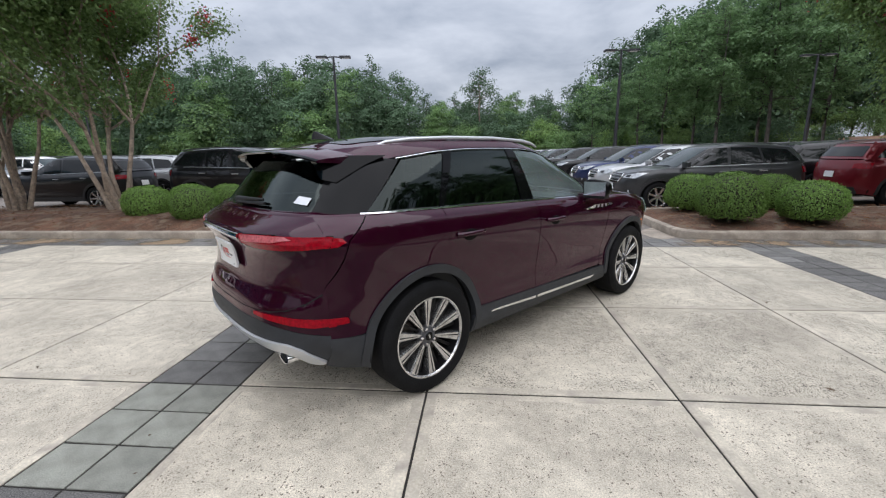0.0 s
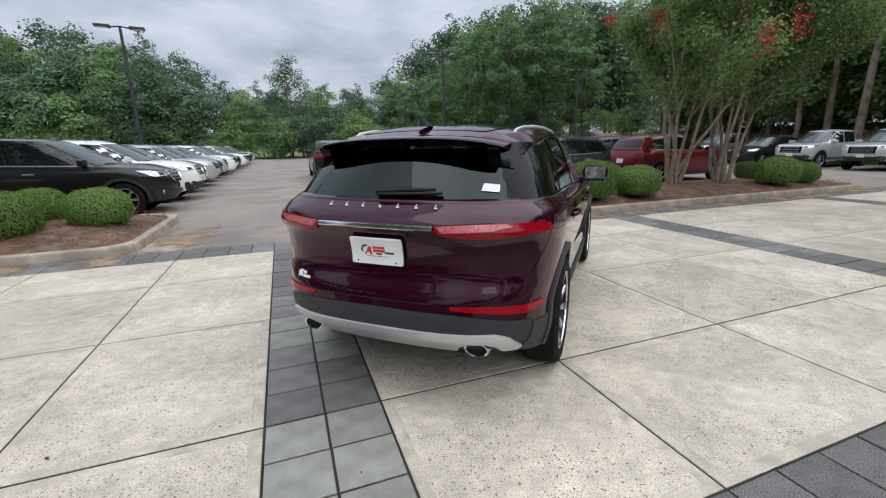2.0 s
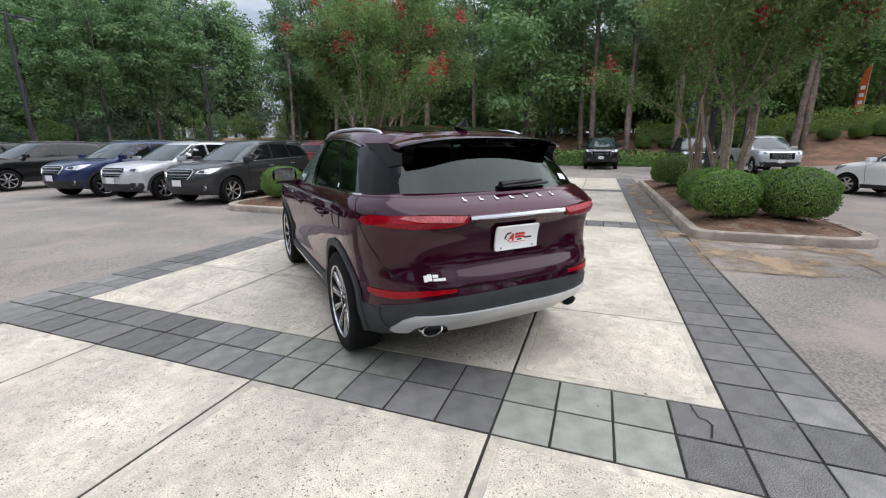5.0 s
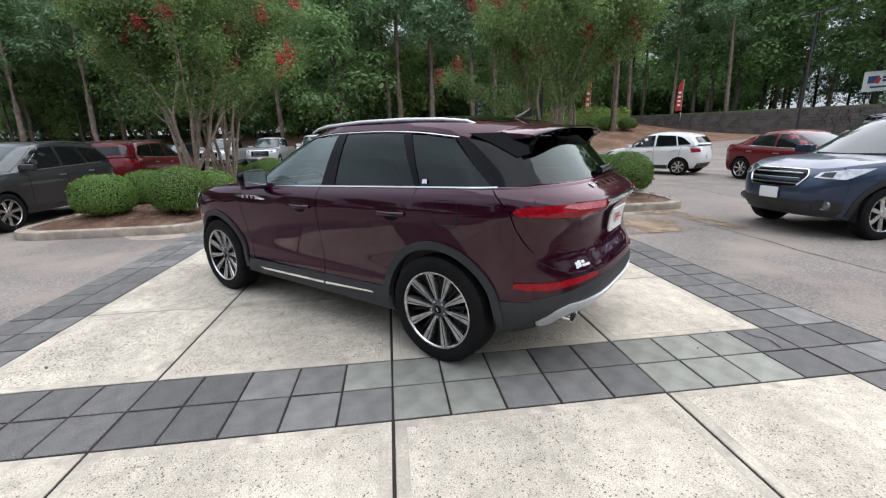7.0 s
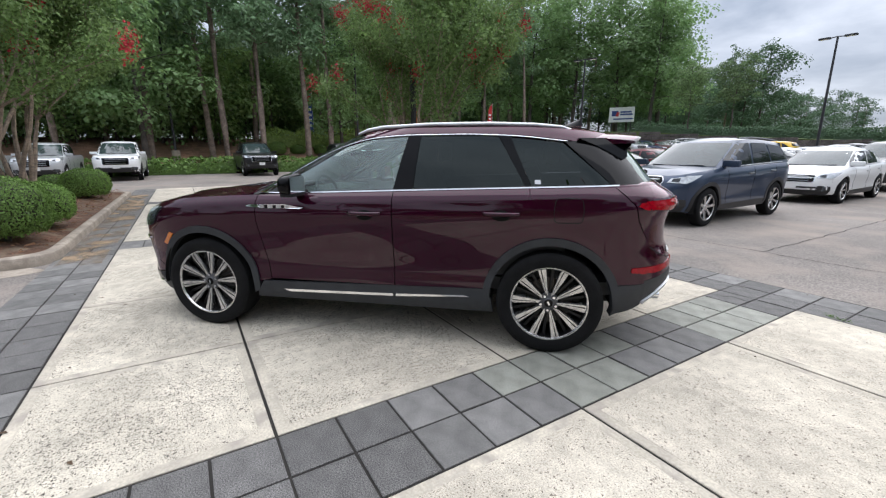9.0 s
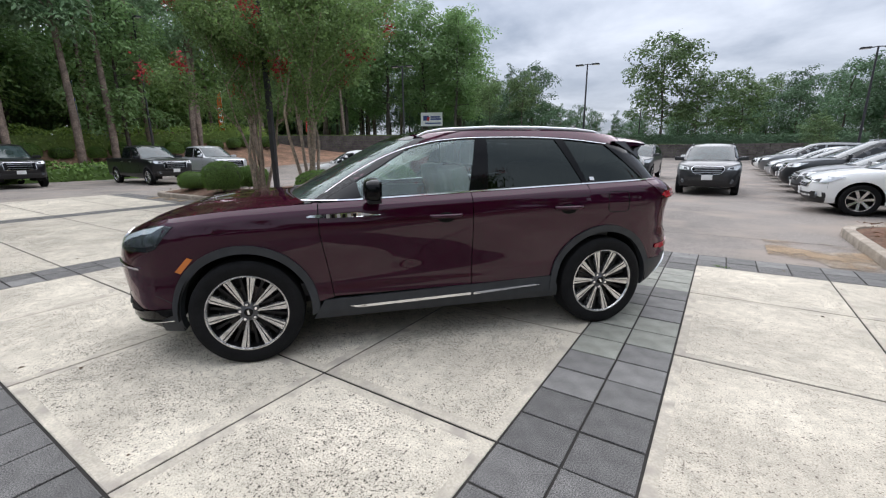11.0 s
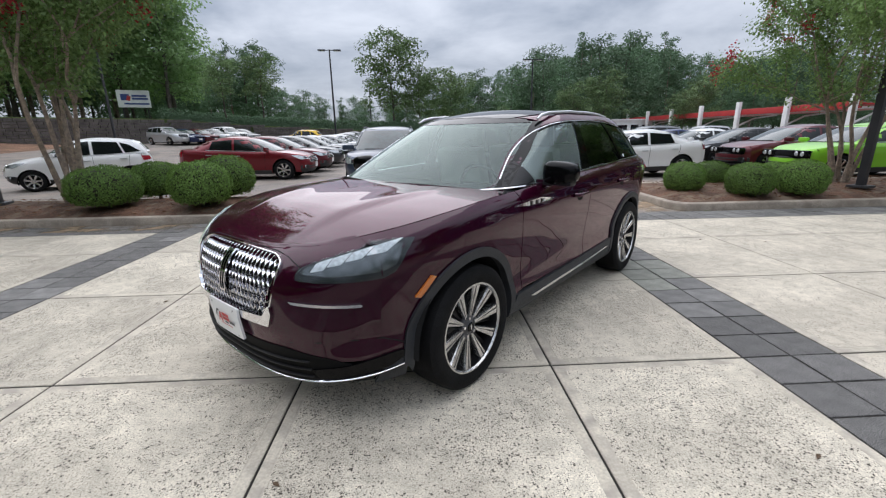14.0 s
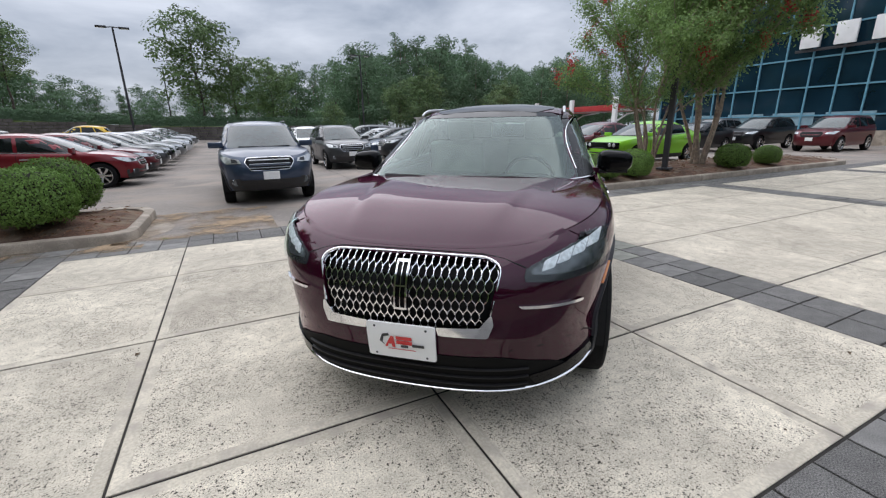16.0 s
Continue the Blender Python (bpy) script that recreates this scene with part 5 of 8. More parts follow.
# grille: chrome surround, diamond mesh and upright mark
gs = [(x, z) for x, z in GRILLE] + [GRILLE[0]]
strip_on("grille_frame", gs, S.front, 0.010, 0.012, M["chrome"], hero, "bright grille surround")
for s in (-1, 1):
    panels("grille_wing", [([(s * x, z) for x, z in rounded([(0.16, 0.602), (0.345, 0.610), (0.386, 0.665), (0.396, 0.665), (0.403, 0.625), (0.380, 0.562), (0.17, 0.564)], 0.008, 2)], S.front)], M["chrome"], hero, 0.04, offset=0.016, label="bright lower grille wing")
gv, gf = [], []


def bar_on(pts, width, depth):
    A = np.array(pts)
    Q = S.front(A[:, 0], A[:, 1])
    for k in range(len(Q) - 1):
        a, b = Vector(Q[k]), Vector(Q[k + 1])
        d = (b - a).normalized()
        n = Vector((0, -1, 0))
        sd = d.cross(n).normalized() * width / 2
        i = len(gv)
        o = Vector((0, -0.004, 0))
        for p in (a, b):
            gv.extend([tuple(p + sd * 0.6 + o), tuple(p - sd * 0.6 + o), tuple(p - sd + o + n * depth), tuple(p + sd + o + n * depth)])
        gf.extend([(i, i + 1, i + 5, i + 4), (i + 1, i + 2, i + 6, i + 5), (i + 3, i, i + 4, i + 7)])


def in_grille(x, z):
    return 0.59 < z < 0.880 and abs(x) < 0.350 + 0.055 * (z - 0.6) / 0.27


dx, dz = 0.0345, 0.0440
for r in range(7):
    for c in range(-12, 13):
        x = (c + 0.5 * (r % 2)) * dx
        z = 0.588 + r * dz
        if not in_grille(x, z + dz / 2):
            continue
        # each cell: an upright lozenge drawn by two bent bars
        for sgn in (-1, 1):
            bar_on([(x, z - dz * 0.20), (x + sgn * dx * 0.36, z + dz * 0.10), (x + sgn * dx * 0.5, z + dz * 0.36), (x + sgn * dx * 0.5, z + dz * 0.64), (x + sgn * dx * 0.36, z + dz * 0.90), (x, z + dz * 1.20)], 0.0066, 0.016)
put("grille_mesh", mesh_of("grille_mesh", gv, gf, M["chrome"]), hero, "bright lozenge grille mesh")
em = put("grille_mark", None, hero, "bright upright badge")
for x0, x1, z0, z1 in ((-0.030, -0.022, 0.675, 0.862), (0.022, 0.030, 0.675, 0.862), (-0.030, 0.030, 0.856, 0.866), (-0.030, 0.030, 0.670, 0.680), (-0.002, 0.002, 0.68, 0.86), (-0.022, 0.022, 0.766, 0.773)):
    panels("bar", [([(x0, z0), (x1, z0), (x1, z1), (x0, z1)], S.front)], M["chrome"], em, 0.02, offset=0.018, lip=0.012)
panels("badge_back", [([(-0.03, 0.67), (0.03, 0.67), (0.03, 0.866), (-0.03, 0.866)], S.front)], M["gloss_black"], em, 0.03, offset=0.008, lip=0.01)

# head lamps
xf = lambda z: edge_x(1.925, z)
HL = [(0.527, 0.802), (0.520, 0.822), (0.523, 0.850), (0.60, 0.887), (0.69, 0.923), (0.77, 0.948), (xf(0.960), 0.960), (xf(0.88), 0.88), (xf(0.803), 0.803), (0.733, 0.797), (0.62, 0.795)]
HS = [(1.923, 0.803), (1.923, 0.960), (1.83, 0.968), (1.745, 0.967), (1.785, 0.930), (1.83, 0.872), (1.87, 0.825)]
for s in (-1, 1):
    hl = put("head_lamp", None, hero, "swept clear head lamp")
    both = [([(s * x, z) for x, z in HL], S.front), (HS, S.side(s))]
    panels("bezel", both, M["lamp_dark"], hl, 0.04, offset=0.003, lip=0.01, label="dark lamp housing")
    for k in range(4):
        x0, z0 = 0.585 + 0.060 * k, 0.838 + 0.023 * k
        panels("light_module", [([(s * x, z) for x, z in rounded([(x0, z0), (x0 + 0.012, z0 + 0.038), (x0 + 0.070, z0 + 0.062), (x0 + 0.052, z0 + 0.012)], 0.005, 2)], S.front)], M["led_white"], hl, 0.03, offset=0.007, lip=0.004, label="white light guide")
    panels("reflector_bowl", [([(s * x, z) for x, z in rounded([(0.545, 0.828), (0.55, 0.852), (0.69, 0.912), (xf(0.9), 0.945), (xf(0.83), 0.835), (0.70, 0.824)], 0.012, 2)], S.front), ([(1.923, 0.835), (1.923, 0.945), (1.81, 0.950), (1.86, 0.86)], S.side(s))], M["lamp_inner"], hl, 0.04, offset=0.005, lip=0.004, label="silver reflector")
    cover = panels("cover", both, M["lamp_clear"], hl, 0.04, offset=0.014, lip=0, label="clear lamp cover")
    for p in cover.data.polygons:
        if p.normal.dot(p.center - Vector((0, 1.2, 0.75))) < 0:
            p.flip()
    panels("fog_strip", [([(s * x, z) for x, z in rounded([(0.500, 0.706), (0.765, 0.690), (0.765, 0.676), (0.515, 0.692)], 0.006, 2)], S.front)], M["chrome"], hero, 0.03, offset=0.010, label="bright bumper strip")
    # near-black strip paints a crease's shade on the smooth bumper
    strip_on("bumper_crease", [(s * x, z) for x, z in ((0.47, 0.487), (0.60, 0.497), (0.72, 0.500), (0.79, 0.490), (0.82, 0.462), (0.845, 0.425))], S.front, 0.006, 0.002, M["cavity"], hero, "dark strip painted as the bumper crease's shade")
    panels("chin_wing", [([(s * x, z) for x, z in rounded([(0.55, 0.352), (0.70, 0.372), (0.83, 0.412), (0.85, 0.395), (0.80, 0.335), (0.58, 0.300)], 0.01, 2)], S.front)], M["gloss_black"], hero, 0.04, offset=0.012, lip=0.02, label="gloss black chin wing")
    panels("side_marker", [([(1.735, 0.660), (1.768, 0.674), (1.680, 0.768), (1.648, 0.755)], S.side(s))], M["amber"], hero, 0.03, offset=0.008, label="amber side marker")
    panels("wing_vent", [(rounded([(0.42, 0.998), (0.60, 1.020), (0.905, 1.010), (0.93, 1.000), (0.60, 0.985), (0.48, 0.985)], 0.006, 2), S.side(s))], M["chrome"], hero, 0.03, offset=0.010, lip=0.006, label="bright wing vent bar")
    for k in range(7):
        y = 0.80 - 0.035 * k
        panels("wing_mark", [([(y, 0.992), (y - 0.022, 0.992), (y - 0.022, 1.012), (y, 1.012)], S.side(s))], M["gloss_black"] if k % 2 else M["satin_chrome"], hero, 0.03, offset=0.013, lip=0.003)


# number plates with a plain printed device, tail marks
def plate(fn, x, z, s, off, parent):
    pl = put("number_plate", None, parent, "white dealer plate with a red and black device")
    w, h = 0.160, 0.085
    panels("board", [(rounded([(x - w, z - h), (x + w, z - h), (x + w, z + h), (x - w, z + h)], 0.012, 3), fn)], M["white_plate"], pl, 0.08, offset=off, lip=0.012)
    o = off + 0.003
    panels("swoosh", [([(x - s * a, z + b) for a, b in ((0.10, 0.0), (0.085, 0.034), (0.055, 0.04), (0.05, 0.03), (0.078, 0.022), (0.086, -0.004), (0.07, -0.022))], fn)], M["plate_dark"], pl, 0.03, offset=o, lip=0)
    panels("mark", [([(x - s * a, z + b) for a, b in ((0.075, -0.026), (0.045, 0.028), (0.03, 0.028), (0.025, -0.026), (0.04, -0.026), (0.042, -0.01), (0.058, -0.01), (0.062, -0.026))], fn)], M["plate_red"], pl, 0.03, offset=o + 0.001, lip=0)
    for a0, a1, b0, b1, m in ((-0.02, 0.055, 0.014, 0.030, "plate_red"), (-0.02, 0.055, -0.008, 0.010, "plate_red"), (0.055, 0.11, -0.016, -0.002, "plate_dark"), (0.0, 0.035, -0.024, -0.012, "plate_dark"), (-0.06, 0.07, -0.037, -0.033, "plate_red")):
        panels("print_bar", [([(x + s * a0, z + b0), (x + s * a1, z + b0), (x + s * a1, z + b1), (x + s * a0, z + b1)], fn)], M[m], pl, 0.03, offset=o, lip=0)
    for a in (-0.12, 0.12):
        for b in (-0.068, 0.068):
            panels("screw", [([(x + a + 0.006 * math.cos(t), z + b + 0.006 * math.sin(t)) for t in np.linspace(0, 2 * math.pi, 9)[:-1]], fn)], M["plate_dark"], pl, 0.03, offset=o, lip=0)


plate(S.rear, 0.0, 0.925, 1, 0.03, hero)
plate(S.front, 0.0, 0.520, -1, 0.03, hero)
for k in range(7):
    x = -0.33 + 0.11 * k
    bars = [(x - 0.009, x + 0.009, 1.150, 1.155), (x - 0.009, x - 0.004, 1.155, 1.168)]
    panels("tailgate_mark", [([(a, c), (b, c), (b, d), (a, d)], S.rear) for a, b, c, d in bars], M["chrome"], hero, 0.03, offset=0.006, lip=0.005, label="bright spaced mark")
sticker = put("dealer_sticker", None, hero, "white dealer sticker on the tailgate")
for a0, a1, b0, b1 in ((-0.61, -0.59, 0.70, 0.735), (-0.59, -0.565, 0.705, 0.742), (-0.56, -0.53, 0.722, 0.738), (-0.56, -0.49, 0.703, 0.718)):
    panels("print_bar", [([(a0, b0), (a1, b0), (a1, b1), (a0, b1)], S.rear)], M["white_plate"], sticker, 0.03, offset=0.004, lip=0)
panels("window_label", [([(0.53, 1.235), (0.62, 1.225), (0.615, 1.262), (0.535, 1.272)], S.back_at)], M["paper"], hero, 0.03, offset=0.006, lip=0, label="white paper label on the tail window")
panels("window_sticker", [([(-1.225, 1.185), (-1.265, 1.185), (-1.26, 1.212), (-1.222, 1.212)], S.side_up(-1))], M["paper"], hero, 0.03, offset=0.006, lip=0, label="small white window sticker")
fd = rounded([(-1.36, 0.94), (-1.54, 0.94), (-1.545, 1.02), (-1.535, 1.10), (-1.365, 1.10), (-1.355, 1.02)], 0.03, 4)
vs, fs = tube_data([S.side(-1)(np.array([a]), np.array([b]))[0] + np.array([-0.0008, 0, 0]) for a, b in fd + fd[:1]], 0.0028, 5, False)
put("fuel_flap_gap", mesh_of("fuel_flap_gap", vs, fs, M["cavity"]), hero, "fuel flap seam")


# ---- parked vehicles ----
M["pane"] = mat("parked_car_glass", (0.008, 0.010, 0.011), rough=0.04, coat=0.0, spec=0.45, vary=0.2, scale=2.0)
M["pane_light"] = mat("parked_car_windscreen", (0.030, 0.045, 0.046), rough=0.05, coat=0.1, vary=0.3, scale=2.5)
M["rail_grey"] = mat("grey_roof_rail", (0.14, 0.145, 0.15), rough=0.4, metal=0.4)
M["grey_trim"] = mat("parked_car_trim", (0.025, 0.025, 0.027), rough=0.5, vary=0.1)


def paint(name, color, metal=0.35):
    return mat(name, color, rough=0.30, metal=metal, coat=0.6, spec=0.3, fine=0.05, fine_scale=500)


PAINT = {
    "black": paint("black_car_paint", (0.010, 0.010, 0.012), 0.2),
    "charcoal": paint("charcoal_car_paint", (0.045, 0.047, 0.050)),
    "silver": paint("silver_car_paint", (0.52, 0.53, 0.54), 0.35),
    "grey": paint("grey_car_paint", (0.17, 0.175, 0.18), 0.5),
    "white": paint("white_car_paint", (0.85, 0.85, 0.84), 0.0),
    "navy": paint("navy_car_paint", (0.018, 0.030, 0.095)),
    "steel_blue": paint("steel_blue_car_paint", (0.034, 0.052, 0.092), 0.3),
    "red": paint("red_car_paint", (0.17, 0.010, 0.017), 0.3),
    "wine": paint("wine_car_paint", (0.105, 0.012, 0.018)),
    "lime": paint("lime_green_car_paint", (0.25, 0.62, 0.03), 0.1),
    "yellow": paint("yellow_car_paint", (0.72, 0.45, 0.02), 0.0),
}


def car_shell(k):
    """Body forms of the parked vehicles by kind."""
    if k == "suv":
        d = dict(sill=0.30, W=0.93, yf=2.28, yr=-2.32, belt=((-2.4, 1.17), (-1.0, 1.14), (0.6, 1.09), (1.1, 1.08), (1.7, 1.03), (2.1, 0.95), (2.35, 0.90)), roof=((0.6, 1.52), (0.2, 1.60), (-0.6, 1.64), (-1.5, 1.60), (-2.1, 1.54)),
                 screen=((1.0, 1.32), (1.10, 1.15), (1.35, 0.72), (1.55, 0.36), (1.64, 0.15)), back=((1.1, -2.26), (1.25, -2.18), (1.5, -2.0), (1.62, -1.9)))
    elif k == "sedan":
        d = dict(sill=0.24, W=0.90, yf=2.26, yr=-2.28, belt=((-2.4, 1.03), (-1.9, 1.06), (-1.0, 1.01), (0.6, 0.95), (1.1, 0.94), (1.7, 0.87), (2.1, 0.79), (2.35, 0.74)), roof=((0.5, 1.32), (0.1, 1.40), (-0.5, 1.43), (-1.0, 1.39), (-1.5, 1.27)),
                 screen=((0.88, 1.42), (0.96, 1.22), (1.2, 0.72), (1.36, 0.34), (1.43, 0.1)), back=((0.95, -2.0), (1.05, -1.85), (1.25, -1.42), (1.38, -1.05), (1.43, -0.85)))
    elif k == "hatch":
        d = dict(sill=0.24, W=0.84, yf=1.92, yr=-1.88, belt=((-2.0, 1.05), (-1.0, 1.02), (0.5, 0.97), (0.95, 0.96), (1.5, 0.88), (1.95, 0.78)), roof=((0.5, 1.38), (0.1, 1.47), (-0.5, 1.50), (-1.2, 1.46), (-1.7, 1.40)),
                 screen=((0.88, 1.22), (0.98, 1.02), (1.2, 0.66), (1.4, 0.32), (1.5, 0.1)), back=((1.0, -1.86), (1.15, -1.80), (1.35, -1.64), (1.48, -1.5)))
    else:
        d = dict(sill=0.44, W=0.97, yf=2.75, yr=-2.95, belt=((-3.0, 1.30), (-1.0, 1.28), (0.9, 1.25), (1.3, 1.25), (2.0, 1.22), (2.6, 1.17), (2.8, 1.14)), roof=((0.8, 1.78), (0.4, 1.86), (-0.3, 1.89), (-0.9, 1.86), (-1.0, 1.82)),
                 screen=((1.15, 1.55), (1.28, 1.38), (1.55, 0.98), (1.78, 0.62), (1.9, 0.4)), back=((1.2, -1.05), (1.4, -1.02), (1.7, -0.98), (1.9, -0.94)))
    W, yf, yr = d["W"], d["yf"], d["yr"]
    lift = 0.10 if k == "pickup" else 0.0
    return Shell(sill=d["sill"], belt=curve(*d["belt"]), width=curve((0, W - 0.06), (0.1, W - 0.025), (0.35, W - 0.03), (0.6, W - 0.008), (0.8, W), (0.93, W - 0.02), (1, W - 0.06)),
                 nose=curve((0, yf - 0.14), (0.25, yf - 0.02), (0.5, yf), (0.75, yf - 0.02), (0.92, yf - 0.08), (1, yf - 0.16)),
                 tail=curve((0, yr + 0.16), (0.25, yr + 0.02), (0.45, yr), (0.75, yr + 0.03), (1, yr + (0.10 if k != "pickup" else 0.03))),
                 nf=2.8 + 14 * lift, nr=3.4 + 26 * lift, f0=yf - 1.05, r0=yr + 0.8 - 3 * lift, roof=curve(*d["roof"]), cabin=curve((0, W - 0.075), (0.5, W - 0.14), (0.9, W - 0.215), (1, W - 0.27)),
                 screen=curve(*d["screen"]), back=curve(*d["back"]), cf=0.5, cr=0.38 if k != "pickup" else 0.12), d


LAYOUT = {"suv": (1.38, -1.38, 0.365), "sedan": (1.36, -1.34, 0.335), "hatch": (1.22, -1.20, 0.305), "pickup": (1.85, -1.78, 0.41)}


def parked_proto(k, rails=False, light_screen=True):
    sh, d = car_shell(k)
    af, ar, R = LAYOUT[k]
    fc, rc = d["yf"] - 0.36, d["yr"] + 0.34
    car = new("parked_" + {"suv": "utility_vehicle", "sedan": "sedan", "hatch": "hatchback", "pickup": "pickup_truck"}[k])
    A = lambda f: float(f)
    blt = lambda y: float(sh.belt(np.array(y)))
    xl = lambda y, z: float(sh.x_low(np.array(y), np.array(z)))
    top = [(y, blt(y)) for y in np.linspace(rc, fc, 22)]
    rr = R + 0.055
    low = [(fc, d["sill"])] + arc(af, R, rr, -12, 192, 12) + [(ar + rr + 0.03, d["sill"]), ] + arc(ar, R, rr, -12, 192, 12) + [(rc, d["sill"] + 0.02)]
    pieces = [(top + low, sh.side(1)), (top + low, sh.side(-1))]

    def cap(y, z0):
        zt = blt(y)
        Rr = [(xl(y, z0 + (zt - z0) * t), z0 + (zt - z0) * t) for t in np.linspace(0, 1, 7)]
        return Rr

    f_r = cap(fc, d["sill"])
    f_t = [(x, rim_z(sh, x)) for x in np.linspace(f_r[-1][0], -f_r[-1][0], 15)[1:-1]]
    pieces.append((f_r + f_t + [(-x, z) for x, z in reversed(f_r)], sh.front))
    r_r = cap(rc, d["sill"] + 0.02)
    pieces.append((r_r + [(-x, z) for x, z in reversed(r_r)], sh.rear))
    base = float(d["screen"][1][1]) - 0.08
    nose_y = float(sh.nose(np.array(1.0)))
    hy = [y for y in np.linspace(base, nose_y - 0.004, 16)]
    hr = [(max(xl(y, blt(y)) - 0.003, 0.004), y) for y in hy]
    pieces.append(([(-x, y) for x, y in reversed(hr)] + hr, sh.hood))
    ty0, ty1 = float(sh.back(np.array(2.2))) - 0.05, float(sh.screen(np.array(2.2))) + 0.10
    zt_ = lambda y: float(sh.roof(np.array(y)))
    tr = [(max(float(sh.x_up(np.array(y), np.array(zt_(y)))), 0.004), y) for y in np.linspace(ty0, ty1, 14)]
    pieces.append((tr + [(-x, y) for x, y in reversed(tr)], sh.top))
    y_f, y_b = d["screen"][1][1] - 0.10, d["back"][1][1] + 0.10
    sideup = [(y, blt(y)) for y in np.linspace(y_b, y_f, 12)]
    zs = np.linspace(0.12, 0.98, 7)
    front_edge, back_edge = [], []
    for t in zs:
        z = blt(0) + (zt_(-0.3) - blt(0)) * t
        front_edge.append((float(sh.screen(np.array(z))) - 0.17, z))
        back_edge.append((float(sh.back(np.array(z))) + (0.10 if k != "pickup" else 0.04), z))
    ridge = [(y, zt_(y) - 0.002) for y in np.linspace(front_edge[-1][0], back_edge[-1][0], 8)]
    up = sideup + front_edge + ridge + back_edge[::-1]
    pieces += [(up, sh.side_up(1)), (up, sh.side_up(-1))]
    zc = np.linspace(d["screen"][1][0] - 0.02, zt_(ty1) + 0.01, 7)
    wx = lambda z, m: max(float(sh.cabin(np.clip((z - blt(0.6)) / (zt_(0.2) - blt(0.6)), 0, 1))) * m, 0.05)
    ws = [(wx(z, 0.97), z) for z in zc]
    pieces.append((ws + [(-x, z) for x, z in reversed(ws)], sh.screen_at))
    zb = np.linspace(d["back"][1][0] - 0.06, zt_(ty0) + 0.0, 7)
    bs = [(wx(z, 0.97), z) for z in zb]
    pieces.append((bs + [(-x, z) for x, z in reversed(bs)], sh.back_at))
    if k == "sedan":
        dy = [y for y in np.linspace(d["yr"] + 0.13, -1.45, 8)]
        dr = [(max(xl(y, blt(y)) - 0.003, 0.01), y) for y in dy]
        pieces.append((dr + [(-x, y) for x, y in reversed(dr)], lambda x, y: np.stack([x, y, sh.belt(y) + 0.03 * (1 - (np.abs(x) / 0.9) ** 2)], -1)))
    # lower body, bonnet, cabin and boot lid are panels of their own
    groups = [("body", pieces[:4]), ("bonnet", pieces[4:5]), ("cabin", pieces[5:10])] + ([("boot_lid", pieces[10:])] if k == "sedan" else [])
    for nm, some in groups:
        body = panels(nm, some, PAINT["grey"], car, 0.10 if nm != "cabin" else 0.13, 0.0, 0.0, "", 34)
        body.material_slots[0].link = "OBJECT"
        body.material_slots[0].material = PAINT["grey"]
    if k == "pickup":
        part("load_bed", box_bm(0, -2.0, 1.0, 1.66, 1.75, 0.5, 0.02), M["grey_trim"], car, "dark load bed")
        part("bed_cover", box_bm(0, -2.0, 1.27, 1.74, 1.80, 0.03, 0.01), M["grey_trim"], car, "dark bed cover")
    # panes
    g = "pane_light" if light_screen else "pane"
    ws2 = [(wx(z, 0.86), z) for z in np.linspace(zc[0] + 0.03, zc[-1] - 0.035, 6)]
    panels("windscreen", [(ws2 + [(-x, z) for x, z in reversed(ws2)], sh.screen_at)], M[g], car, 0.15, 0.006, 0, "", 40)
    bs2 = [(wx(z, 0.80), z) for z in np.linspace(zb[0] + 0.06, zb[-1] - 0.06, 5)]
    panels("tail_window", [(bs2 + [(-x, z) for x, z in reversed(bs2)], sh.back_at)], M["pane"], car, 0.15, 0.006, 0, "", 40)
    y_m = -0.28 if k != "pickup" else 0.05
    for s in (1, -1):
        e = 0.035
        q1 = [(y_m + 0.04, blt(y_m) + e), (y_f - 0.22, blt(y_f) + e)] + [(a - 0.06, b) for a, b in front_edge[1:-1]] + [(y_m + 0.04, zt_(y_m) - 0.06)]
        y_q = y_m - 0.80
        q2 = [(y_m - 0.04, blt(y_m) + e), (y_m - 0.04, zt_(y_m) - 0.06), (y_q + 0.12, zt_(y_q) - 0.065), (y_q, blt(y_q) + e)]
        panels("front_window", [(q1, sh.side_up(s))], M["pane"], car, 0.15, 0.006, 0, "", 40)
        if k == "pickup":
            q2 = [(y_m - 0.04, blt(y_m) + e), (y_m - 0.04, zt_(y_m) - 0.06), (-0.84, zt_(-0.8) - 0.07), (-0.88, blt(-0.8) + e)]
        panels("rear_window", [(q2, sh.side_up(s))], M["pane"], car, 0.15, 0.006, 0, "", 40)
        if k in ("suv", "hatch"):
            yb = back_edge[1][0] + 0.16
            if yb < y_q - 0.2:
                q3 = [(y_q - 0.05, blt(y_q) + e + 0.01), (y_q + 0.06, zt_(y_q) - 0.075), (back_edge[-2][0] + 0.22, zt_(-1.6) - 0.09), (yb, blt(yb) + e + 0.03)]
                panels("quarter_window", [(q3, sh.side_up(s))], M["pane"], car, 0.15, 0.006, 0, "", 40)
        hz = blt(fc) - 0.10
        hl = [(s * x, z) for x, z in ((d["W"] * 0.56, hz - 0.05), (d["W"] * 0.60, hz + 0.02), (d["W"] * 0.86, hz + 0.07), (d["W"] * 0.90, hz), (d["W"] * 0.84, hz - 0.06))]
        panels("head_lamp", [(hl, sh.front), ([(fc + 0.003, hz - 0.045), (fc + 0.003, hz + 0.07), (fc - 0.26, hz + 0.085), (fc - 0.10, hz + 0.01)], sh.side(s))], M["lamp_parked"], car, 0.12, 0.012, 0.008, "clear head lamp")
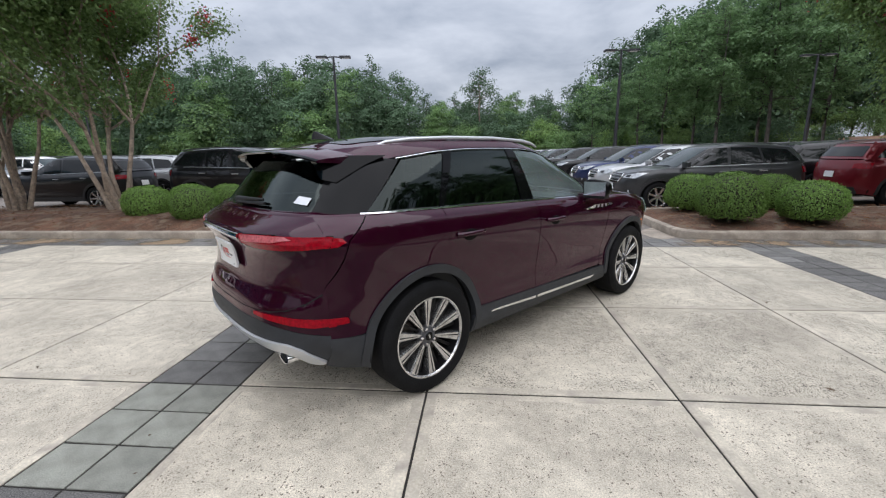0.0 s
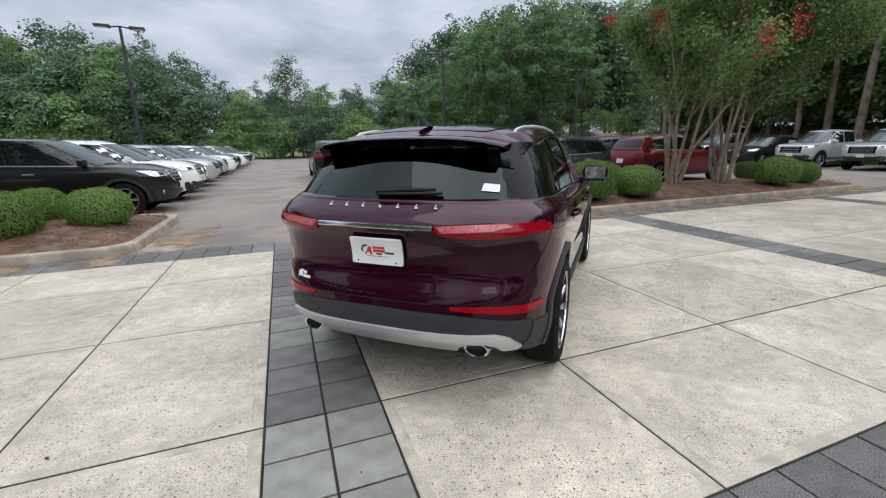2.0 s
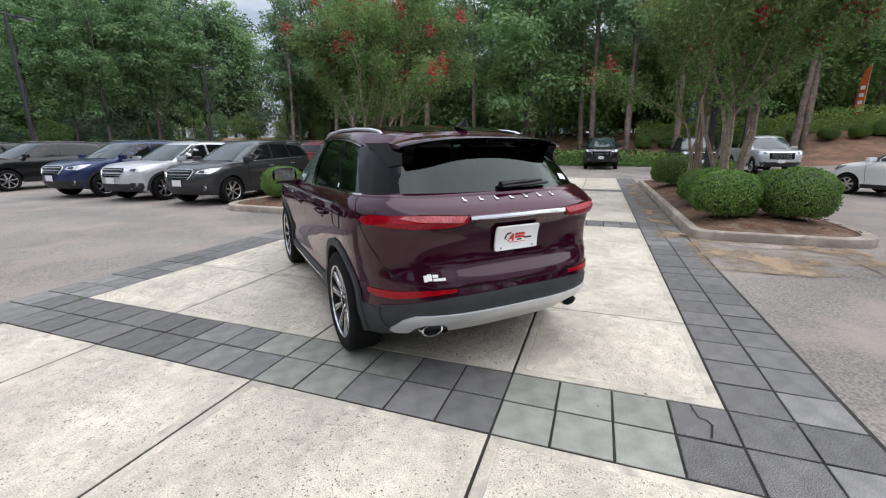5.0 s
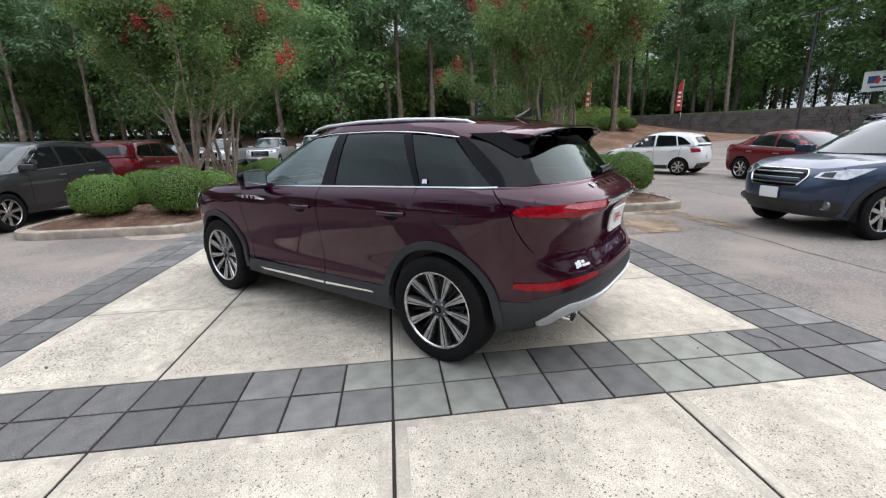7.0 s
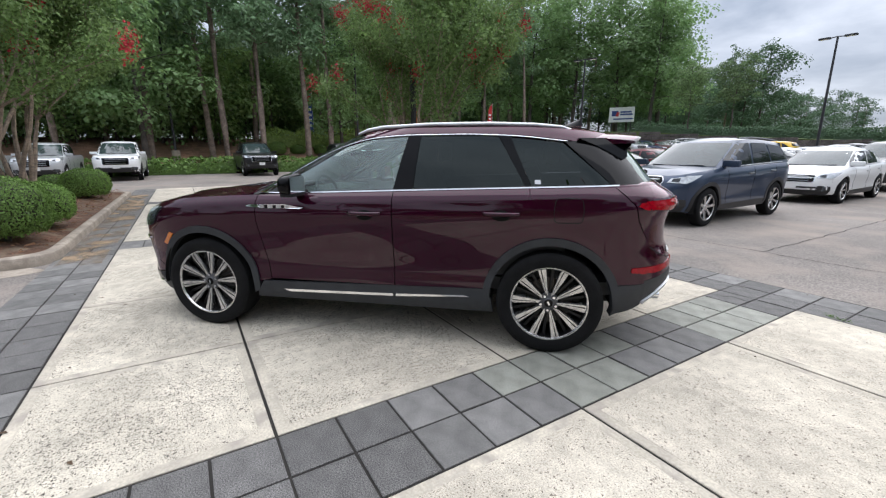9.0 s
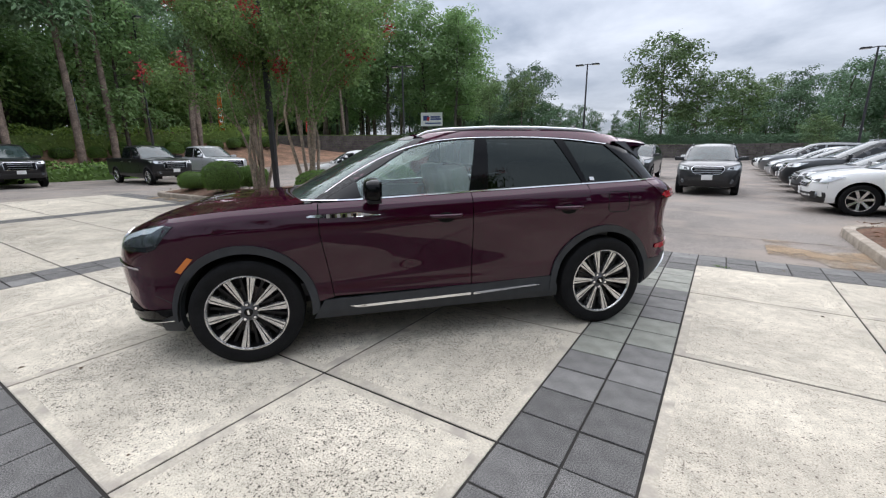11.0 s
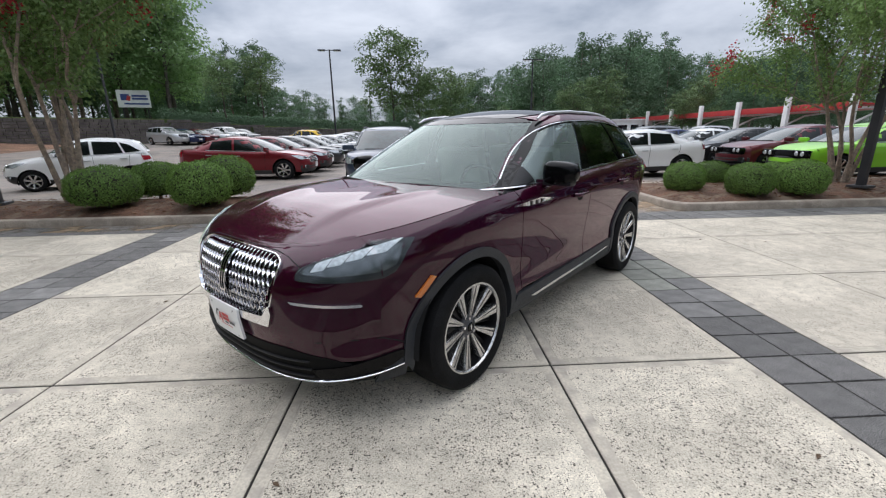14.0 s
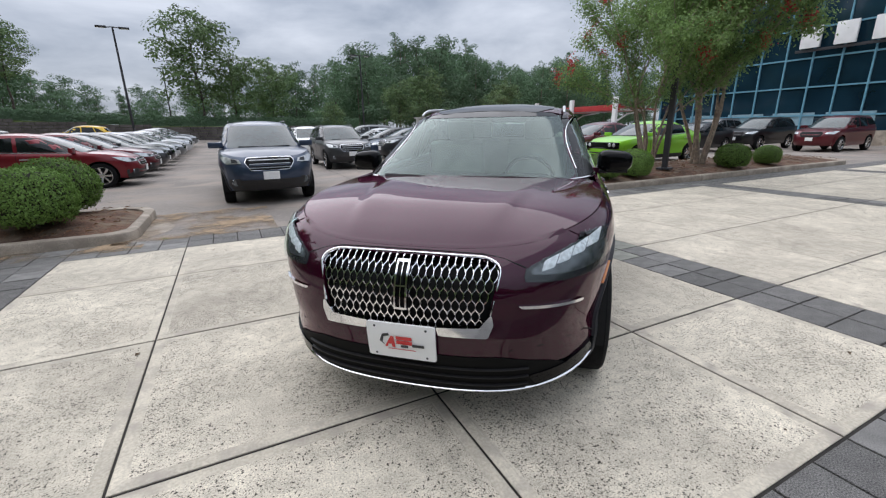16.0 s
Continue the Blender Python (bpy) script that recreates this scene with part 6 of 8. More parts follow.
        panels("lamp_unit", [([(s * x, z) for x, z in ((d["W"] * 0.62, hz - 0.03), (d["W"] * 0.64, hz + 0.015), (d["W"] * 0.74, hz + 0.03), (d["W"] * 0.74, hz - 0.04))], sh.front)], M["lamp_dark"], car, 0.12, 0.018, 0.008, "dark lamp unit")
        tz = blt(rc) - (0.16 if k != "pickup" else 0.30)
        tl = [(s * x, z) for x, z in ((d["W"] * 0.62, tz - 0.04), (d["W"] * 0.62, tz + 0.07), (d["W"] * 0.92, tz + 0.09), (d["W"] * 0.92, tz - 0.06))]
        panels("tail_lamp", [(tl, sh.rear)], M["tail_red"], car, 0.12, 0.012, 0.008, "red tail lamp")
        mm = box_bm(s * (d["W"] + 0.02), y_f - 0.26, blt(y_f) + 0.09, 0.30, 0.10, 0.13, 0.04)
        mo = part("door_mirror", mm, PAINT["grey"], car)
        mo.material_slots[0].link = "OBJECT"
        mo.material_slots[0].material = PAINT["grey"]
        for y in (y_m + 0.16, y_m - 0.78):
            part("door_handle", box_bm(s * (xl(y, blt(y) - 0.14) + 0.008), y, blt(y) - 0.14, 0.025, 0.19, 0.028, 0.008), M["satin_chrome"], car)
        for y, lean in ((y_m + 1.02, 0.05), (y_m, 0.0), (y_m - 0.86, -0.10)):
            strip_on("door_gap", [(y + lean * t, d["sill"] + 0.12 + (blt(y) - 0.03 - d["sill"] - 0.12) * t) for t in np.linspace(0, 1, 9)], sh.side(s), 0.009, 0.003, M["cavity"], car, "dark door shut line")
        strip_on("belt_trim", [(y, blt(y) + 0.016) for y in np.linspace(y_f - 0.24, y_m - (0.9 if k in ("sedan", "pickup") else 1.35), 14)], sh.side_up(s), 0.020, 0.010, M["satin_chrome"] if k != "pickup" else M["grey_trim"], car, "window line trim")
        panels("fog_pocket", [(rounded([(s * d["W"] * 0.60, d["sill"] + 0.09), (s * d["W"] * 0.62, d["sill"] + 0.25), (s * d["W"] * 0.84, d["sill"] + 0.23), (s * d["W"] * 0.84, d["sill"] + 0.10)], 0.02, 2), sh.front)], M["grey_trim"], car, 0.15, 0.008, 0.006, "dark fog lamp surround")
        panels("sill_trim", [([(af - rr - 0.02, d["sill"] + 0.10), (ar + rr + 0.02, d["sill"] + 0.12), (ar + rr + 0.02, d["sill"] - 0.02), (af - rr - 0.02, d["sill"] - 0.02)], sh.side(s))], M["grey_trim"], car, 0.3, 0.008, 0.01, "dark sill trim")
        if k in ("suv", "pickup"):
            for yc in (af, ar):
                panels("arch_trim", [(arc(yc, R, rr + 0.06, -6, 186, 16) + arc(yc, R, rr - 0.01, 188, -8, 16), sh.side(s))], M["grey_trim"], car, 0.2, 0.010, 0.03, "dark wheel arch trim")
        prof = arc(0, R, rr, -14, 194, 12)
        for yc in (af, ar):
            vs = [(s * (d["W"] - 0.05), yc + a, b) for a, b in prof] + [(s * 0.5, yc + a, b) for a, b in prof]
            n = len(prof)
            put("wheel_well", mesh_of("wheel_well", vs, [(i, i + 1, n + i + 1, n + i) for i in range(n - 1)] + [tuple(n + i for i in range(n))], M["cavity"]), car)
        if rails:
            tube("roof_rail", [(s * (d["W"] - 0.30), y, zt_(y) + 0.045) for y in (0.0, -0.5, -1.2, -1.75)], 0.015, M["rail_grey"], car, 6, "roof rail")
    gz = blt(fc) - (0.17 if k != "pickup" else 0.24)
    gh = {"pickup": 0.15, "suv": 0.115}.get(k, 0.085)
    gw = d["W"] * 0.52
    gl = [(-gw, gz - gh), (gw, gz - gh), (gw * 1.03, gz + gh), (-gw * 1.03, gz + gh)]
    if k == "suv":
        gl = [(-gw * 0.74, gz - gh), (gw * 0.74, gz - gh), (gw * 0.96, gz + gh * 0.3), (gw * 0.84, gz + gh), (-gw * 0.84, gz + gh), (-gw * 0.96, gz + gh * 0.3)]
    gl = rounded(gl, 0.03, 2)
    panels("grille", [(gl, sh.front)], M["gloss_black"], car, 0.15, 0.010, 0.008, "dark grille")
    strip_on("grille_frame", gl + gl[:1], sh.front, 0.022, 0.026, M["chrome"], car, "bright grille surround")
    strip_on("wiper", [(x, d["screen"][1][0] + 0.015 + 0.02 * abs(x)) for x in np.linspace(-0.55, 0.5, 8)], sh.screen_at, 0.016, 0.02, M["grey_trim"], car, "windscreen wiper")
    for i in range(3):
        strip_on("grille_bar", [(x, gz - gh * 0.6 + gh * 0.6 * i) for x in np.linspace(-gw * 0.78, gw * 0.78, 8)], sh.front, 0.016, 0.028, M["satin_chrome"], car, "bright grille bar")
    panels("lower_grille", [(rounded([(-gw * 1.1, d["sill"] + 0.06), (gw * 1.1, d["sill"] + 0.06), (gw * 1.2, d["sill"] + 0.22), (-gw * 1.2, d["sill"] + 0.22)], 0.03, 2), sh.front)], M["grey_trim"], car, 0.15, 0.010, 0.008, "dark lower grille")
    panels("rear_valance", [(rounded([(-gw * 1.4, d["sill"] + 0.03), (gw * 1.4, d["sill"] + 0.03), (gw * 1.4, d["sill"] + 0.2), (-gw * 1.4, d["sill"] + 0.2)], 0.03, 2), sh.rear)], M["grey_trim"], car, 0.15, 0.010, 0.008, "dark rear valance")
    lowl = [(xl(fc, z) * 0.99, z) for z in np.linspace(d["sill"], d["sill"] + 0.14, 4)]
    panels("front_skirt", [(lowl + [(gw * 1.3, d["sill"] + 0.13), (-gw * 1.3, d["sill"] + 0.13)] + [(-x, z) for x, z in reversed(lowl)], sh.front)], M["grey_trim"], car, 0.15, 0.006, 0.01, "dark lower bumper")
    for s in (-1, 1):
        lathe("fog_lamp", [(0.0, 0.0), (0.05, 0.0), (0.06, 0.012), (0.07, -0.02)], M["lamp_inner"], car, "Y", 14, "round fog lamp", tuple(sh.front(np.array([s * d["W"] * 0.72]), np.array([d["sill"] + 0.17]))[0] + np.array([0, 0.012, 0])))
    z_p = gz - gh - 0.10
    panels("number_plate", [([(-0.15, z_p - 0.075), (0.15, z_p - 0.075), (0.15, z_p + 0.075), (-0.15, z_p + 0.075)], sh.front)], M["white_plate"], car, 0.3, 0.035, 0.01, "white dealer plate")
    z_p = blt(rc) - 0.36
    panels("number_plate", [([(-0.15, z_p - 0.075), (0.15, z_p - 0.075), (0.15, z_p + 0.075), (-0.15, z_p + 0.075)], sh.rear)], M["white_plate"], car, 0.3, 0.025, 0.01, "white dealer plate")
    part("underbody", box_bm(0, 0, d["sill"] + 0.08, 1.0, (d["yf"] - d["yr"]) * 0.86, 0.2, 0.0), M["cavity"], car, "dark underbody", None)
    w = build_wheel(car, "wheel", R, R * 0.68, 7, False, 0.22)
    w.matrix_basis = pose(d["W"] - 0.125, af, R)
    for x, y, a, t in ((1, ar, 0, 15), (-1, af, 180, 8), (-1, ar, 180, 31)):
        copy_thing(w, pose(x * (d["W"] - 0.125), y, R, 0, 0, a) @ pose(0, 0, 0, t))
    return car


PROTO = {"suv": parked_proto("suv", True), "sedan": parked_proto("sedan"), "hatch": parked_proto("hatch"), "pickup": parked_proto("pickup")}
KIND_WORDS = {"suv": "parked sport utility vehicle", "sedan": "parked four-door sedan", "hatch": "parked small hatchback", "pickup": "parked crew-cab pickup truck"}
COLOR_WORDS = {"steel_blue": "steel blue", "wine": "wine red", "lime": "lime green"}


def park(k, color, x, y, heading, scale=1.0, note=""):
    car = copy_thing(PROTO[k], pose(x, y, lie(x, y), 0, 0, heading) @ Matrix.Scale(scale, 4))
    for o in car.children_recursive:
        if o.name.startswith(("body", "bonnet", "cabin", "boot_lid", "door_mirror")) and o.parent == car:
            o.material_slots[0].material = PAINT[color]
    if (x + 1) ** 2 + y ** 2 > 16.5**2 and k != "pickup":
        for o in [q for q in car.children if q.name.startswith(("door_handle", "door_gap", "belt_trim", "grille_frame", "fog_pocket", "wiper", "wheel_well", "grille_bar", "sill_trim", "underbody", "lower_grille", "rear_valance", "fog_lamp", "lamp_unit", "arch_trim", "front_skirt"))]:
            bpy.data.objects.remove(o)
    return tagged(car, f"{COLOR_WORDS.get(color, color)} {KIND_WORDS[k]}{note or ' in the lot'}", "truck" if k == "pickup" else "car", "parked vehicles of the lot")


rng = random.Random(5)
WEST, EAST, NORTH = 90, -90, 0
# north-east row, noses to the aisle
for k, (kind, col) in enumerate([("suv", "charcoal"), ("suv", "silver"), ("suv", "navy"), ("suv", "black"), ("suv", "black"), ("suv", "grey"), ("suv", "black"), ("sedan", "white"), ("suv", "charcoal"), ("suv", "silver"), ("suv", "white"), ("suv", "black"), ("sedan", "grey"), ("suv", "silver")]):
    if k not in (3, 5):
        park(kind, col, 5.75 + rng.uniform(-0.15, 0.15), 7.75 + 2.5 * k, WEST, 0.97 if k < 2 else 1.0)
# row behind it, noses to the next aisle
for k, (kind, col) in enumerate([("suv", "red"), ("suv", "black"), ("suv", "grey"), ("suv", "white"), ("suv", "silver"), ("suv", "black"), ("sedan", "navy"), ("suv", "white"), ("suv", "grey")]):
    park(kind, col, 11.6 + rng.uniform(-0.15, 0.15), 8.15 + 2.6 * k, EAST)
# trucks along the eastern bank
for kind, col, x, y in (("pickup", "white", 24.6, 4.4), ("pickup", "silver", 24.2, 7.2), ("pickup", "silver", 24.2, 10.0), ("pickup", "black", 25.4, -2.2), ("pickup", "silver", 22.1, -9.9), ("pickup", "black", 21.6, -6.7), ("suv", "black", 24.0, 12.8), ("pickup", "grey", 24.3, 15.5)):
    park(kind, col, x, y, WEST, 0.95 if x < 24.5 else 1.0, " below the wooded bank")
# north-west rows
for k, (kind, col) in enumerate([("suv", "black"), ("suv", "white"), ("suv", "charcoal"), ("suv", "silver"), ("suv", "grey"), ("suv", "silver"), ("suv", "white"), ("suv", "grey"), ("suv", "black"), ("suv", "white"), ("sedan", "silver"), ("suv", "grey"), ("suv", "black"), ("suv", "white"), ("suv", "silver")]):
    park(kind, col, -6.75 + rng.uniform(-0.12, 0.12), 8.55 + 2.5 * k, EAST, 1.06 if k < 2 else 1.0)
for k, (kind, col) in enumerate([("suv", "black"), ("suv", "silver"), ("suv", "white"), ("sedan", "silver"), ("suv", "navy"), ("suv", "white"), ("sedan", "white"), ("suv", "grey"), ("suv", "white"), ("suv", "black")]):
    park(kind, col, -12.7 + rng.uniform(-0.12, 0.12), 8.5 + 2.5 * k, WEST, 0.96)
for k, (kind, col) in enumerate([("suv", "white"), ("pickup", "white"), ("suv", "grey"), ("suv", "white"), ("sedan", "black"), ("suv", "silver")]):
    park(kind, col, -21.5 + rng.uniform(-0.2, 0.2), 7.5 + 2.6 * k, EAST)
park("suv", "black", 0.35, 18.2, NORTH, 1.05, " standing in the aisle")
# south: cars standing in the aisle
park("suv", "steel_blue", 1.42, -7.95, NORTH, 0.985, " standing in the aisle")
park("sedan", "white", 1.30, -14.45, NORTH, 1.0, " standing in the aisle")
park("suv", "charcoal", 1.3, -20.2, NORTH, 1.0, " standing in the aisle")
park("suv", "charcoal", -1.95, -14.4, NORTH, 0.95, " standing in the aisle")
park("suv", "white", -1.7, -20.0, NORTH, 0.95, " standing in the aisle")
# south-east rows
for k, (kind, col) in enumerate([("sedan", "red"), ("sedan", "wine"), ("sedan", "charcoal"), ("sedan", "black"), ("sedan", "silver"), ("sedan", "grey"), ("sedan", "white"), ("sedan", "silver"), ("sedan", "charcoal"), ("sedan", "silver"), ("sedan", "grey")]):
    park(kind, col, 6.55 + rng.uniform(-0.1, 0.1), -11.9 - 2.55 * k, WEST)
park("hatch", "white", 11.2, -10.3, -58, 0.97, " standing askew in the aisle")
park("hatch", "yellow", 11.5, -36.3, EAST)
for k, (kind, col) in enumerate([("suv", "silver"), ("sedan", "navy"), ("sedan", "wine"), ("sedan", "silver"), ("suv", "white"), ("sedan", "grey")]):
    park(kind, col, 23.3 - 0.9 * k, -36.5 - 1.0 * k, 62, 0.94, " at the foot of the stone wall")
# south-west rows
for k, (kind, col) in enumerate([("sedan", "white"), ("sedan", "grey"), ("suv", "charcoal"), ("sedan", "steel_blue"), ("sedan", "black"), ("sedan", "silver"), ("suv", "grey"), ("sedan", "charcoal"), ("sedan", "white"), ("sedan", "black")]):
    park(kind, col, -6.25 + rng.uniform(-0.1, 0.1), -9.95 - 2.6 * k, EAST, 1.0)
for k, (kind, col) in enumerate([("sedan", "lime"), ("sedan", "wine"), ("sedan", "black"), ("sedan", "white"), ("sedan", "navy"), ("suv", "grey"), ("sedan", "silver")]):
    park(kind, col, -12.4 + rng.uniform(-0.1, 0.1), -8.2 - 2.6 * k, EAST, 1.05 if k < 2 else 1.0)
# the lime and wine coupes carry a broad black grille with round lamps
for y in (-8.2, -10.8):
    car = min((q for q in bpy.data.objects if q.name.startswith("parked_sedan")), key=lambda q: (q.matrix_basis.translation - Vector((-12.4, y, 0))).length)
    part("grille_band", box_bm(0, 2.16, 0.68, 1.46, 0.16, 0.22, 0.04), M["gloss_black"], car, "broad black grille")
    for x in (-0.62, -0.44, 0.44, 0.62):
        lathe("round_lamp", [(0.0, 0.012), (0.05, 0.010), (0.062, 0.0), (0.07, -0.03)], M["lamp_parked"], car, "Y", 16, "round head lamp", (x, 2.245, 0.70))
    part("front_lip", box_bm(0, 2.10, 0.30, 1.60, 0.22, 0.07, 0.02), M["gloss_black"], car, "black front lip")
    for o in [q for q in car.children if q.name.startswith(("number_plate", "head_lamp", "grille_bar", "grille_frame"))]:
        bpy.data.objects.remove(o)
for kind, col, x, y in (("suv", "black", -24.5, -10.6), ("suv", "wine", -25.0, -7.4), ("suv", "white", -25.2, -3.8), ("suv", "grey", -24.6, -13.4), ("sedan", "black", -19.5, -11.0), ("sedan", "white", -19.5, -16.5), ("sedan", "charcoal", -19.6, -22.0), ("suv", "silver", -19.6, -27.0)):
    park(kind, col, x, y, EAST)
for o in [q for pr in PROTO.values() for q in (pr, *pr.children_recursive)]:
    bpy.data.objects.remove(o)


# ---- shrubs and trees ----
def leaf_cloud(points, normals, size, rng, droop=0.3, fold=0.25, aspect=0.55, lay=0.55):
    """Vertices and faces of many small folded leaves at the given places; lay: how far they lie along the crown's surface."""
    vs, fs = [], []
    for p, nrm in zip(points, normals):
        d = Vector((rng.gauss(0, 1), rng.gauss(0, 1), rng.gauss(0, 1) - droop))
        d = (d - nrm * d.dot(nrm) * lay).normalized()
        s = nrm.cross(d)
        if s.length < 1e-3:
            continue
        s.normalize()
        up = d.cross(s)
        ln = size * rng.uniform(0.6, 1.35)
        w = ln * aspect
        b = len(vs)
        vs += [p, p + d * ln * 0.5 + s * w * 0.5 + up * ln * fold * rng.uniform(-1, 1), p + d * ln, p + d * ln * 0.5 - s * w * 0.5 + up * ln * fold * rng.uniform(-1, 1)]
        fs += [(b, b + 1, b + 2), (b, b + 2, b + 3)]
    return vs, fs


def shrub_mesh(seed, rx, ry, h, leaves=11500):
    """A clipped dome of small leaves over a dark heart."""
    rng = random.Random(seed)
    pts, nrm = [], []
    for _ in range(leaves):
        z = rng.uniform(-0.75, 1.0)
        a = rng.uniform(0, 2 * math.pi)
        r = math.sqrt(max(0, 1 - abs(z) ** 2.6))
        d = Vector((math.cos(a) * r, math.sin(a) * r, z))
        lump = 1 + 0.07 * noise.noise(d * 2.3 + Vector((seed, 0, 0))) + 0.035 * noise.noise(d * 7 + Vector((0, seed, 0)))
        lump *= rng.uniform(0.91, 1.01)
        pts.append(Vector((d.x * rx * lump, d.y * ry * lump, h * 0.5 + d.z * h * 0.5 * lump)))
        nrm.append(Vector((d.x / rx, d.y / ry, d.z / h * 1.2)).normalized())
    return leaf_cloud(pts, nrm, 0.035, rng, droop=-0.2, aspect=0.62)


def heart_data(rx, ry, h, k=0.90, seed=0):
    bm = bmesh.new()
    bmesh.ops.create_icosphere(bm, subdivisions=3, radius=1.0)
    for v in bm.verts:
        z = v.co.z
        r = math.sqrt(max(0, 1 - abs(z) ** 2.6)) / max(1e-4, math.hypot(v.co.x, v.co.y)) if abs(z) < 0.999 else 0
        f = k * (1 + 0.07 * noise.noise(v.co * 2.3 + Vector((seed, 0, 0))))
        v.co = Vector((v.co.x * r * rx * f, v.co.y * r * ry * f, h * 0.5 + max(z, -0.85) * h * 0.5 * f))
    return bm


shrub_protos = []
for k, (rx, ry, h) in enumerate([(0.66, 0.62, 0.86), (0.72, 0.66, 0.80), (0.60, 0.58, 0.78)]):
    vs, fs = shrub_mesh(11 + k, rx, ry, h)
    shrub_protos.append((mesh_of("leaves", vs, fs, M["leaf_box"]), heart_data(rx, ry, h, 0.86, 11 + k)))
# closed dark lumps whose colour carries the shade deep inside each shrub
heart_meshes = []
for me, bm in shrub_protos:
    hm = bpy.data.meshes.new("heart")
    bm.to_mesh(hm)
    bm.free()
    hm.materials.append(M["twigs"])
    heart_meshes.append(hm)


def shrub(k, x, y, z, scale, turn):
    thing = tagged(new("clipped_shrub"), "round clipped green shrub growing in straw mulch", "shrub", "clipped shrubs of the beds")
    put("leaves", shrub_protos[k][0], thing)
    put("core", heart_meshes[k], thing, "dark solid core painted as shade among the leaves")
    stem_v, stem_f = tube_data([(0, 0, -0.12), (0.02, 0.01, 0.2)], [0.05, 0.04], 6)
    put("stem", mesh_of("stem", stem_v, stem_f, M["bark"]), thing)
    thing.matrix_basis = pose(x, y, z, 0, 0, turn) @ Matrix.Diagonal((scale * 0.87,) * 2 + (scale * 1.06, 1))
    return thing


# place and radius of each shrub
SHRUBS = [(4.52, 3.92, 0.60), (5.85, 3.88, 0.58), (4.46, 5.25, 0.55), (6.05, 5.3, 0.52), (10.9, 3.95, 0.62), (12.1, 3.95, 0.42), (11.9, 5.4, 0.40), (13.0, 5.0, 0.45),
          (-7.3, 4.62, 0.50), (-5.93, 4.25, 0.50), (-4.98, 4.95, 0.54), (-6.15, 5.85, 0.46), (-7.1, 5.75, 0.46), (-14.6, 4.6, 0.55),
          (4.62, -4.22, 0.58), (4.62, -5.28, 0.60), (6.4, -4.30, 0.62), (6.15, -5.5, 0.54), (10.85, -4.28, 0.66), (12.8, -4.3, 0.50), (11.3, -5.6, 0.56),
          (-5.0, -4.85, 0.43), (-6.25, -5.85, 0.45), (-5.86, -4.12, 0.45), (-6.85, -4.05, 0.47), (-7.3, -5.2, 0.45), (-10.9, -4.05, 0.48), (-12.7, -4.05, 0.40)]
for k, (x, y, r) in enumerate(SHRUBS):
    shrub(k % 3, x, y, 0.17 if x > 0 or y > 0 else 0.13, r / (0.60, 0.65, 0.555)[k % 3], 47 * k)


def grow(rng, start, direction, length, radius, depth, tubes, tips, spread=0.55, gravity=0.0, sides=6):
    """Branches that fork and taper; fills tubes and the places of the twigs' ends."""
    p, d = Vector(start), Vector(direction).normalized()
    pts, rad = [p.copy()], [radius]
    steps = 4
    for k in range(steps):
        d = (d + Vector((rng.gauss(0, 1), rng.gauss(0, 1), rng.gauss(0, 1))) * 0.10 + Vector((0, 0, gravity))).normalized()
        p = p + d * length / steps
        pts.append(p.copy())
        rad.append(radius * (1 - 0.42 * (k + 1) / steps))
        if depth <= 2:
            tips.append((p.copy(), d.copy()))
    tubes.append((pts, rad, sides))
    if depth > 0:
        for k in range(rng.choice((2, 3))):
            e = (d + Vector((rng.gauss(0, 1), rng.gauss(0, 1), rng.gauss(0, 0.7))) * spread).normalized()
            grow(rng, p, e, length * rng.uniform(0.62, 0.82), radius * 0.55, depth - 1, tubes, tips, spread, gravity, 5)


def joined(tubes):
    vs, fs = [], []
    for pts, rad, sides in tubes:
        a, b = tube_data(pts, rad, sides, cap=False)
        n = len(vs)
        vs += a
        fs += [tuple(n + i for i in f) for f in b]
    return vs, fs


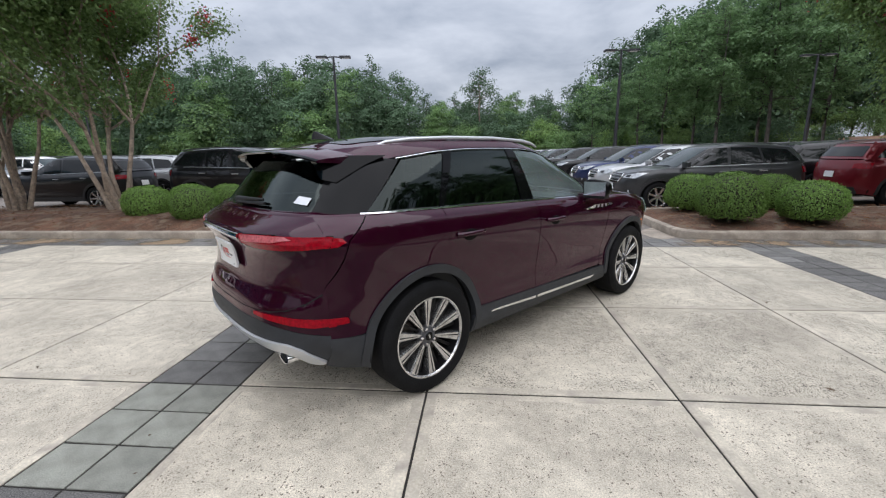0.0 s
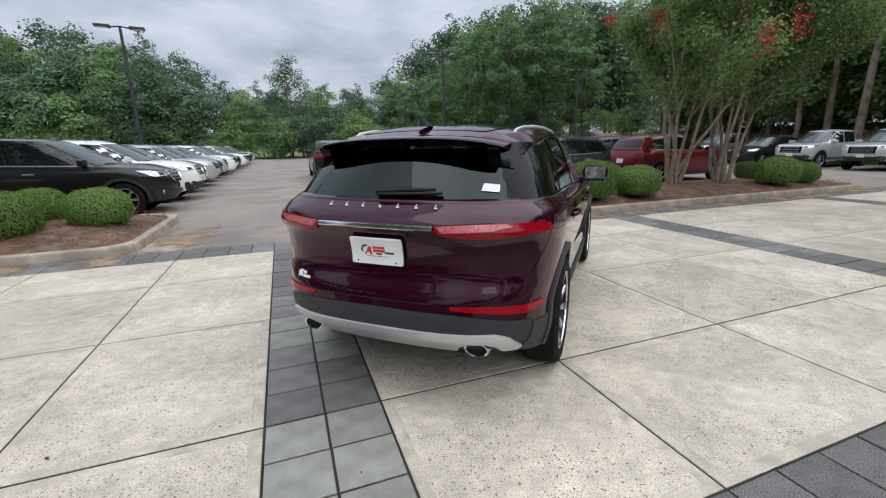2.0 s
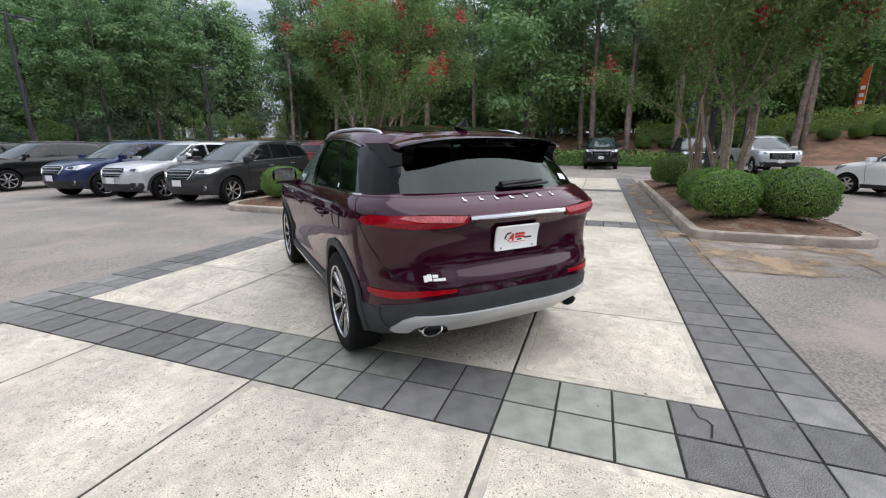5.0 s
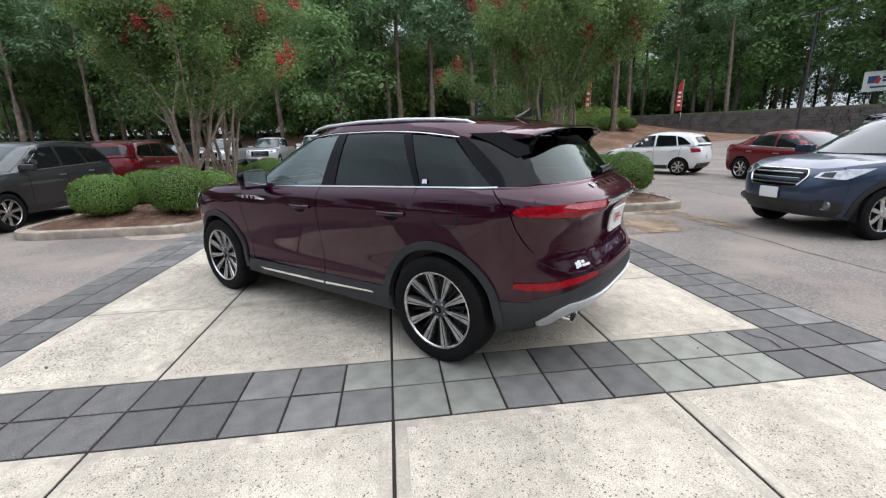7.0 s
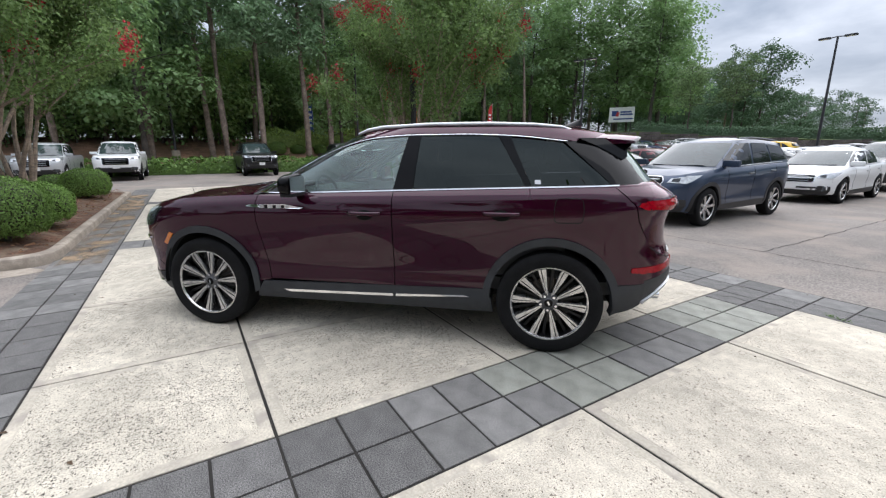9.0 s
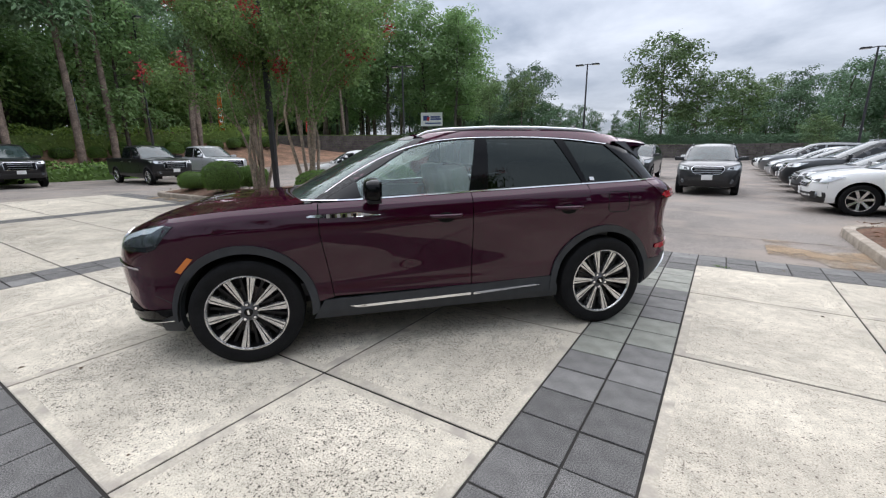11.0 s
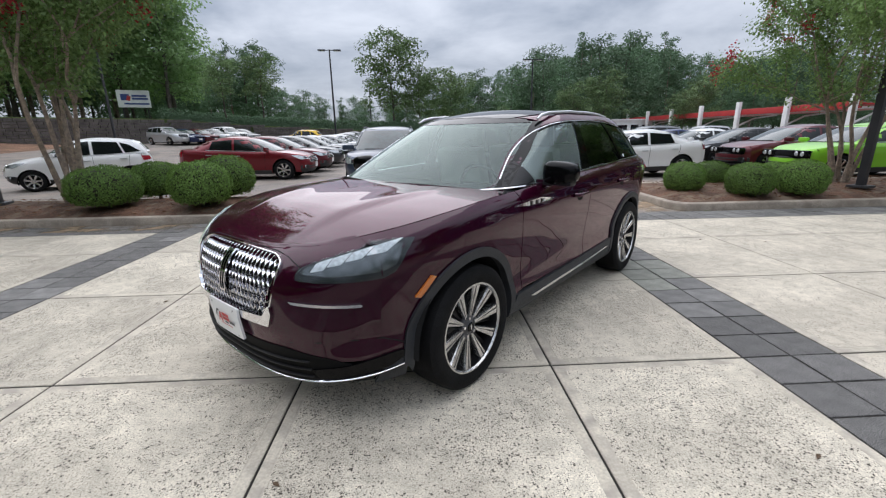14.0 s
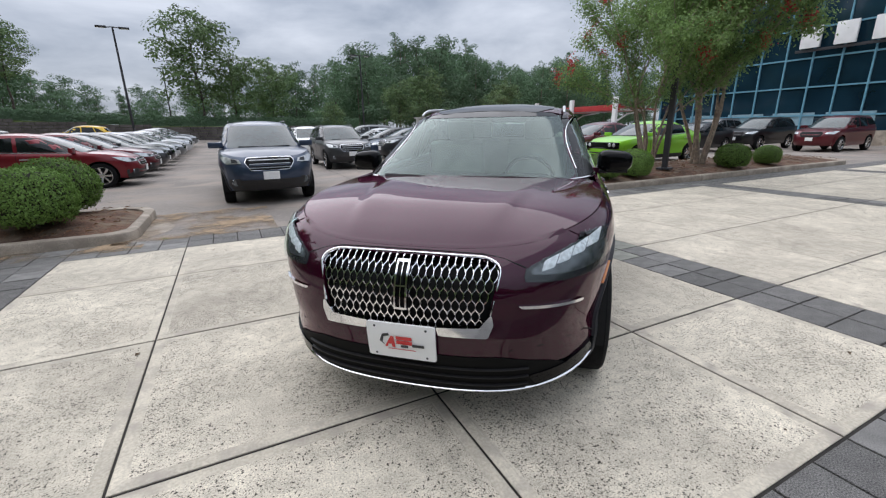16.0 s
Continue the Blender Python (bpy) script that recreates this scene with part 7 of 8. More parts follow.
def myrtle(seed):
    """A crape myrtle: several smooth stems from one base, an airy crown and red flower heads."""
    rng = random.Random(seed)
    tubes, tips = [], []
    for k in range(7):
        a = k * 0.9 + rng.uniform(-0.3, 0.3)
        d = Vector((math.cos(a) * 0.13, math.sin(a) * 0.13, 1))
        grow(rng, (math.cos(a) * 0.14, math.sin(a) * 0.14, -0.15), d, 2.35 * rng.uniform(0.85, 1.1), 0.062, 3, tubes, tips, 0.36, 0.05)
    pts, nrm = [], []
    for p, d in tips:
        if p.z < 2.2:
            continue
        for _ in range(74):
            o = Vector((rng.gauss(0, 1), rng.gauss(0, 1), rng.gauss(0, 0.7))) * 0.20
            pts.append(p + o)
            nrm.append((o.normalized() + Vector((0, 0, 0.8))).normalized())
    leaves = leaf_cloud(pts, nrm, 0.086, rng, droop=0.3, aspect=0.50, lay=0.75)
    pts, nrm = [], []
    tops = sorted((t for t in tips if t[0].z > 2.7), key=lambda t: -math.hypot(t[0].x, t[0].y))
    heads, used = [], {}
    for p, d in tops[len(tops) // 7:]:
        sector = int((math.atan2(p.y, p.x) + math.pi) / (2 * math.pi) * 9), int(p.z / 0.8)
        if used.setdefault(sector, 0) < 1:
            used[sector] += 1
            heads.append((p, d))
    for p, d in rng.sample(heads, min(22, len(heads))):
        c = p + d * 0.20 + Vector((p.x, p.y, 0)).normalized() * 0.08 + Vector((rng.gauss(0, 0.12), rng.gauss(0, 0.12), 0.1))
        for _ in range(100):
            o = Vector((rng.gauss(0, 1), rng.gauss(0, 1), rng.gauss(0, 1.4))) * 0.105
            pts.append(c + o)
            nrm.append(o.normalized())
    blooms = leaf_cloud(pts, nrm, 0.062, rng, droop=0.0, aspect=0.9)
    return joined(tubes), leaves, blooms


myrtle_meshes = []
for s in (3, 8, 21):
    t, lv, bl = myrtle(s)
    myrtle_meshes.append((mesh_of("trunk", *t, M["bark_smooth"], 60), mesh_of("crown", *lv, M["leaf_myrtle"]), mesh_of("blossoms", *bl, M["blossom"])))
for k, (x, y, s) in enumerate([(8.7, 5.4, 1.0), (10.2, 5.0, 1.0), (-11.3, 5.3, 1.0), (-8.7, 5.4, 1.05), (7.37, -4.87, 0.95), (9.42, -4.62, 0.92), (-8.9, -5.3, 0.80), (-10.6, -4.9, 0.98)]):
    tree = tagged(new("crape_myrtle"), "crape myrtle with smooth tan stems and red blossoms", "tree", "crape myrtles of the beds")
    for n, me, lab in zip(("trunk", "crown", "blossoms"), myrtle_meshes[k % 3], ("smooth tan stems", "", "coral red flower heads")):
        put(n, me, tree, lab)
    tree.matrix_basis = pose(x, y, 0.22, 0, 0, 73 * k) @ Matrix.Scale(s, 4)


def wood_tree(seed, height, trunk_r, clear, width, leaf, leaves, kind):
    """A forest tree: straight tapered trunk, limbs from the clear height up, and leaves in clumps round the limbs."""
    rng = random.Random(seed)
    tubes, clumps = [], []
    pts, rad = [], []
    lean = Vector((rng.gauss(0, 0.02), rng.gauss(0, 0.02), 0))
    for k in range(9):
        t = k / 8
        pts.append(Vector((rng.gauss(0, 0.05), rng.gauss(0, 0.05), 0)) + lean * height * t + Vector((0, 0, height * 0.96 * t - 0.3)))
        rad.append(trunk_r * (1 - 0.85 * t))
    tubes.append((pts, rad, 8))
    n = {"pine": 24, "oak": 34, "airy": 40}[kind]
    for k in range(n):
        t = (k + rng.random()) / n
        z = clear + (height * 0.97 - clear) * t
        if kind == "pine":
            reach = width * (1.05 - t) ** 0.8 * rng.uniform(0.6, 1.1)
        else:
            reach = width * math.sqrt(max(0.05, 1 - (2 * t - 0.85) ** 2 * 0.9)) * rng.uniform(0.6, 1.1)
        a = rng.uniform(0, 6.283)
        base = lean * z + Vector((0, 0, z))
        end = base + Vector((math.cos(a) * reach, math.sin(a) * reach, reach * rng.uniform(0.0, 0.45)))
        mid = (base + end) / 2 + Vector((0, 0, reach * 0.08))
        tubes.append(([base, mid, end], [trunk_r * 0.22 * (1.1 - t), trunk_r * 0.12, 0.012], 5))
        for f in (0.45, 0.75, 1.0):
            c = base.lerp(end, f) + Vector((rng.gauss(0, 0.3), rng.gauss(0, 0.3), rng.gauss(0, 0.25)))
            clumps.append((c, reach * rng.uniform(0.20, 0.38) + 0.045 * width + (0.22 if kind == "pine" else 0.30 if kind == "oak" else -0.02)))
    P, N = [], []
    share = [float(q) for q in np.cumsum([r * r for c, r in clumps])]
    for c, r in rng.choices(clumps, cum_weights=share, k=leaves):
        u = Vector((rng.gauss(0, 1), rng.gauss(0, 1), rng.gauss(0, 1))).normalized()
        if u.z < -0.2 and rng.random() < 0.65:
            u.z = -u.z
        P.append(c + Vector((u.x, u.y, u.z * 0.66)) * r * rng.uniform(0.62, 1.08))
        N.append((u + Vector((0, 0, 0.55))).normalized())
    return joined(tubes), leaf_cloud(P, N, leaf, rng, droop=0.2, fold=0.14, aspect=0.62 if kind != "pine" else 0.36, lay=0.92)


def tree_kind(name, label, seeds, height, trunk_r, clear, width, leaf, leaves, kind, leafmat):
    out = []
    for s in seeds:
        t, lv = wood_tree(s, height, trunk_r, clear, width, leaf, leaves, kind)
        out.append((name, label, mesh_of("trunk", *t, M["bark_pine" if kind == "pine" else "bark"], 60), mesh_of("crown", *lv, leafmat)))
    return out


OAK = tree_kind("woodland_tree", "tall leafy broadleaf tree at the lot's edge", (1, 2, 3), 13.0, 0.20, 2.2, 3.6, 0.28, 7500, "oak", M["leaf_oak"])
LIGHT = tree_kind("young_tree", "light green slender ornamental tree", (5, 6), 7.0, 0.10, 1.9, 1.95, 0.165, 6200, "airy", M["leaf_young"])
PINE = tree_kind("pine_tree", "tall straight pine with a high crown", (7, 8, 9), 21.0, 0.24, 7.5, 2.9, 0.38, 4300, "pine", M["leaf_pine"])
TALL = tree_kind("woodland_tree", "tall broadleaf tree with a high airy crown at the lot's edge", (14, 15, 16), 14.5, 0.17, 4.2, 2.35, 0.23, 5600, "airy", M["leaf_tall"])
FAR = tree_kind("woodland_tree", "dark green broadleaf tree in the far woods", (17, 18, 23), 13.0, 0.20, 0.8, 4.1, 0.32, 6000, "oak", M["leaf_far"])
FIR = tree_kind("pine_tree", "dark bushy pine in the far woods", (19, 20), 14.5, 0.20, 1.8, 3.4, 0.36, 5000, "pine", M["leaf_far"])
LONE = tree_kind("pine_tree", "lone tall pine with layered limbs above the far woods", (24,), 11.6, 0.17, 7.3, 2.3, 0.28, 2200, "pine", M["leaf_far"])
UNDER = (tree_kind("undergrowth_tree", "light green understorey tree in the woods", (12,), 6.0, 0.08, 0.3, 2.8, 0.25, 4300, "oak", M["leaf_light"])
         + tree_kind("undergrowth_tree", "dark green understorey tree in the woods", (13,), 6.4, 0.08, 0.3, 2.6, 0.26, 4300, "oak", M["leaf_far"])
         + tree_kind("undergrowth_tree", "leafy understorey tree in the woods", (22,), 5.6, 0.08, 0.3, 3.0, 0.25, 4300, "oak", M["leaf_oak"]))


TOP = 3.4


def clearing(x, y):
    """An open lane through the north-eastern trees, where the sky shows low between the trunks."""
    return x > 14 and y > 16 and abs(y - x - 1.5) < 3.4


def plant(kind, x, y, scale=1.0, turn=0.0, z=None):
    name, label, trunk, crown = kind
    thing = tagged(new(name), label, "tree", "trees of the woods" if kind not in LIGHT else "young trees in the lot")
    put("trunk", trunk, thing)
    put("crown", crown, thing)
    thing.matrix_basis = pose(x, y, lie(x, y) if z is None else z, 0, 0, turn) @ Matrix.Scale(scale, 4)
    return thing


# height of the treetops over the eye, in degrees, by compass bearing (0 is +y, 90 is +x)
SKYLINE = curve((-180, 5.6), (-175, 6.4), (-170, 7.4), (-164, 8.6), (-158, 9.8), (-152, 9.6), (-148, 7.2), (-143, 6.6), (-139, 7.6), (-134, 6.0), (-100, 6.0), (-60, 8.5), (-40, 9.0), (-26, 9.9), (-15, 9.9), (-9, 7.3), (-4, 6.2),
                (3, 6.4), (6, 7.2), (10, 6.2), (13, 7.2), (17, 10.0), (20, 12.4), (25, 14.9), (30, 17.0), (60, 17.0), (152, 8.0), (156, 7.0), (160, 6.2), (165, 5.0), (168, 3.8), (172, 4.2), (180, 5.6))


def to_skyline(kind, x, y, share, turn, z=None):
    """Plants a tree whose top reaches a share of the skyline at its bearing."""
    tall = max(p.co.z for p in kind[3].vertices)
    rise = math.hypot(x, y) * math.tan(radians(float(SKYLINE(math.degrees(math.atan2(x, y)))))) + 1.45 - (lie(x, y) if z is None else z)
    return plant(kind, x, y, max(0.3, min(1.6, rise * share / tall)), turn, z)


rng = random.Random(42)
# woods along the north edge: tall row, lower row before it, shrub layer at its foot
for k in range(46):
    x = -62 + k * 2.9 + rng.uniform(-1.2, 1.2)
    if clearing(x, 64):
        continue
    to_skyline((FAR + OAK[:1])[k % 4], x, 62 + rng.uniform(-3, 3) - 0.10 * max(0, x), rng.uniform(0.98, 1.16), rng.uniform(0, 360))
    to_skyline((FAR + FIR[:1])[(2 * k + 1) % 4], x + 1.4, 70 + rng.uniform(-2, 3), rng.uniform(1.08, 1.28), rng.uniform(0, 360))
    plant(UNDER[(k * 5 // 2) % 3], x + rng.uniform(-1, 1), 56 + rng.uniform(-1, 2) - 0.10 * max(0, x), rng.uniform(0.5, 0.95), rng.uniform(0, 360))
plant(LONE[0], -0.3, 60.0, 1.16, 30)
for k in range(34):
    x = -50 + k * 2.6 + rng.uniform(-1.2, 1.2)
    to_skyline((FAR + UNDER[1:] + OAK[2:])[(k * 7) % 6], x, 58.5 + rng.uniform(-1, 1) - 0.10 * max(0, x), rng.uniform(0.70, 1.0), rng.uniform(0, 360))
# tall broadleaf trees along the north-east corner
for k in range(17):
    t = k / 16
    x, y = 13 + 22 * t + rng.uniform(-1.5, 1.5), 49 - 24 * t + rng.uniform(-1.5, 1.5)
    if clearing(x, y):
        plant(UNDER[k % 2], x + 8, y + 8, 0.6, 40 * k)
        continue
    to_skyline(TALL[k % 3], x, y, rng.uniform(0.78, 1.08), rng.uniform(0, 360))
    if k % 4 == 1:
        to_skyline(TALL[(k + 1) % 3], x + 5, y + 5, rng.uniform(0.9, 1.0), rng.uniform(0, 360))
    plant(UNDER[k % 2], x + 2, y + 2, rng.uniform(0.45, 0.7), rng.uniform(0, 360))
# pine woods on the eastern bank, with broadleaf trees among them
for k in range(62):
    y = -58 + k * 1.55 + rng.uniform(-1.0, 1.0)
    x = 36.5 + rng.uniform(-4, 9) - 0.10 * max(0, y)
    if clearing(x, y):
        continue
    z = None
    if y < -22:
        x, z = max(x, 69 + y), TOP
    if k % 2 == 0:
        plant((PINE if k % 5 else OAK)[k % 3], x, y, rng.uniform(0.85, 1.15), rng.uniform(0, 360), z)
    if k % 2:
        plant((PINE if k % 3 else OAK)[(k + 1) % 3], x + 9 + rng.uniform(-2, 3), y + 1, rng.uniform(0.95, 1.25), rng.uniform(0, 360), z)
    plant(UNDER[2 * (k * 7 // 3 % 2)], (62 if y < -22 else 47 if y < -3 else 41.5) + rng.uniform(-2.5, 3), y, rng.uniform(0.8, 1.7), rng.uniform(0, 360), z)
    if k % 2 == 0:
        plant(UNDER[2 * (k // 2 % 2)], (68 if y < -22 else 51) + rng.uniform(-2, 3), y + 2, rng.uniform(1.3, 1.8), rng.uniform(0, 360), z)
        plant((UNDER + FAR[:1])[(k // 2) % 4], 60 + rng.uniform(-2, 3), y, rng.uniform(1.5, 1.9) * (0.55 if k // 2 % 4 == 3 else 1), rng.uniform(0, 360), z)
for k in range(13):
    y = -30 + 4.3 * k + rng.uniform(-1.4, 1.4)
    plant(PINE[k % 3], 34.0 + rng.uniform(-1.5, 1.5) + (6 if y < -24 else 0), y, rng.uniform(0.95, 1.1), rng.uniform(0, 360))
for k, (x, y, s) in enumerate([(34, -48, 1.35), (30.5, -52, 1.3), (37, -43, 1.4), (28.2, -46.5, 1.15), (40, -38, 1.35), (34, -57, 1.4)]):
    plant(OAK[k % 3], x, y, s * 1.02, 70 * k, TOP)
# woods in the north-west, past the showroom
for k in range(9):
    plant((FAR + OAK[:1])[k % 4], -47 - 1.6 * k + rng.uniform(-1, 1), 31 + 3.2 * k + rng.uniform(-1, 1), rng.uniform(0.7, 0.9), rng.uniform(0, 360))
    plant(UNDER[k % 3], -44.5 - 1.6 * k, 31 + 3.2 * k + rng.uniform(-1, 1), rng.uniform(0.7, 1.0), rng.uniform(0, 360))
# woods behind the terrace
for k in range(22):
    t = k / 21
    plant((FAR + FIR[:1])[k % 4], 84 - 56 * t + rng.uniform(-2, 2), -26 - 50 * t + rng.uniform(-2, 2), rng.uniform(0.75, 1.1), rng.uniform(0, 360), TOP)
# far woods in the south
for k in range(46):
    x = -110 + k * 3.9 + rng.uniform(-1.2, 1.2)
    to_skyline((FAR + FIR)[k % 5], x, -92 + rng.uniform(-5, 5), rng.uniform(0.86, 1.10), rng.uniform(0, 360))
    to_skyline((FIR + FAR)[(3 * k + 2) % 5], x + 1.9, -104 + rng.uniform(-5, 5), rng.uniform(1.02, 1.24), rng.uniform(0, 360))
for k in range(13):
    plant((FIR + FAR)[k % 4], -58 - 3.0 * k + rng.uniform(-1, 1), -53 + 2.0 * k + rng.uniform(-2, 2), rng.uniform(0.6, 0.85), rng.uniform(0, 360))
# nearer woods in the south-west
for k in range(16):
    x = -12 - 3.0 * k + rng.uniform(-1, 1)
    to_skyline((FAR + FIR + OAK[:1])[(3 * k) % 6], x, -60 + rng.uniform(-3, 3) + 0.35 * k, rng.uniform(1.0, 1.2), rng.uniform(0, 360))
for k, (x, y, s) in enumerate([(15.2, -38, 0.80), (3.8, -49, 1.85), (0.6, -51, 1.35), (-3.4, -53, 1.30), (-9, -46, 0.62), (-17, -47, 1.0), (-22, -50, 1.25), (-27, -41, 0.8), (-33, -48, 1.1), (18.2, -37, 0.78)]):
    plant(LIGHT[k % 2], x, y, s, 50 * k, TOP if k in (0, 9) else None)


# ---- lamps, signs, wall, canopy and building ----
def lot_lamp(x, y, h, turn=0.0, base=0.75):
    """A lot lamp: concrete footing, tapered square-shouldered pole and flat heads on a cross arm."""
    t = tagged(new("lot_lamp"), "dark steel parking lot lamp with flat heads", "street lamp", "lot lamps")
    lathe("footing", [(0.0, base), (0.26, base), (0.28, base - 0.04), (0.28, -0.1)], M["kerb"], t, "Z", 20, "round concrete footing")
    tube("pole", [(0, 0, base), (0, 0, h * 0.5), (0, 0, h)], [0.085, 0.075, 0.055], M["pole"], t, 10)
    tube("arm", [(-0.45, 0, h - 0.03), (0, 0, h + 0.02), (0.45, 0, h - 0.03)], 0.035, M["pole"], t, 6)
    for s in (-1, 1):
        hd = part("head", box_bm(s * 0.62, 0, h - 0.01, 0.58, 0.36, 0.10, 0.02), M["pole"], t, "flat lamp head")
        part("lens", box_bm(s * 0.64, 0, h - 0.064, 0.40, 0.26, 0.012), M["white_paint"], hd, "", None)
    t.matrix_basis = pose(x, y, lie(x, y), 0, 0, turn)
    return t


for x, y, h, a in ((-7.9, 19.7, 6.66, 8), (7.5, 20.9, 6.7, 4), (7.85, -33.9, 7.95, 5), (-10.05, -38.2, 7.97, 0), (19.5, 24.0, 6.7, 0), (21.5, -27.0, 8.0, 20), (-33.0, 30.0, 6.8, 0), (34.0, 2.0, 10.5, 0), (33.5, -12.0, 10.0, 0), (8.0, -62.0, 8.0, 0)):
    lot_lamp(x, y, h, a)


def bed_post(x, y):
    t = tagged(new("lamp_post"), "dark steel lamp post rising from the planting bed", "street lamp", "bed lamp posts")
    part("base_plate", box_bm(0, 0, 0.02, 0.34, 0.34, 0.05, 0.01), M["pole"], t)
    part("pole", box_bm(0, 0, 4.0, 0.13, 0.13, 8.0, 0.012), M["pole"], t)
    part("head", box_bm(0, 0, 8.0, 0.7, 0.4, 0.09, 0.02), M["pole"], t)
    t.matrix_basis = pose(x, y, 0.24, 0, 0, 20)


bed_post(8.8, -4.75)
bed_post(-8.4, -4.35)

# retaining wall of stacked stone in the south-east, with a grass terrace and a hedge
M["stone"] = mat("stacked_dark_stone", (0.085, 0.075, 0.068), rough=0.9, vary=0.3, scale=1.5, fine=0.3, fine_scale=20, bump=0.6, bump_scale=12, rand=0.35)
wall = tagged(new("retaining_wall"), "long dark stacked-stone retaining wall below a grass terrace", "wall", kind="structure")
WALL = [Vector((46, -20, 0)), Vector((26, -41, 0)), Vector((19, -44, 0)), Vector((8, -46.5, 0)), Vector((-14, -50, 0))]
RIM = (TOP, TOP, 2.75, 2.05, 1.75)
stone = slab_mesh(1.0, 1.0, 0.03, -0.25, 0.0, M["stone"], "stone")
rng = random.Random(3)
vs, fs = [], []
for a, b, r0, r1 in zip(WALL[:-1], WALL[1:], RIM[:-1], RIM[1:]):
    d = (b - a).normalized()
    n = Vector((-d.y, d.x, 0))
    n = n if n.y > 0 else -n
    ln, z = (b - a).length, 0.0
    row = 0
    while z < TOP:
        h, s = 0.27, rng.uniform(0, 0.5)
        while s < ln:
            w = rng.uniform(0.5, 0.95)
            o = a + d * (s + w / 2) - n * (0.03 * row) + n * rng.uniform(-0.02, 0.02)
            if z + 0.2 > r0 + (r1 - r0) * min(1, (s + w / 2) / ln):
                s += w
                continue
            i = len(vs)
            for v in stone.vertices:
                p = o + d * v.co.x * (w - 0.03) + Vector((0, 0, z + h / 2 + v.co.y * (h - 0.025))) + n * v.co.z
                vs.append(tuple(p))
            fs += [tuple(i + k for k in p.vertices) for p in stone.polygons]
            s += w
        z += h
        row += 1
put("stones", mesh_of("stones", vs, fs, M["stone"]), wall)["kind"] = "stuff"
front = [(110, -19, TOP)] + [(p.x + 0.33, p.y - 0.42, r - 0.06) for p, r in zip(WALL, RIM)]
rear = [(120, -60, TOP + 0.6), (95, -75, TOP + 0.6), (62, -84, TOP + 0.4), (40, -80, TOP), (14, -66, 2.4), (-14, -62, 1.75)]
edge = front + rear[::-1]
foot = [(x + 0.3, y - 0.5, -0.1) for x, y, z in edge]
n = len(edge)
put("terrace", mesh_of("terrace", edge + foot, [(i, i + 1, n - 2 - i, n - 1 - i) for i in range(5)] + [(i, (i + 1) % n, n + (i + 1) % n, n + i) for i in range(n)], M["grass"]), wall, "mown grass terrace")


def hedge(pts, h, w, label, seed, z=None, leaf="leaf_oak"):
    """A long clipped hedge as a run of leaves over a dark core."""
    rng = random.Random(seed)
    P, N = [], []
    t = tagged(new("hedge"), label, "hedge")
    for a, b in zip(pts[:-1], pts[1:]):
        a, b = Vector(a), Vector(b)
        ln = (b - a).length
        d = (b - a) / ln
        n = Vector((-d.y, d.x, 0))
        for _ in range(int(ln * 230)):
            s, q = rng.uniform(0, ln), rng.uniform(0, math.pi)
            r = 1 + 0.30 * noise.noise(Vector((s * 0.8 + a.x, q, seed)))
            o = n * math.cos(q) * w * 0.5 * r + Vector((0, 0, math.sin(q) ** 0.6 * h * r * rng.uniform(0.9, 1.02)))
            P.append(a + d * s + o)
            N.append((n * math.cos(q) + Vector((0, 0, math.sin(q)))).normalized())
    put("leaves", mesh_of("leaves", *leaf_cloud(P, N, 0.21, rng, 0.1), M[leaf]), t)
    vs, fs = [], []
    for a, b in zip(pts[:-1], pts[1:]):
        a, b = Vector(a), Vector(b)
        d = (b - a).normalized()
        n = Vector((-d.y, d.x, 0)) * w * 0.32
        i = len(vs)
        for p in (a, b):
            vs += [tuple(p + n), tuple(p + n * 0.8 + Vector((0, 0, h * 0.66))), tuple(p - n * 0.8 + Vector((0, 0, h * 0.66))), tuple(p - n)]
        fs += [(i, i + 1, i + 5, i + 4), (i + 1, i + 2, i + 6, i + 5), (i + 2, i + 3, i + 7, i + 6)]
    put("core", mesh_of("branches", vs, fs, M[leaf]), t, "dense dark twigs")


hedge([(27, -42.2, TOP - 0.02), (19.4, -45.2, 2.72), (8.2, -47.7, 2.02), (-13, -51, 1.72)], 0.95, 1.2, "dark clipped hedge on the wall's terrace", 4, leaf="leaf_far")
hedge([(27.7, -9, -0.02), (27.9, 4, -0.02), (27.7, 20, -0.02)], 1.0, 2.0, "low spreading green hedge at the bank's foot", 5, leaf="leaf_box")
hedge([(38.6, -5, lie(38.6, -5) - 0.05), (38.2, -12, lie(38.2, -12) - 0.05), (38.4, -20.5, lie(38.4, -20) - 0.05), (39.5, -25, lie(39.5, -25) - 0.05)], 1.55, 2.4, "yellow-green clipped hedge along the bank", 6, leaf="leaf_hedge")
for k in range(11):
    y = -5.5 - 1.75 * k
    m = shrub(k % 3, 35.6 + 0.5 * math.sin(2.3 * k), y, lie(35.6, y) - 0.05, 1.25 + 0.2 * math.sin(5.1 * k), 61 * k)
    tagged(m, "low rounded green shrub on the litter-strewn bank", "shrub", "mounded shrubs of the bank")

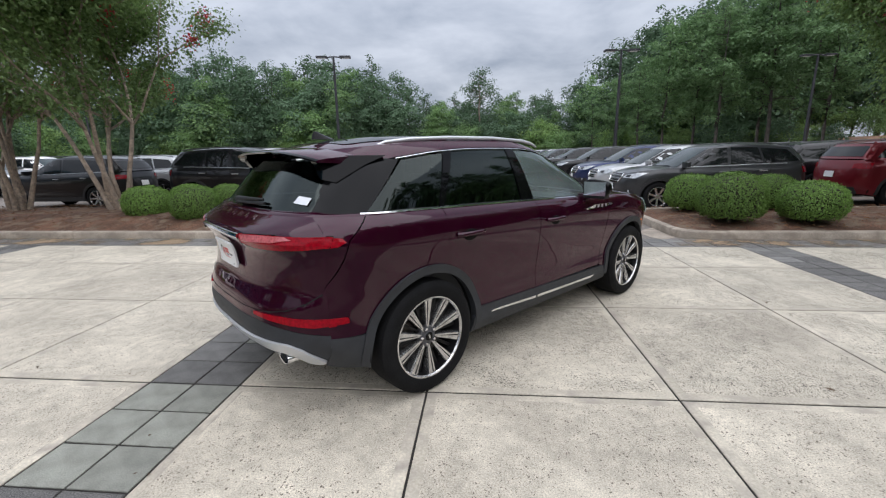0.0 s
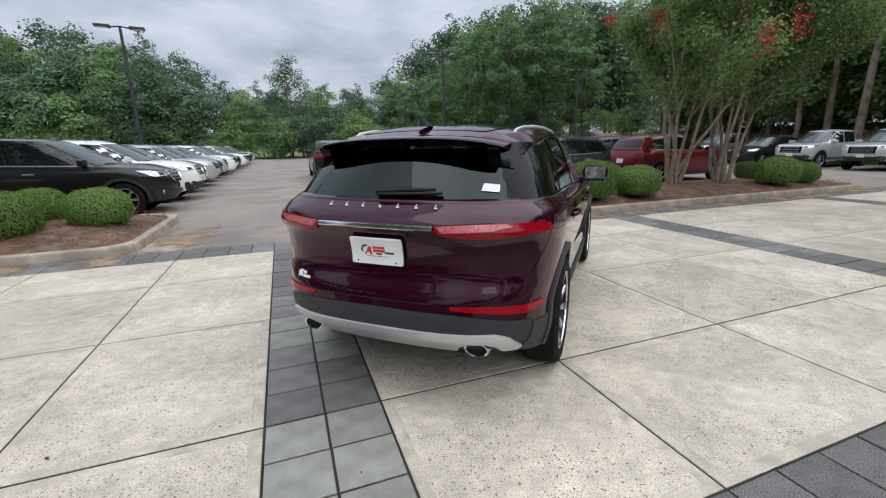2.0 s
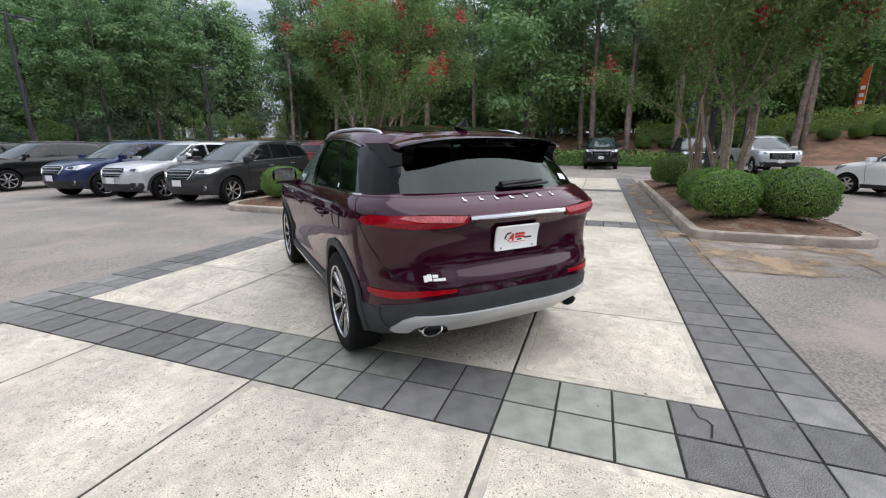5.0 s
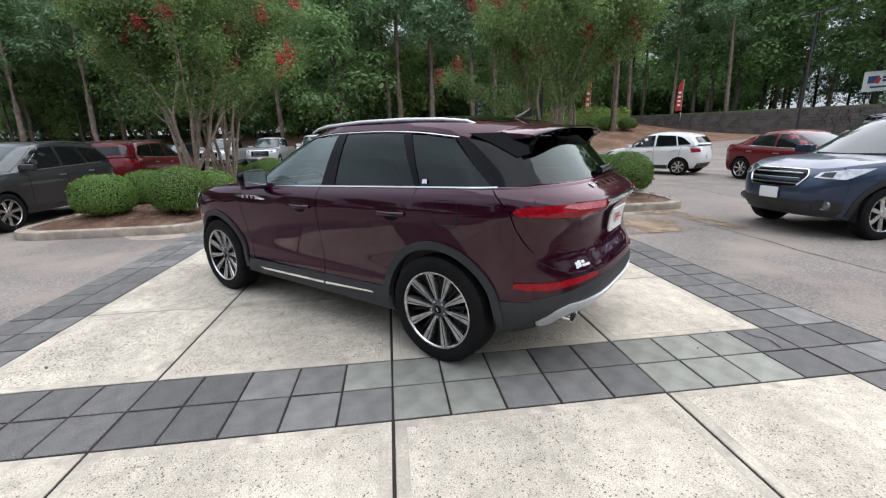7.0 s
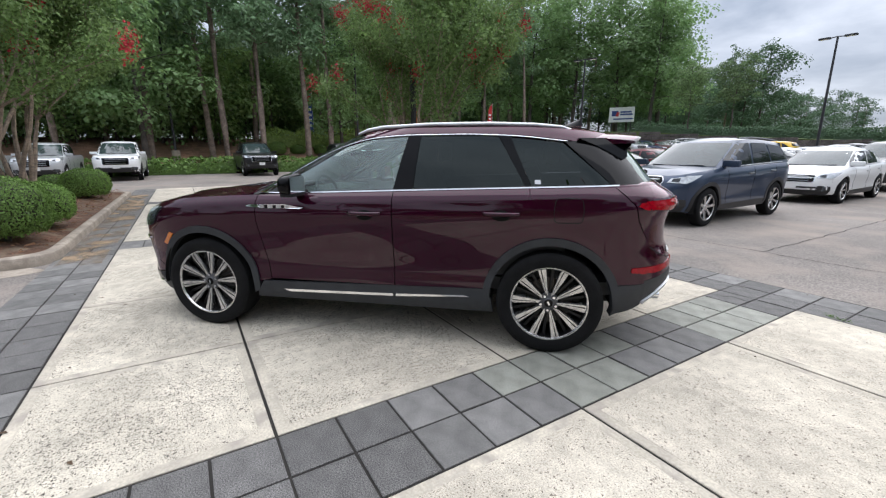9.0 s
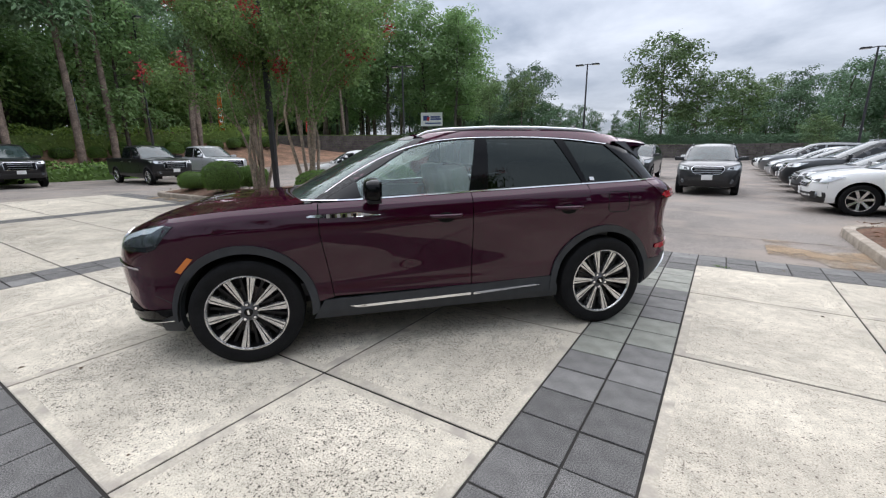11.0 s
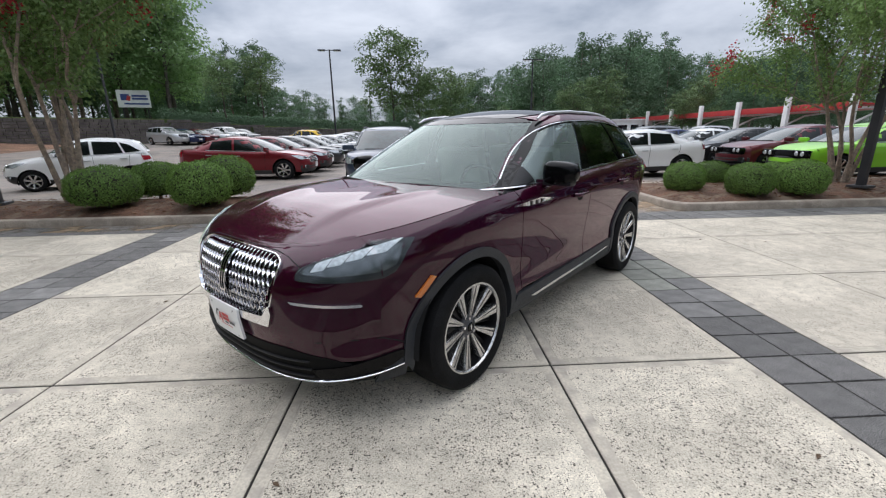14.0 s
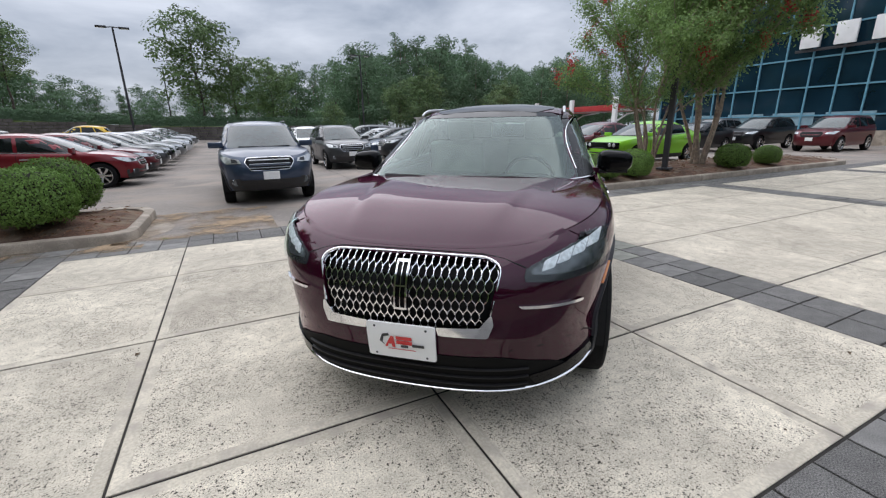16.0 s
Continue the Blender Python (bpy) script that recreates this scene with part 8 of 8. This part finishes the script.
# dealer board on posts
sg = tagged(new("roadside_sign"), "white roadside board with a blue and red device on posts", "sign")
part("board", box_bm(0, 0, 4.9, 2.9, 0.12, 1.75, 0.02), M["white_paint"], sg, "white board")
for x in (-1.1, 1.1):
    tube("post", [(x, 0.1, 2.4), (x, 0.1, 4.2)], 0.06, M["pole"], sg, 8)
M["print_blue"] = mat("blue_print", (0.03, 0.06, 0.22), rough=0.5)
part("swoosh", box_bm(-0.75, -0.068, 5.05, 0.75, 0.012, 0.62), M["print_blue"], sg, "", None)
part("mark", box_bm(-0.45, -0.076, 4.95, 0.32, 0.012, 0.5, 0, Matrix.Rotation(0.3, 4, "Y")), M["plate_red"], sg, "", None)
for k, (x, z, w, h) in enumerate(((0.5, 5.2, 1.3, 0.2), (0.55, 4.92, 1.4, 0.2), (0.2, 4.4, 2.2, 0.16))):
    part("print_bar", box_bm(x, -0.07, z, w, 0.012, h), M["print_blue"], sg, "", None)
sg.matrix_basis = pose(31, -45, 0.65, 0, 0, 180 + 28)


M["flag_orange"] = mat("orange_flag_cloth", (0.62, 0.12, 0.015), rough=0.7, vary=0.1, scale=3)
M["flag_blue"] = mat("blue_flag_cloth", (0.05, 0.09, 0.35), rough=0.7, vary=0.1, scale=3)
M["flag_red"] = mat("red_flag_cloth", (0.50, 0.03, 0.03), rough=0.7, vary=0.1, scale=3)


def feather_flag(x, y, z, h, color, turn):
    f = tagged(new("feather_flag"), "tall printed feather flag on a thin pole", "flag", "feather flags")
    tube("pole", [(0, 0, 0), (0, 0, h)], [0.02, 0.012], M["white_paint"], f, 6)
    vs, fs, n = [], [], 14
    for k in range(n + 1):
        t = k / n
        w = 0.55 * (1 - 0.25 * t) * math.sqrt(max(0.03, 1 - (max(0, t - 0.7) / 0.3) ** 2))
        zz = h * (0.25 + 0.75 * t)
        vs += [(0.015, 0.02 * math.sin(5 * t), zz), (w, 0.06 * math.sin(6 * t + 1), zz - 0.1 * t), (0.015, 0.02 * math.sin(5 * t) + 0.006, zz), (w, 0.06 * math.sin(6 * t + 1) + 0.006, zz - 0.1 * t)]
    for k in range(n):
        i = 4 * k
        fs += [(i, i + 1, i + 5, i + 4), (i + 3, i + 2, i + 6, i + 7), (i + 1, i + 3, i + 7, i + 5)]
    put("cloth", mesh_of("cloth", vs, fs, color, 60), f)
    if color == M["flag_blue"]:
        part("flag_head", box_bm(0.24, 0.03, h * 0.86, 0.40, 0.035, h * 0.14, 0.008), M["flag_red"], f, "red upper panel")
    for k in range(4):
        part("print_bar", box_bm(0.26, 0.05, h * (0.38 + 0.10 * k), 0.26, 0.03, h * 0.05), M["white_paint"], f, "", None)
    f.matrix_basis = pose(x, y, z, 0, 0, turn)


feather_flag(39.3, -21.1, 1.9, 5.4, M["flag_orange"], 70)
feather_flag(39.8, -9.8, 1.9, 5.0, M["flag_blue"], 80)
feather_flag(36.2, -29.1, 2.6, 3.9, M["flag_red"], 60)

# red canopy on white posts over the used-car row
cn = tagged(new("canopy"), "long red shade canopy on white steel posts", "canopy")
for k in range(7):
    y = -22.8 - 5.03 * k
    part("post", box_bm(-26.72, y, 1.80, 0.24, 0.40, 3.6, 0.02), M["white_paint"], cn, "white steel post")
    tube("strut", [(-26.8, y, 1.6), (-28.3, y - 0.1, 2.25), (-30.4, y - 0.2, 2.50)], 0.07, M["white_paint"], cn, 6)
    part("rafter", box_bm(-29.0, y, 2.59, 4.2, 0.14, 0.14), M["white_paint"], cn)
part("roof", box_bm(-29.2, -42.5, 2.71, 4.6, 40.0, 0.10, 0.03, Matrix.Rotation(radians(-3), 4, "Y")), M["red_canopy"], cn, "red canopy panel")
part("fascia", box_bm(-26.9, -42.5, 2.77, 0.08, 40.1, 0.46, 0.02), M["red_canopy"], cn)

# small white office and a trailer far off
of = tagged(new("sales_booth"), "small white flat-roofed booth with dark windows", "building")
part("wall", box_bm(0, 0, 1.3, 6.5, 3.2, 2.6, 0.02), M["white_paint"], of)
part("roof", box_bm(0, 0, 2.68, 6.9, 3.6, 0.16, 0.02), M["white_paint"], of)
for k in range(4):
    part("window", box_bm(-2.3 + 1.5 * k, 1.62, 1.6, 1.0, 0.05, 0.95, 0.01), M["pane"], of)
of.matrix_basis = pose(-24.5, -50, 0, 0, 0, 8)
tr = tagged(new("box_trailer"), "white box trailer parked beyond the lot", "trailer")
part("box", box_bm(0, 0, 2.0, 7.5, 2.4, 2.2, 0.05), M["white_paint"], tr)
for x in (-2.4, -1.4, 2.6):
    for s in (-1, 1):
        lathe("wheel", [(0.0, -0.12), (0.42, -0.12), (0.45, 0.0), (0.42, 0.12), (0.0, 0.12)], M["tyre"], tr, "Y", 16, "", (x, s * 1.05, 0.45))
part("chassis", box_bm(0, 0, 0.75, 7.2, 1.2, 0.25), M["pole"], tr, "", None)
tr.matrix_basis = pose(11, -72, GROUND_Z)

# glass showroom
M["facade_glass"] = mat("blue_facade_glass", (0.008, 0.026, 0.042), rough=0.05, coat=0.2, vary=0.35, scale=0.4)
M["print_pale"] = mat("pale_window_film", (0.22, 0.34, 0.40), rough=0.5, vary=0.15, scale=1.5)
M["facade_frame"] = mat("blue_facade_frame", (0.12, 0.30, 0.40), rough=0.4, vary=0.08)
bl_ = tagged(new("showroom_building"), "two-storey blue glass showroom with a white fascia sign", "building")
BX, BY0, BY1, BH = -32.0, -22.6, 19.4, 8.8
part("wall", box_bm(BX - 8.1, (BY0 + BY1) / 2, BH / 2, 16.0, BY1 - BY0, BH, 0.02), M["facade_frame"], bl_, "teal metal wall")
part("roof", box_bm(BX - 8.0, (BY0 + BY1) / 2, BH + 0.15, 16.8, BY1 - BY0 + 0.6, 0.3, 0.03), M["facade_frame"], bl_)
ny, nz = 28, 5
for i in range(ny):
    for j in range(nz):
        w, h = (BY1 - BY0) / ny, BH / nz
        part("window", box_bm(BX - 0.06, BY0 + (i + 0.5) * w, (j + 0.5) * h, 0.06, w - 0.10, h - 0.10), M["facade_glass"], bl_, "", None)
for i in range(ny + 1):
    part("mullion", box_bm(BX, BY0 + i * (BY1 - BY0) / ny, BH / 2, 0.14, 0.09, BH), M["facade_frame"], bl_, "", None)
for j in range(nz + 1):
    part("transom", box_bm(BX + 0.002, (BY0 + BY1) / 2, max(0.05, j * BH / nz), 0.13, BY1 - BY0, 0.09), M["facade_frame"], bl_, "", None)
part("plinth", box_bm(BX + 0.1, (BY0 + BY1) / 2, 0.4, 0.5, BY1 - BY0, 0.85, 0.02), M["kerb"], bl_, "grey concrete plinth")
for k in range(5):
    part("window_print", box_bm(BX - 0.02, -18.6 + 3.0 * k, 1.55, 0.05, 2.4, 0.8), M["print_pale"], bl_, "pale printed window film", None)
rail = part("sign_rail", box_bm(BX + 0.35, 2.0, 5.7, 0.12, 30.0, 0.16, 0.01), M["pole"], bl_)
sgn = put("fascia_sign", None, bl_, "row of large white block marks on the facade")
for k in range(16):
    y = -12.2 + 1.75 * k
    part("block", box_bm(BX + 0.5, y, 6.45, 0.16, 1.05, 1.25, 0.03), M["white_paint"], sgn, "white block mark")

# sandy silt washed along the kerbs and gutters
def silt_mat():
    m = mat("sandy_silt", (0.30, 0.215, 0.135), rough=0.95, vary=0.25, scale=2.0, fine=0.3, fine_scale=60, bump=0.3, bump_scale=60, coords="Object")
    n, l = m.node_tree.nodes, m.node_tree.links
    b, out = n["Principled BSDF"], n["Material Output"]
    tc, nz, mr, tr, mx = (n.new("ShaderNode" + k) for k in ("TexCoord", "TexNoise", "MapRange", "BsdfTransparent", "MixShader"))
    nz.inputs["Scale"].default_value, nz.inputs["Detail"].default_value, nz.inputs["Roughness"].default_value = 1.5, 7.0, 0.62
    l.new(tc.outputs["Object"], nz.inputs["Vector"])
    mr.inputs[1].default_value, mr.inputs[2].default_value, mr.inputs[3].default_value, mr.inputs[4].default_value = 0.44, 0.60, 0.0, 0.85
    l.new(nz.outputs["Fac"], mr.inputs[0])
    l.new(mr.outputs[0], mx.inputs[0])
    l.new(tr.outputs[0], mx.inputs[1])
    l.new(b.outputs[0], mx.inputs[2])
    l.new(mx.outputs[0], out.inputs["Surface"])
    return m


M["silt"] = silt_mat()
for x0, x1, y0, y1 in ((3.3, 13.5, -3.54, -3.05), (1.6, 3.7, -5.6, -3.4), (3.2, 13.5, 2.75, 3.24), (-4.3, -3.2, 3.3, 5.5), (-12.0, -4.2, 2.75, 3.27), (-4.6, -3.0, -5.2, -3.55)):
    n, vs, fs = 10, [], []
    for i in range(n + 1):
        for j in range(3):
            wob = 0.14 * noise.noise(Vector((i * 0.7, j, x0)))
            vs.append((x0 + (x1 - x0) * i / n + (wob if 0 < i < n else 0), y0 + (y1 - y0) * j / 2 + (wob if j != 2 else 0), 0.0045))
    for i in range(n):
        for j in range(2):
            a = i * 3 + j
            fs.append((a, a + 3, a + 4, a + 1))
    put("silt", mesh_of("silt", vs, fs, M["silt"]), walkway, "thin drift of sandy silt")
# cracks: one paver and long asphalt seams
M["crack"] = mat("dark_crack", (0.015, 0.014, 0.013), rough=0.95)


def crack(pts, w, z, parent):
    rng = random.Random(len(pts))
    vs, fs = [], []
    P = []
    for a, b in zip(pts[:-1], pts[1:]):
        n = max(2, int(math.dist(a, b) / 0.12))
        P += [(a[0] + (b[0] - a[0]) * k / n + rng.gauss(0, 0.012), a[1] + (b[1] - a[1]) * k / n + rng.gauss(0, 0.012)) for k in range(n)]
    P.append(pts[-1])
    for i, (x, y) in enumerate(P):
        d = Vector((P[min(i + 1, len(P) - 1)][0] - P[max(i - 1, 0)][0], P[min(i + 1, len(P) - 1)][1] - P[max(i - 1, 0)][1]))
        d.normalize()
        h = w * rng.uniform(0.5, 1.2) / 2
        vs += [(x - d.y * h, y + d.x * h, z), (x + d.y * h, y - d.x * h, z)]
    fs = [(2 * i, 2 * i + 1, 2 * i + 3, 2 * i + 2) for i in range(len(P) - 1)]
    put("crack", mesh_of("crack", vs, fs, M["crack"]), parent, "thin dark crack")


crack([(-1.57, -2.68), (-1.70, -2.70), (-1.74, -2.74), (-1.86, -2.72)], 0.012, 0.003, walkway)
for pts in (((-4.0, -5.2), (0.0, -5.15), (3.3, -5.3)), ((-1.0, -5.2), (-1.1, -16.0), (-1.0, -34.0)), ((4.2, -7.9), (6.5, -8.3), (9.0, -8.1), (14, -8.6))):
    crack(list(pts), 0.016, GROUND_Z + 0.004, ground)


# ---- slabs and pavers of the walkway ----
slab_cache = {}
pads = [(a[1], b[0]) for a, b in zip(X_BANDS[:-1], X_BANDS[1:])] + [(10.95, 16.0), (-27.0, -20.95)]
for x0, x1 in pads:
    xs = [x0] + [x0 + j for j in X_JOINTS if x0 + j < x1 - 0.3] + [x1]
    ys = [Y_LOW, *Y_JOINTS, Y_HIGH]
    for i in range(len(xs) - 1):
        for j in range(4):
            w, h = round(xs[i + 1] - xs[i] - 0.014, 3), round(ys[j + 1] - ys[j] - 0.018, 3)
            # the slabs before the car's nose have lost most of their cement skin
            kind = "concrete_worn" if -1.6 < xs[i] < 9.0 and j >= 1 else "concrete"
            if (w, h, kind) not in slab_cache:
                slab_cache[w, h, kind] = slab_mesh(w, h, material=M[kind], margin=0.048, edge=M["concrete_edge"])
            put("slab", slab_cache[w, h, kind], walkway).location = ((xs[i] + xs[i + 1]) / 2, (ys[j] + ys[j + 1]) / 2, 0)

PAVE = 0.3225
paver_meshes = {}


def paver_mesh(kind, w, h):
    k = (kind, round(w, 3), round(h, 3))
    if k not in paver_meshes:
        paver_meshes[k] = slab_mesh(w - 0.014, h - 0.014, 0.004, material=M[kind], name="paver")
    return paver_meshes[k]


rng = random.Random(7)
places = []
COUNTS = (4, 5, 5, 4)
ys = [Y_LOW, *Y_JOINTS, Y_HIGH]
for x0, x1 in X_BANDS:
    for a, b, n in zip(ys[:-1], ys[1:], COUNTS):
        for r in range(n):
            for c in range(2):
                places.append((x0 + PAVE * (c + 0.5), a + (b - a) * (r + 0.5) / n, PAVE, (b - a) / n, "cross"))
for y0 in (Y_HIGH, Y_LOW - 2 * PAVE):
    cells = [(b[0] + PAVE / 2, PAVE) for b in X_BANDS] + [(b[0] + 1.5 * PAVE, PAVE) for b in X_BANDS]
    for x0, x1 in pads:
        xs = [x0] + [x0 + j for j in X_JOINTS if x0 + j < x1 - 0.3] + [x1]
        for a, b in zip(xs[:-1], xs[1:]):
            n = max(1, round((b - a) / 0.312))
            cells += [(a + (b - a) * (r + 0.5) / n, (b - a) / n) for r in range(n)]
    for x, w in cells:
        for c in range(2):
            places.append((x, y0 + PAVE * (c + 0.5), w, PAVE, "edge"))


def paver_kind(x, y, kind):
    n = noise.noise(Vector((x * 0.55, y * 0.55, 3.1)))
    if kind == "cross" and -2.3 < x < -1.5:
        return "paver_speckled" if y > 0.82 or y < -2.5 else "paver_pale" if n > -0.12 else "paver"
    return "paver_speckled" if n > 0.0 else "paver"


near = sorted(places, key=lambda p: (p[0] + 0.3) ** 2 + p[1] ** 2 * 0.8)
for x, y, w, h, kind in near[:298]:
    ob = put("paver", paver_mesh(paver_kind(x, y, kind), w, h), walkway)
    ob.location = (x, y, rng.uniform(-0.0025, 0.0015))
    ob.rotation_euler = (rng.uniform(-0.006, 0.006), rng.uniform(-0.006, 0.006), rng.choice((0, math.pi)) + rng.uniform(-0.008, 0.008))
vs, fs = [], []
for x, y, w, h, kind in near[298:]:
    b, dz = len(vs), rng.uniform(-0.0025, 0.0015)
    base = paver_mesh("paver_speckled", w, h)
    vs += [(v.co.x + x, v.co.y + y, v.co.z + dz) for v in base.vertices]
    fs += [tuple(b + i for i in p.vertices) for p in base.polygons]
put("far_pavers", mesh_of("far_pavers", vs, fs, M["paver_speckled"]), walkway)["kind"] = "stuff"

# fallen leaves and grit lying on the walkway
rng = random.Random(19)
vs, fs = [], []
for _ in range(80):
    x, y = rng.uniform(-9, 8), rng.choice((rng.uniform(-3.4, 3.2), rng.uniform(2.0, 3.2), rng.uniform(-3.5, -2.4)))
    a, ln = rng.uniform(0, 6.283), rng.uniform(0.008, 0.024) * rng.choice((0.6, 1, 1, 1.3))
    c, s = math.cos(a) * ln, math.sin(a) * ln
    w, b = rng.uniform(0.3, 0.6), len(vs)
    lift = rng.uniform(0.003, 0.010)
    vs += [(x - c, y - s, 0.002), (x + s * w, y - c * w, lift + 0.002), (x + c, y + s, 0.003), (x - s * w, y + c * w, lift)]
    fs += [(b, b + 1, b + 2), (b, b + 2, b + 3)]
litter = put("fallen_leaves", mesh_of("fallen_leaves", vs, fs, mat("dry_leaf", (0.10, 0.062, 0.034), rough=0.8, vary=0.4, scale=3.0)))
tagged(litter, "small dry brown leaves and grit scattered on the slabs", "leaf litter", kind="stuff")
# grass tufts in the joints
vs, fs = [], []
for tx, ty in ((-2.42, -2.92), (-2.50, -2.90), (-1.62, 2.70), (3.1, -3.50), (-4.6, -3.45)):
    for _ in range(26):
        a, ln = rng.uniform(0, 6.283), rng.uniform(0.02, 0.05)
        x, y, b = tx + rng.gauss(0, 0.03), ty + rng.gauss(0, 0.008), len(vs)
        vs += [(x - 0.002, y, -0.004), (x + 0.002, y, -0.004), (x + math.cos(a) * ln * 0.7, y + math.sin(a) * ln * 0.7, ln * 0.7)]
        fs.append((b, b + 1, b + 2))
tuft = put("grass_tufts", mesh_of("grass_tufts", vs, fs, M["leaf_box"]))
tagged(tuft, "small green grass tufts growing in the paver joints", "grass", kind="stuff")
